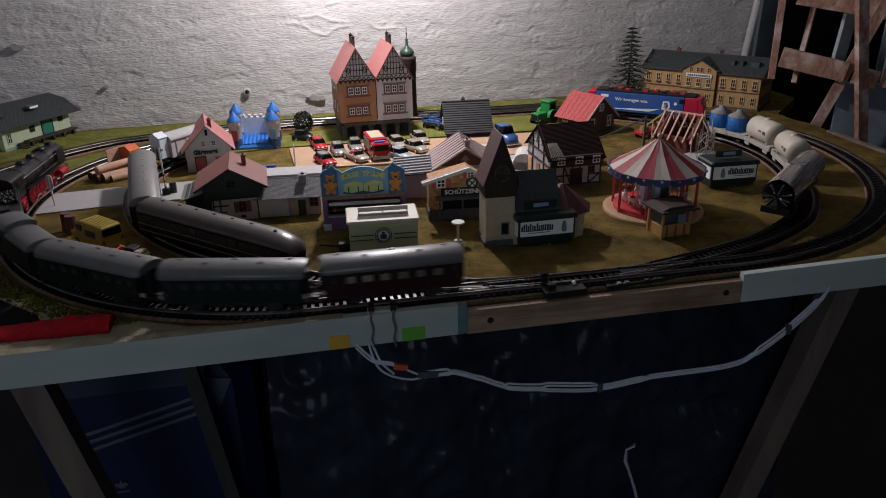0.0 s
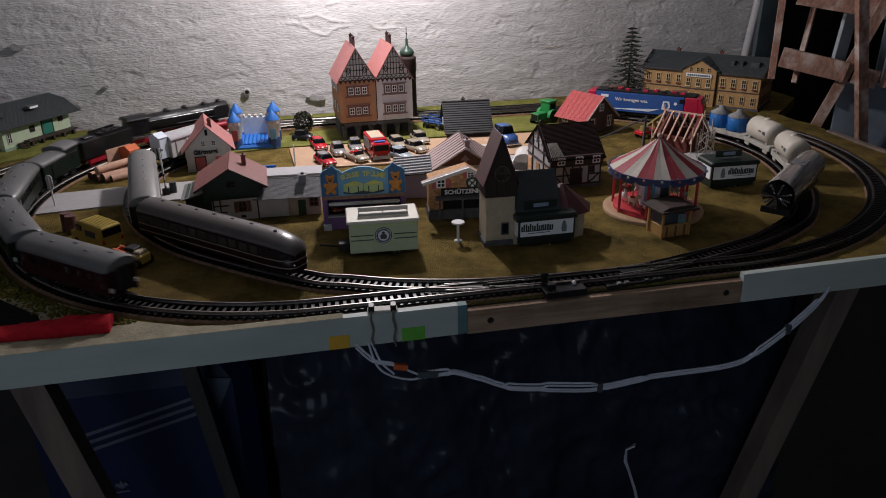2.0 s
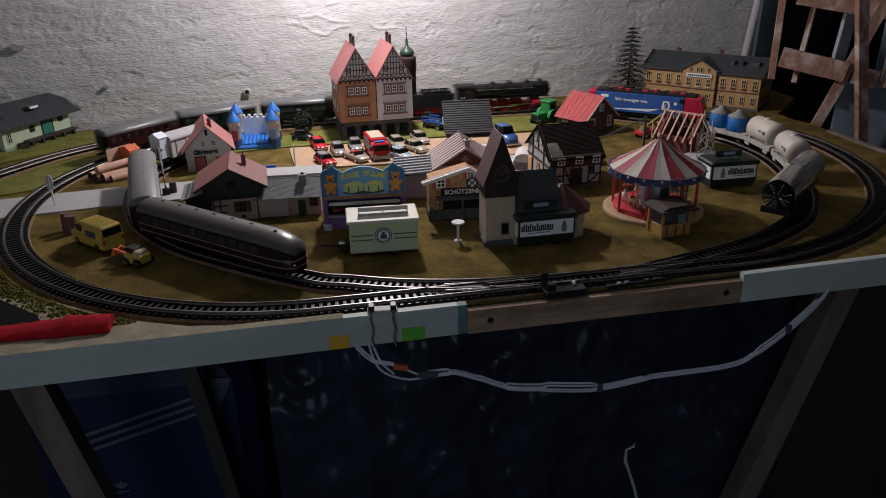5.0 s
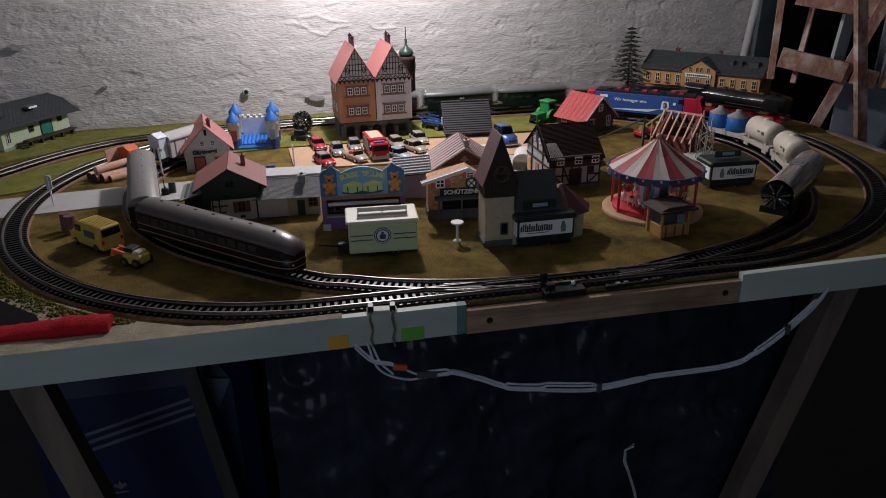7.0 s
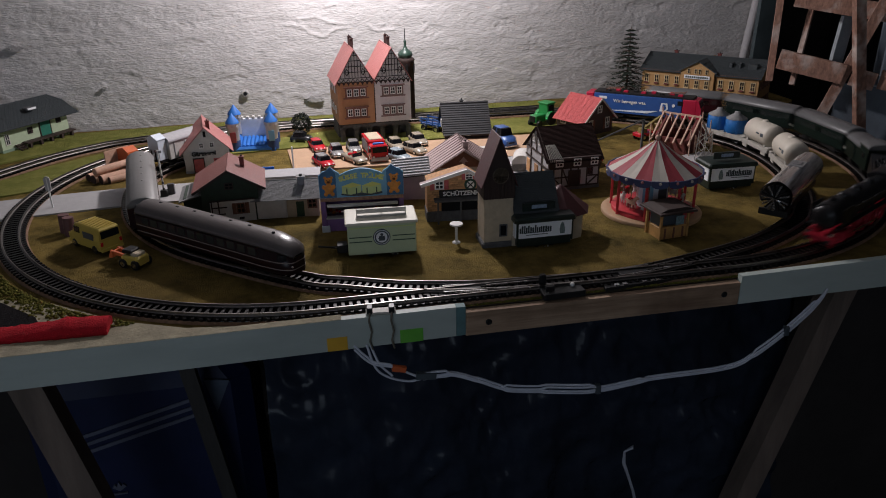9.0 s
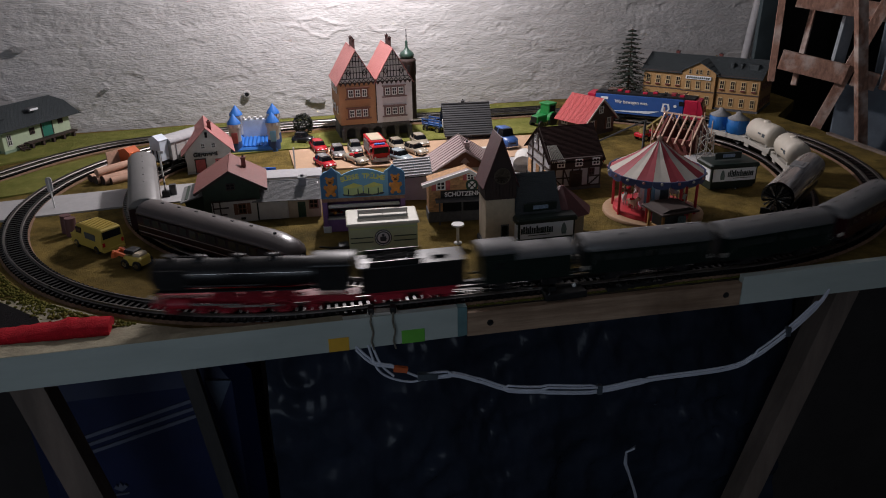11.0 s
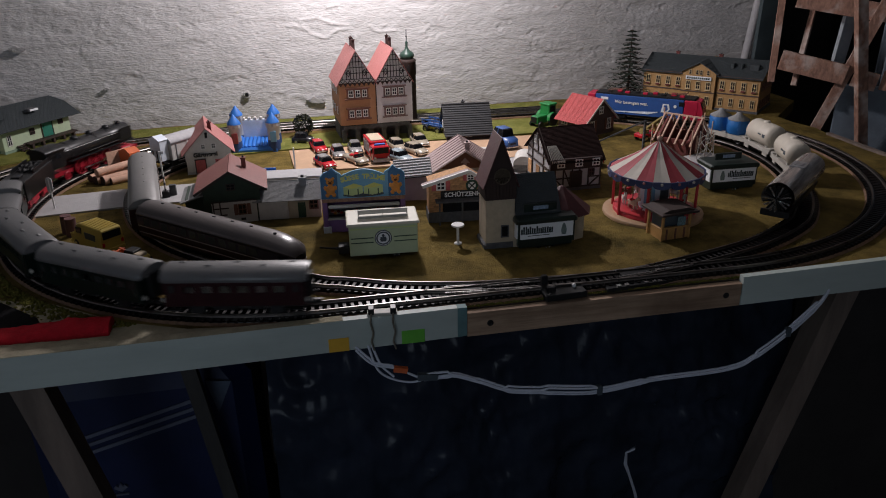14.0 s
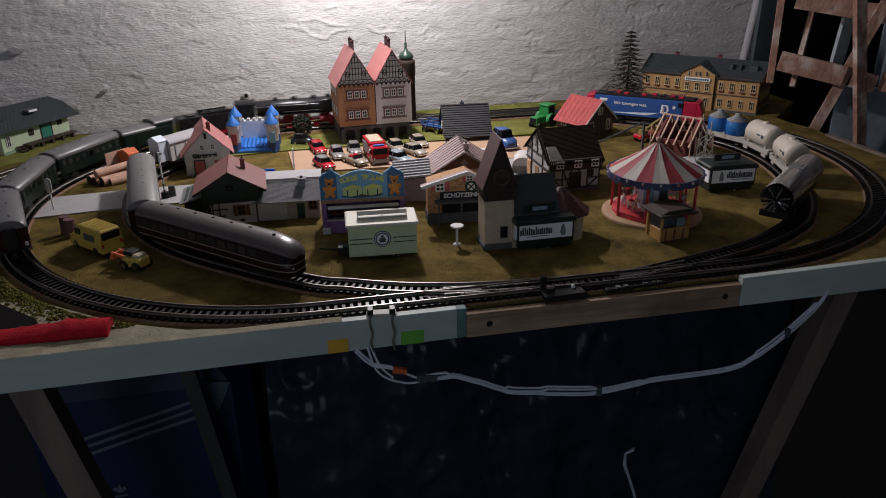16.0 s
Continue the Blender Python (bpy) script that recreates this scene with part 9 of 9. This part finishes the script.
def cable_run():
    cb = thing("cable_bundle", "white layout cables hanging under the board's front edge", "cable")
    main = [(0.029, -0.028, -0.033), (0.043, -0.03, -0.048), (0.063, -0.03, -0.055), (0.088, -0.03, -0.069), (0.114, -0.03, -0.070), (0.140, -0.03, -0.081), (0.167, -0.03, -0.094), (0.206, -0.03, -0.101), (0.258, -0.03, -0.108), (0.310, -0.03, -0.104), (0.394, -0.03, -0.103), (0.423, -0.03, -0.091), (0.456, -0.03, -0.066), (0.481, -0.03, -0.041), (0.492, -0.026, -0.030)]
    P = [Vector(p) for p in main]

    def fine(pts, off):
        Q = [pts[0]] + pts + [pts[-1]]
        out = []
        for i in range(1, len(Q) - 2):
            for k in range(6):
                t = k / 6
                a, b, c, d = Q[i - 1:i + 3]
                v = 0.5 * ((2 * b) + (c - a) * t + (2 * a - 5 * b + 4 * c - d) * t * t + (3 * b - a - 3 * c + d) * t ** 3)
                out.append(v + off * (0.5 + 0.5 * math.sin(i * 1.3 + off.x * 4000)))
        return out + [pts[-1]]

    def strand(pts, off, r):
        mb = MB()
        f = fine(pts, off)
        for a, b in zip(f, f[1:]):
            mb.rod(a, b, r, 8)
        part("cable", mb, CABLE, cb)
    for k, (oy, oz) in enumerate(((0, 0), (0.0014, 0.0032), (-0.0012, 0.0050), (0.0004, -0.0026), (0.001, 0.0064))):
        strand(P if k < 2 else P[3:], Vector((0.0001 * k, oy, oz)), 0.0011)
    strand([Vector(p) for p in ((0.040, -0.027, -0.030), (0.046, -0.03, -0.052), (0.057, -0.03, -0.064), (0.075, -0.03, -0.071), (0.088, -0.03, -0.070))], Vector((0, 0, 0)), 0.0011)
    strand([Vector(p) for p in ((0.043, -0.027, -0.030), (0.050, -0.03, -0.050), (0.061, -0.031, -0.063))], Vector((0, 0.001, 0)), 0.0011)
    part("orange_joint", MB().bar((0.061, -0.031, -0.0545), (0.073, -0.031, -0.0575), 0.004, 0.005), CARORANGE, cb, "orange cable joint")
    part("cable_tie", MB().bar((0.082, -0.0312, -0.0655), (0.100, -0.0312, -0.0675), 0.0050, 0.0062), EMBLEM, cb)
    for x, z in ((0.258, -0.107), (0.452, -0.068)):
        part("cable_tie", MB().box((x, -0.0302, z + 0.001), (0.005, 0.0058, 0.0095), ch=0.0006), EMBLEM, cb)


def stored_things():
    # navy sports bag with three pale stripes
    b = thing("sports_bag", "navy blue sports bag with three pale stripes under the table", "bag")
    part("bag_body", MB().box((-0.20, 0.21, -0.46), (0.24, 0.16, 0.66), ch=0.02), BAGBLUE, b)
    for k in range(3):
        part("stripe", MB().bar((-0.268, 0.1285, -0.199 - k * 0.0104), (-0.138, 0.1285, -0.165 - k * 0.0104), 0.0012, 0.0042), BAGGREY, b)
    part("logo_shape", MB().prism([(-0.2430, -0.2690), (-0.2400, -0.2650), (-0.2380, -0.2680), (-0.2355, -0.2620), (-0.2330, -0.2680), (-0.2310, -0.2650), (-0.2280, -0.2690), (-0.2355, -0.2745)], 0.1270, 0.1295).box((-0.2355, 0.128, -0.2785), (0.014, 0.002, 0.0020)), BAGGREY, b)
    part("pale_flap", MB().prism([(-0.1270, -0.143), (-0.1005, -0.147), (-0.1180, -0.186)], 0.128, 0.130), mat("dim_blue_flap", (0.075, 0.10, 0.15), 0.7), b)
    # black film over boxes
    nx, nz = 170, 120
    vs, fs = [], []
    for j in range(nz + 1):
        for i in range(nx + 1):
            x = -0.06 + 0.62 * i / nx
            z = -0.06 - 0.68 * j / nz
            p = Vector((x * 9, z * 9, 1.5))
            y = 0.12 + 0.05 * noise.noise(p * 0.35) + 0.010 * noise.noise(p * 1.3) + 0.014 * abs(noise.noise(p * 2.6)) + 0.0045 * abs(noise.noise(p * 8)) + 0.030 * max(0.0, noise.noise(p * 0.9 + Vector((3, 7, 0))) - 0.22) * abs(noise.noise(p * 11)) - 0.05 * j / nz
            vs.append((x, y, z))
    for j in range(nz):
        for i in range(nx):
            a = j * (nx + 1) + i
            fs.append((a, a + 1, a + nx + 2, a + nx + 1))
    f = thing("film_covered_stack", "stack covered with crumpled black plastic film under the table", "plastic sheet")
    part("film", MB().add(vs, fs, True), FOIL, f)
    part("stack", MB().box((0.25, 0.30, -0.44), (0.58, 0.14, 0.70), ch=0.01), UNLITDARK, f)
    piece("olive_cloth", MB().prism([(0.0, 0.0), (0.034, -0.004), (0.030, -0.050), (0.018, -0.075), (0.006, -0.040)], 0, 0.012), OLIVE, "scrap of olive-yellow cloth hanging under the table", "cloth", Matrix.Translation((0.560, 0.258, -0.245)))
    piece("cloth_post", MB().box((0, 0, 0), (0.02, 0.02, 0.76)), LEGWOOD, "post under the table holding the cloth", "post", Matrix.Translation((0.577, 0.281, -0.410)))
    # first box is added to keep the space under the table's end dark
    for x, y, w, d, label in ((0.80, 0.26, 0.36, 0.20, "near-black box added as shade under the table's end"), (-0.50, 0.36, 0.30, 0.16, "near-black box beside the sports bag")):
        bx = thing("dark_box", label, "box", Matrix.Translation((x, y, -0.77)))
        part("box_body", MB().box((0, 0, 0.325), (w, d, 0.65), ch=0.01), UNLITDARK, bx)
        part("lid", MB().box((0, 0, 0.665), (w + 0.012, d + 0.012, 0.030), ch=0.006), UNLITDARK, bx)
    piece("cable_tail", MB().sweep([(0.3294, 0.0200, -0.2268), (0.3214, 0.0240, -0.2347), (0.3240, 0.0280, -0.2548), (0.3328, 0.0320, -0.2764), (0.3440, 0.0360, -0.3066), (0.3524, 0.0400, -0.3345)], [(-0.0022, -0.0012), (0.0022, -0.0012), (0.0022, 0.0012), (-0.0022, 0.0012)]), CABLE, "loose pale cable tail hanging under the table", "cable")


old_rack()
cable_run()
stored_things()


motions()
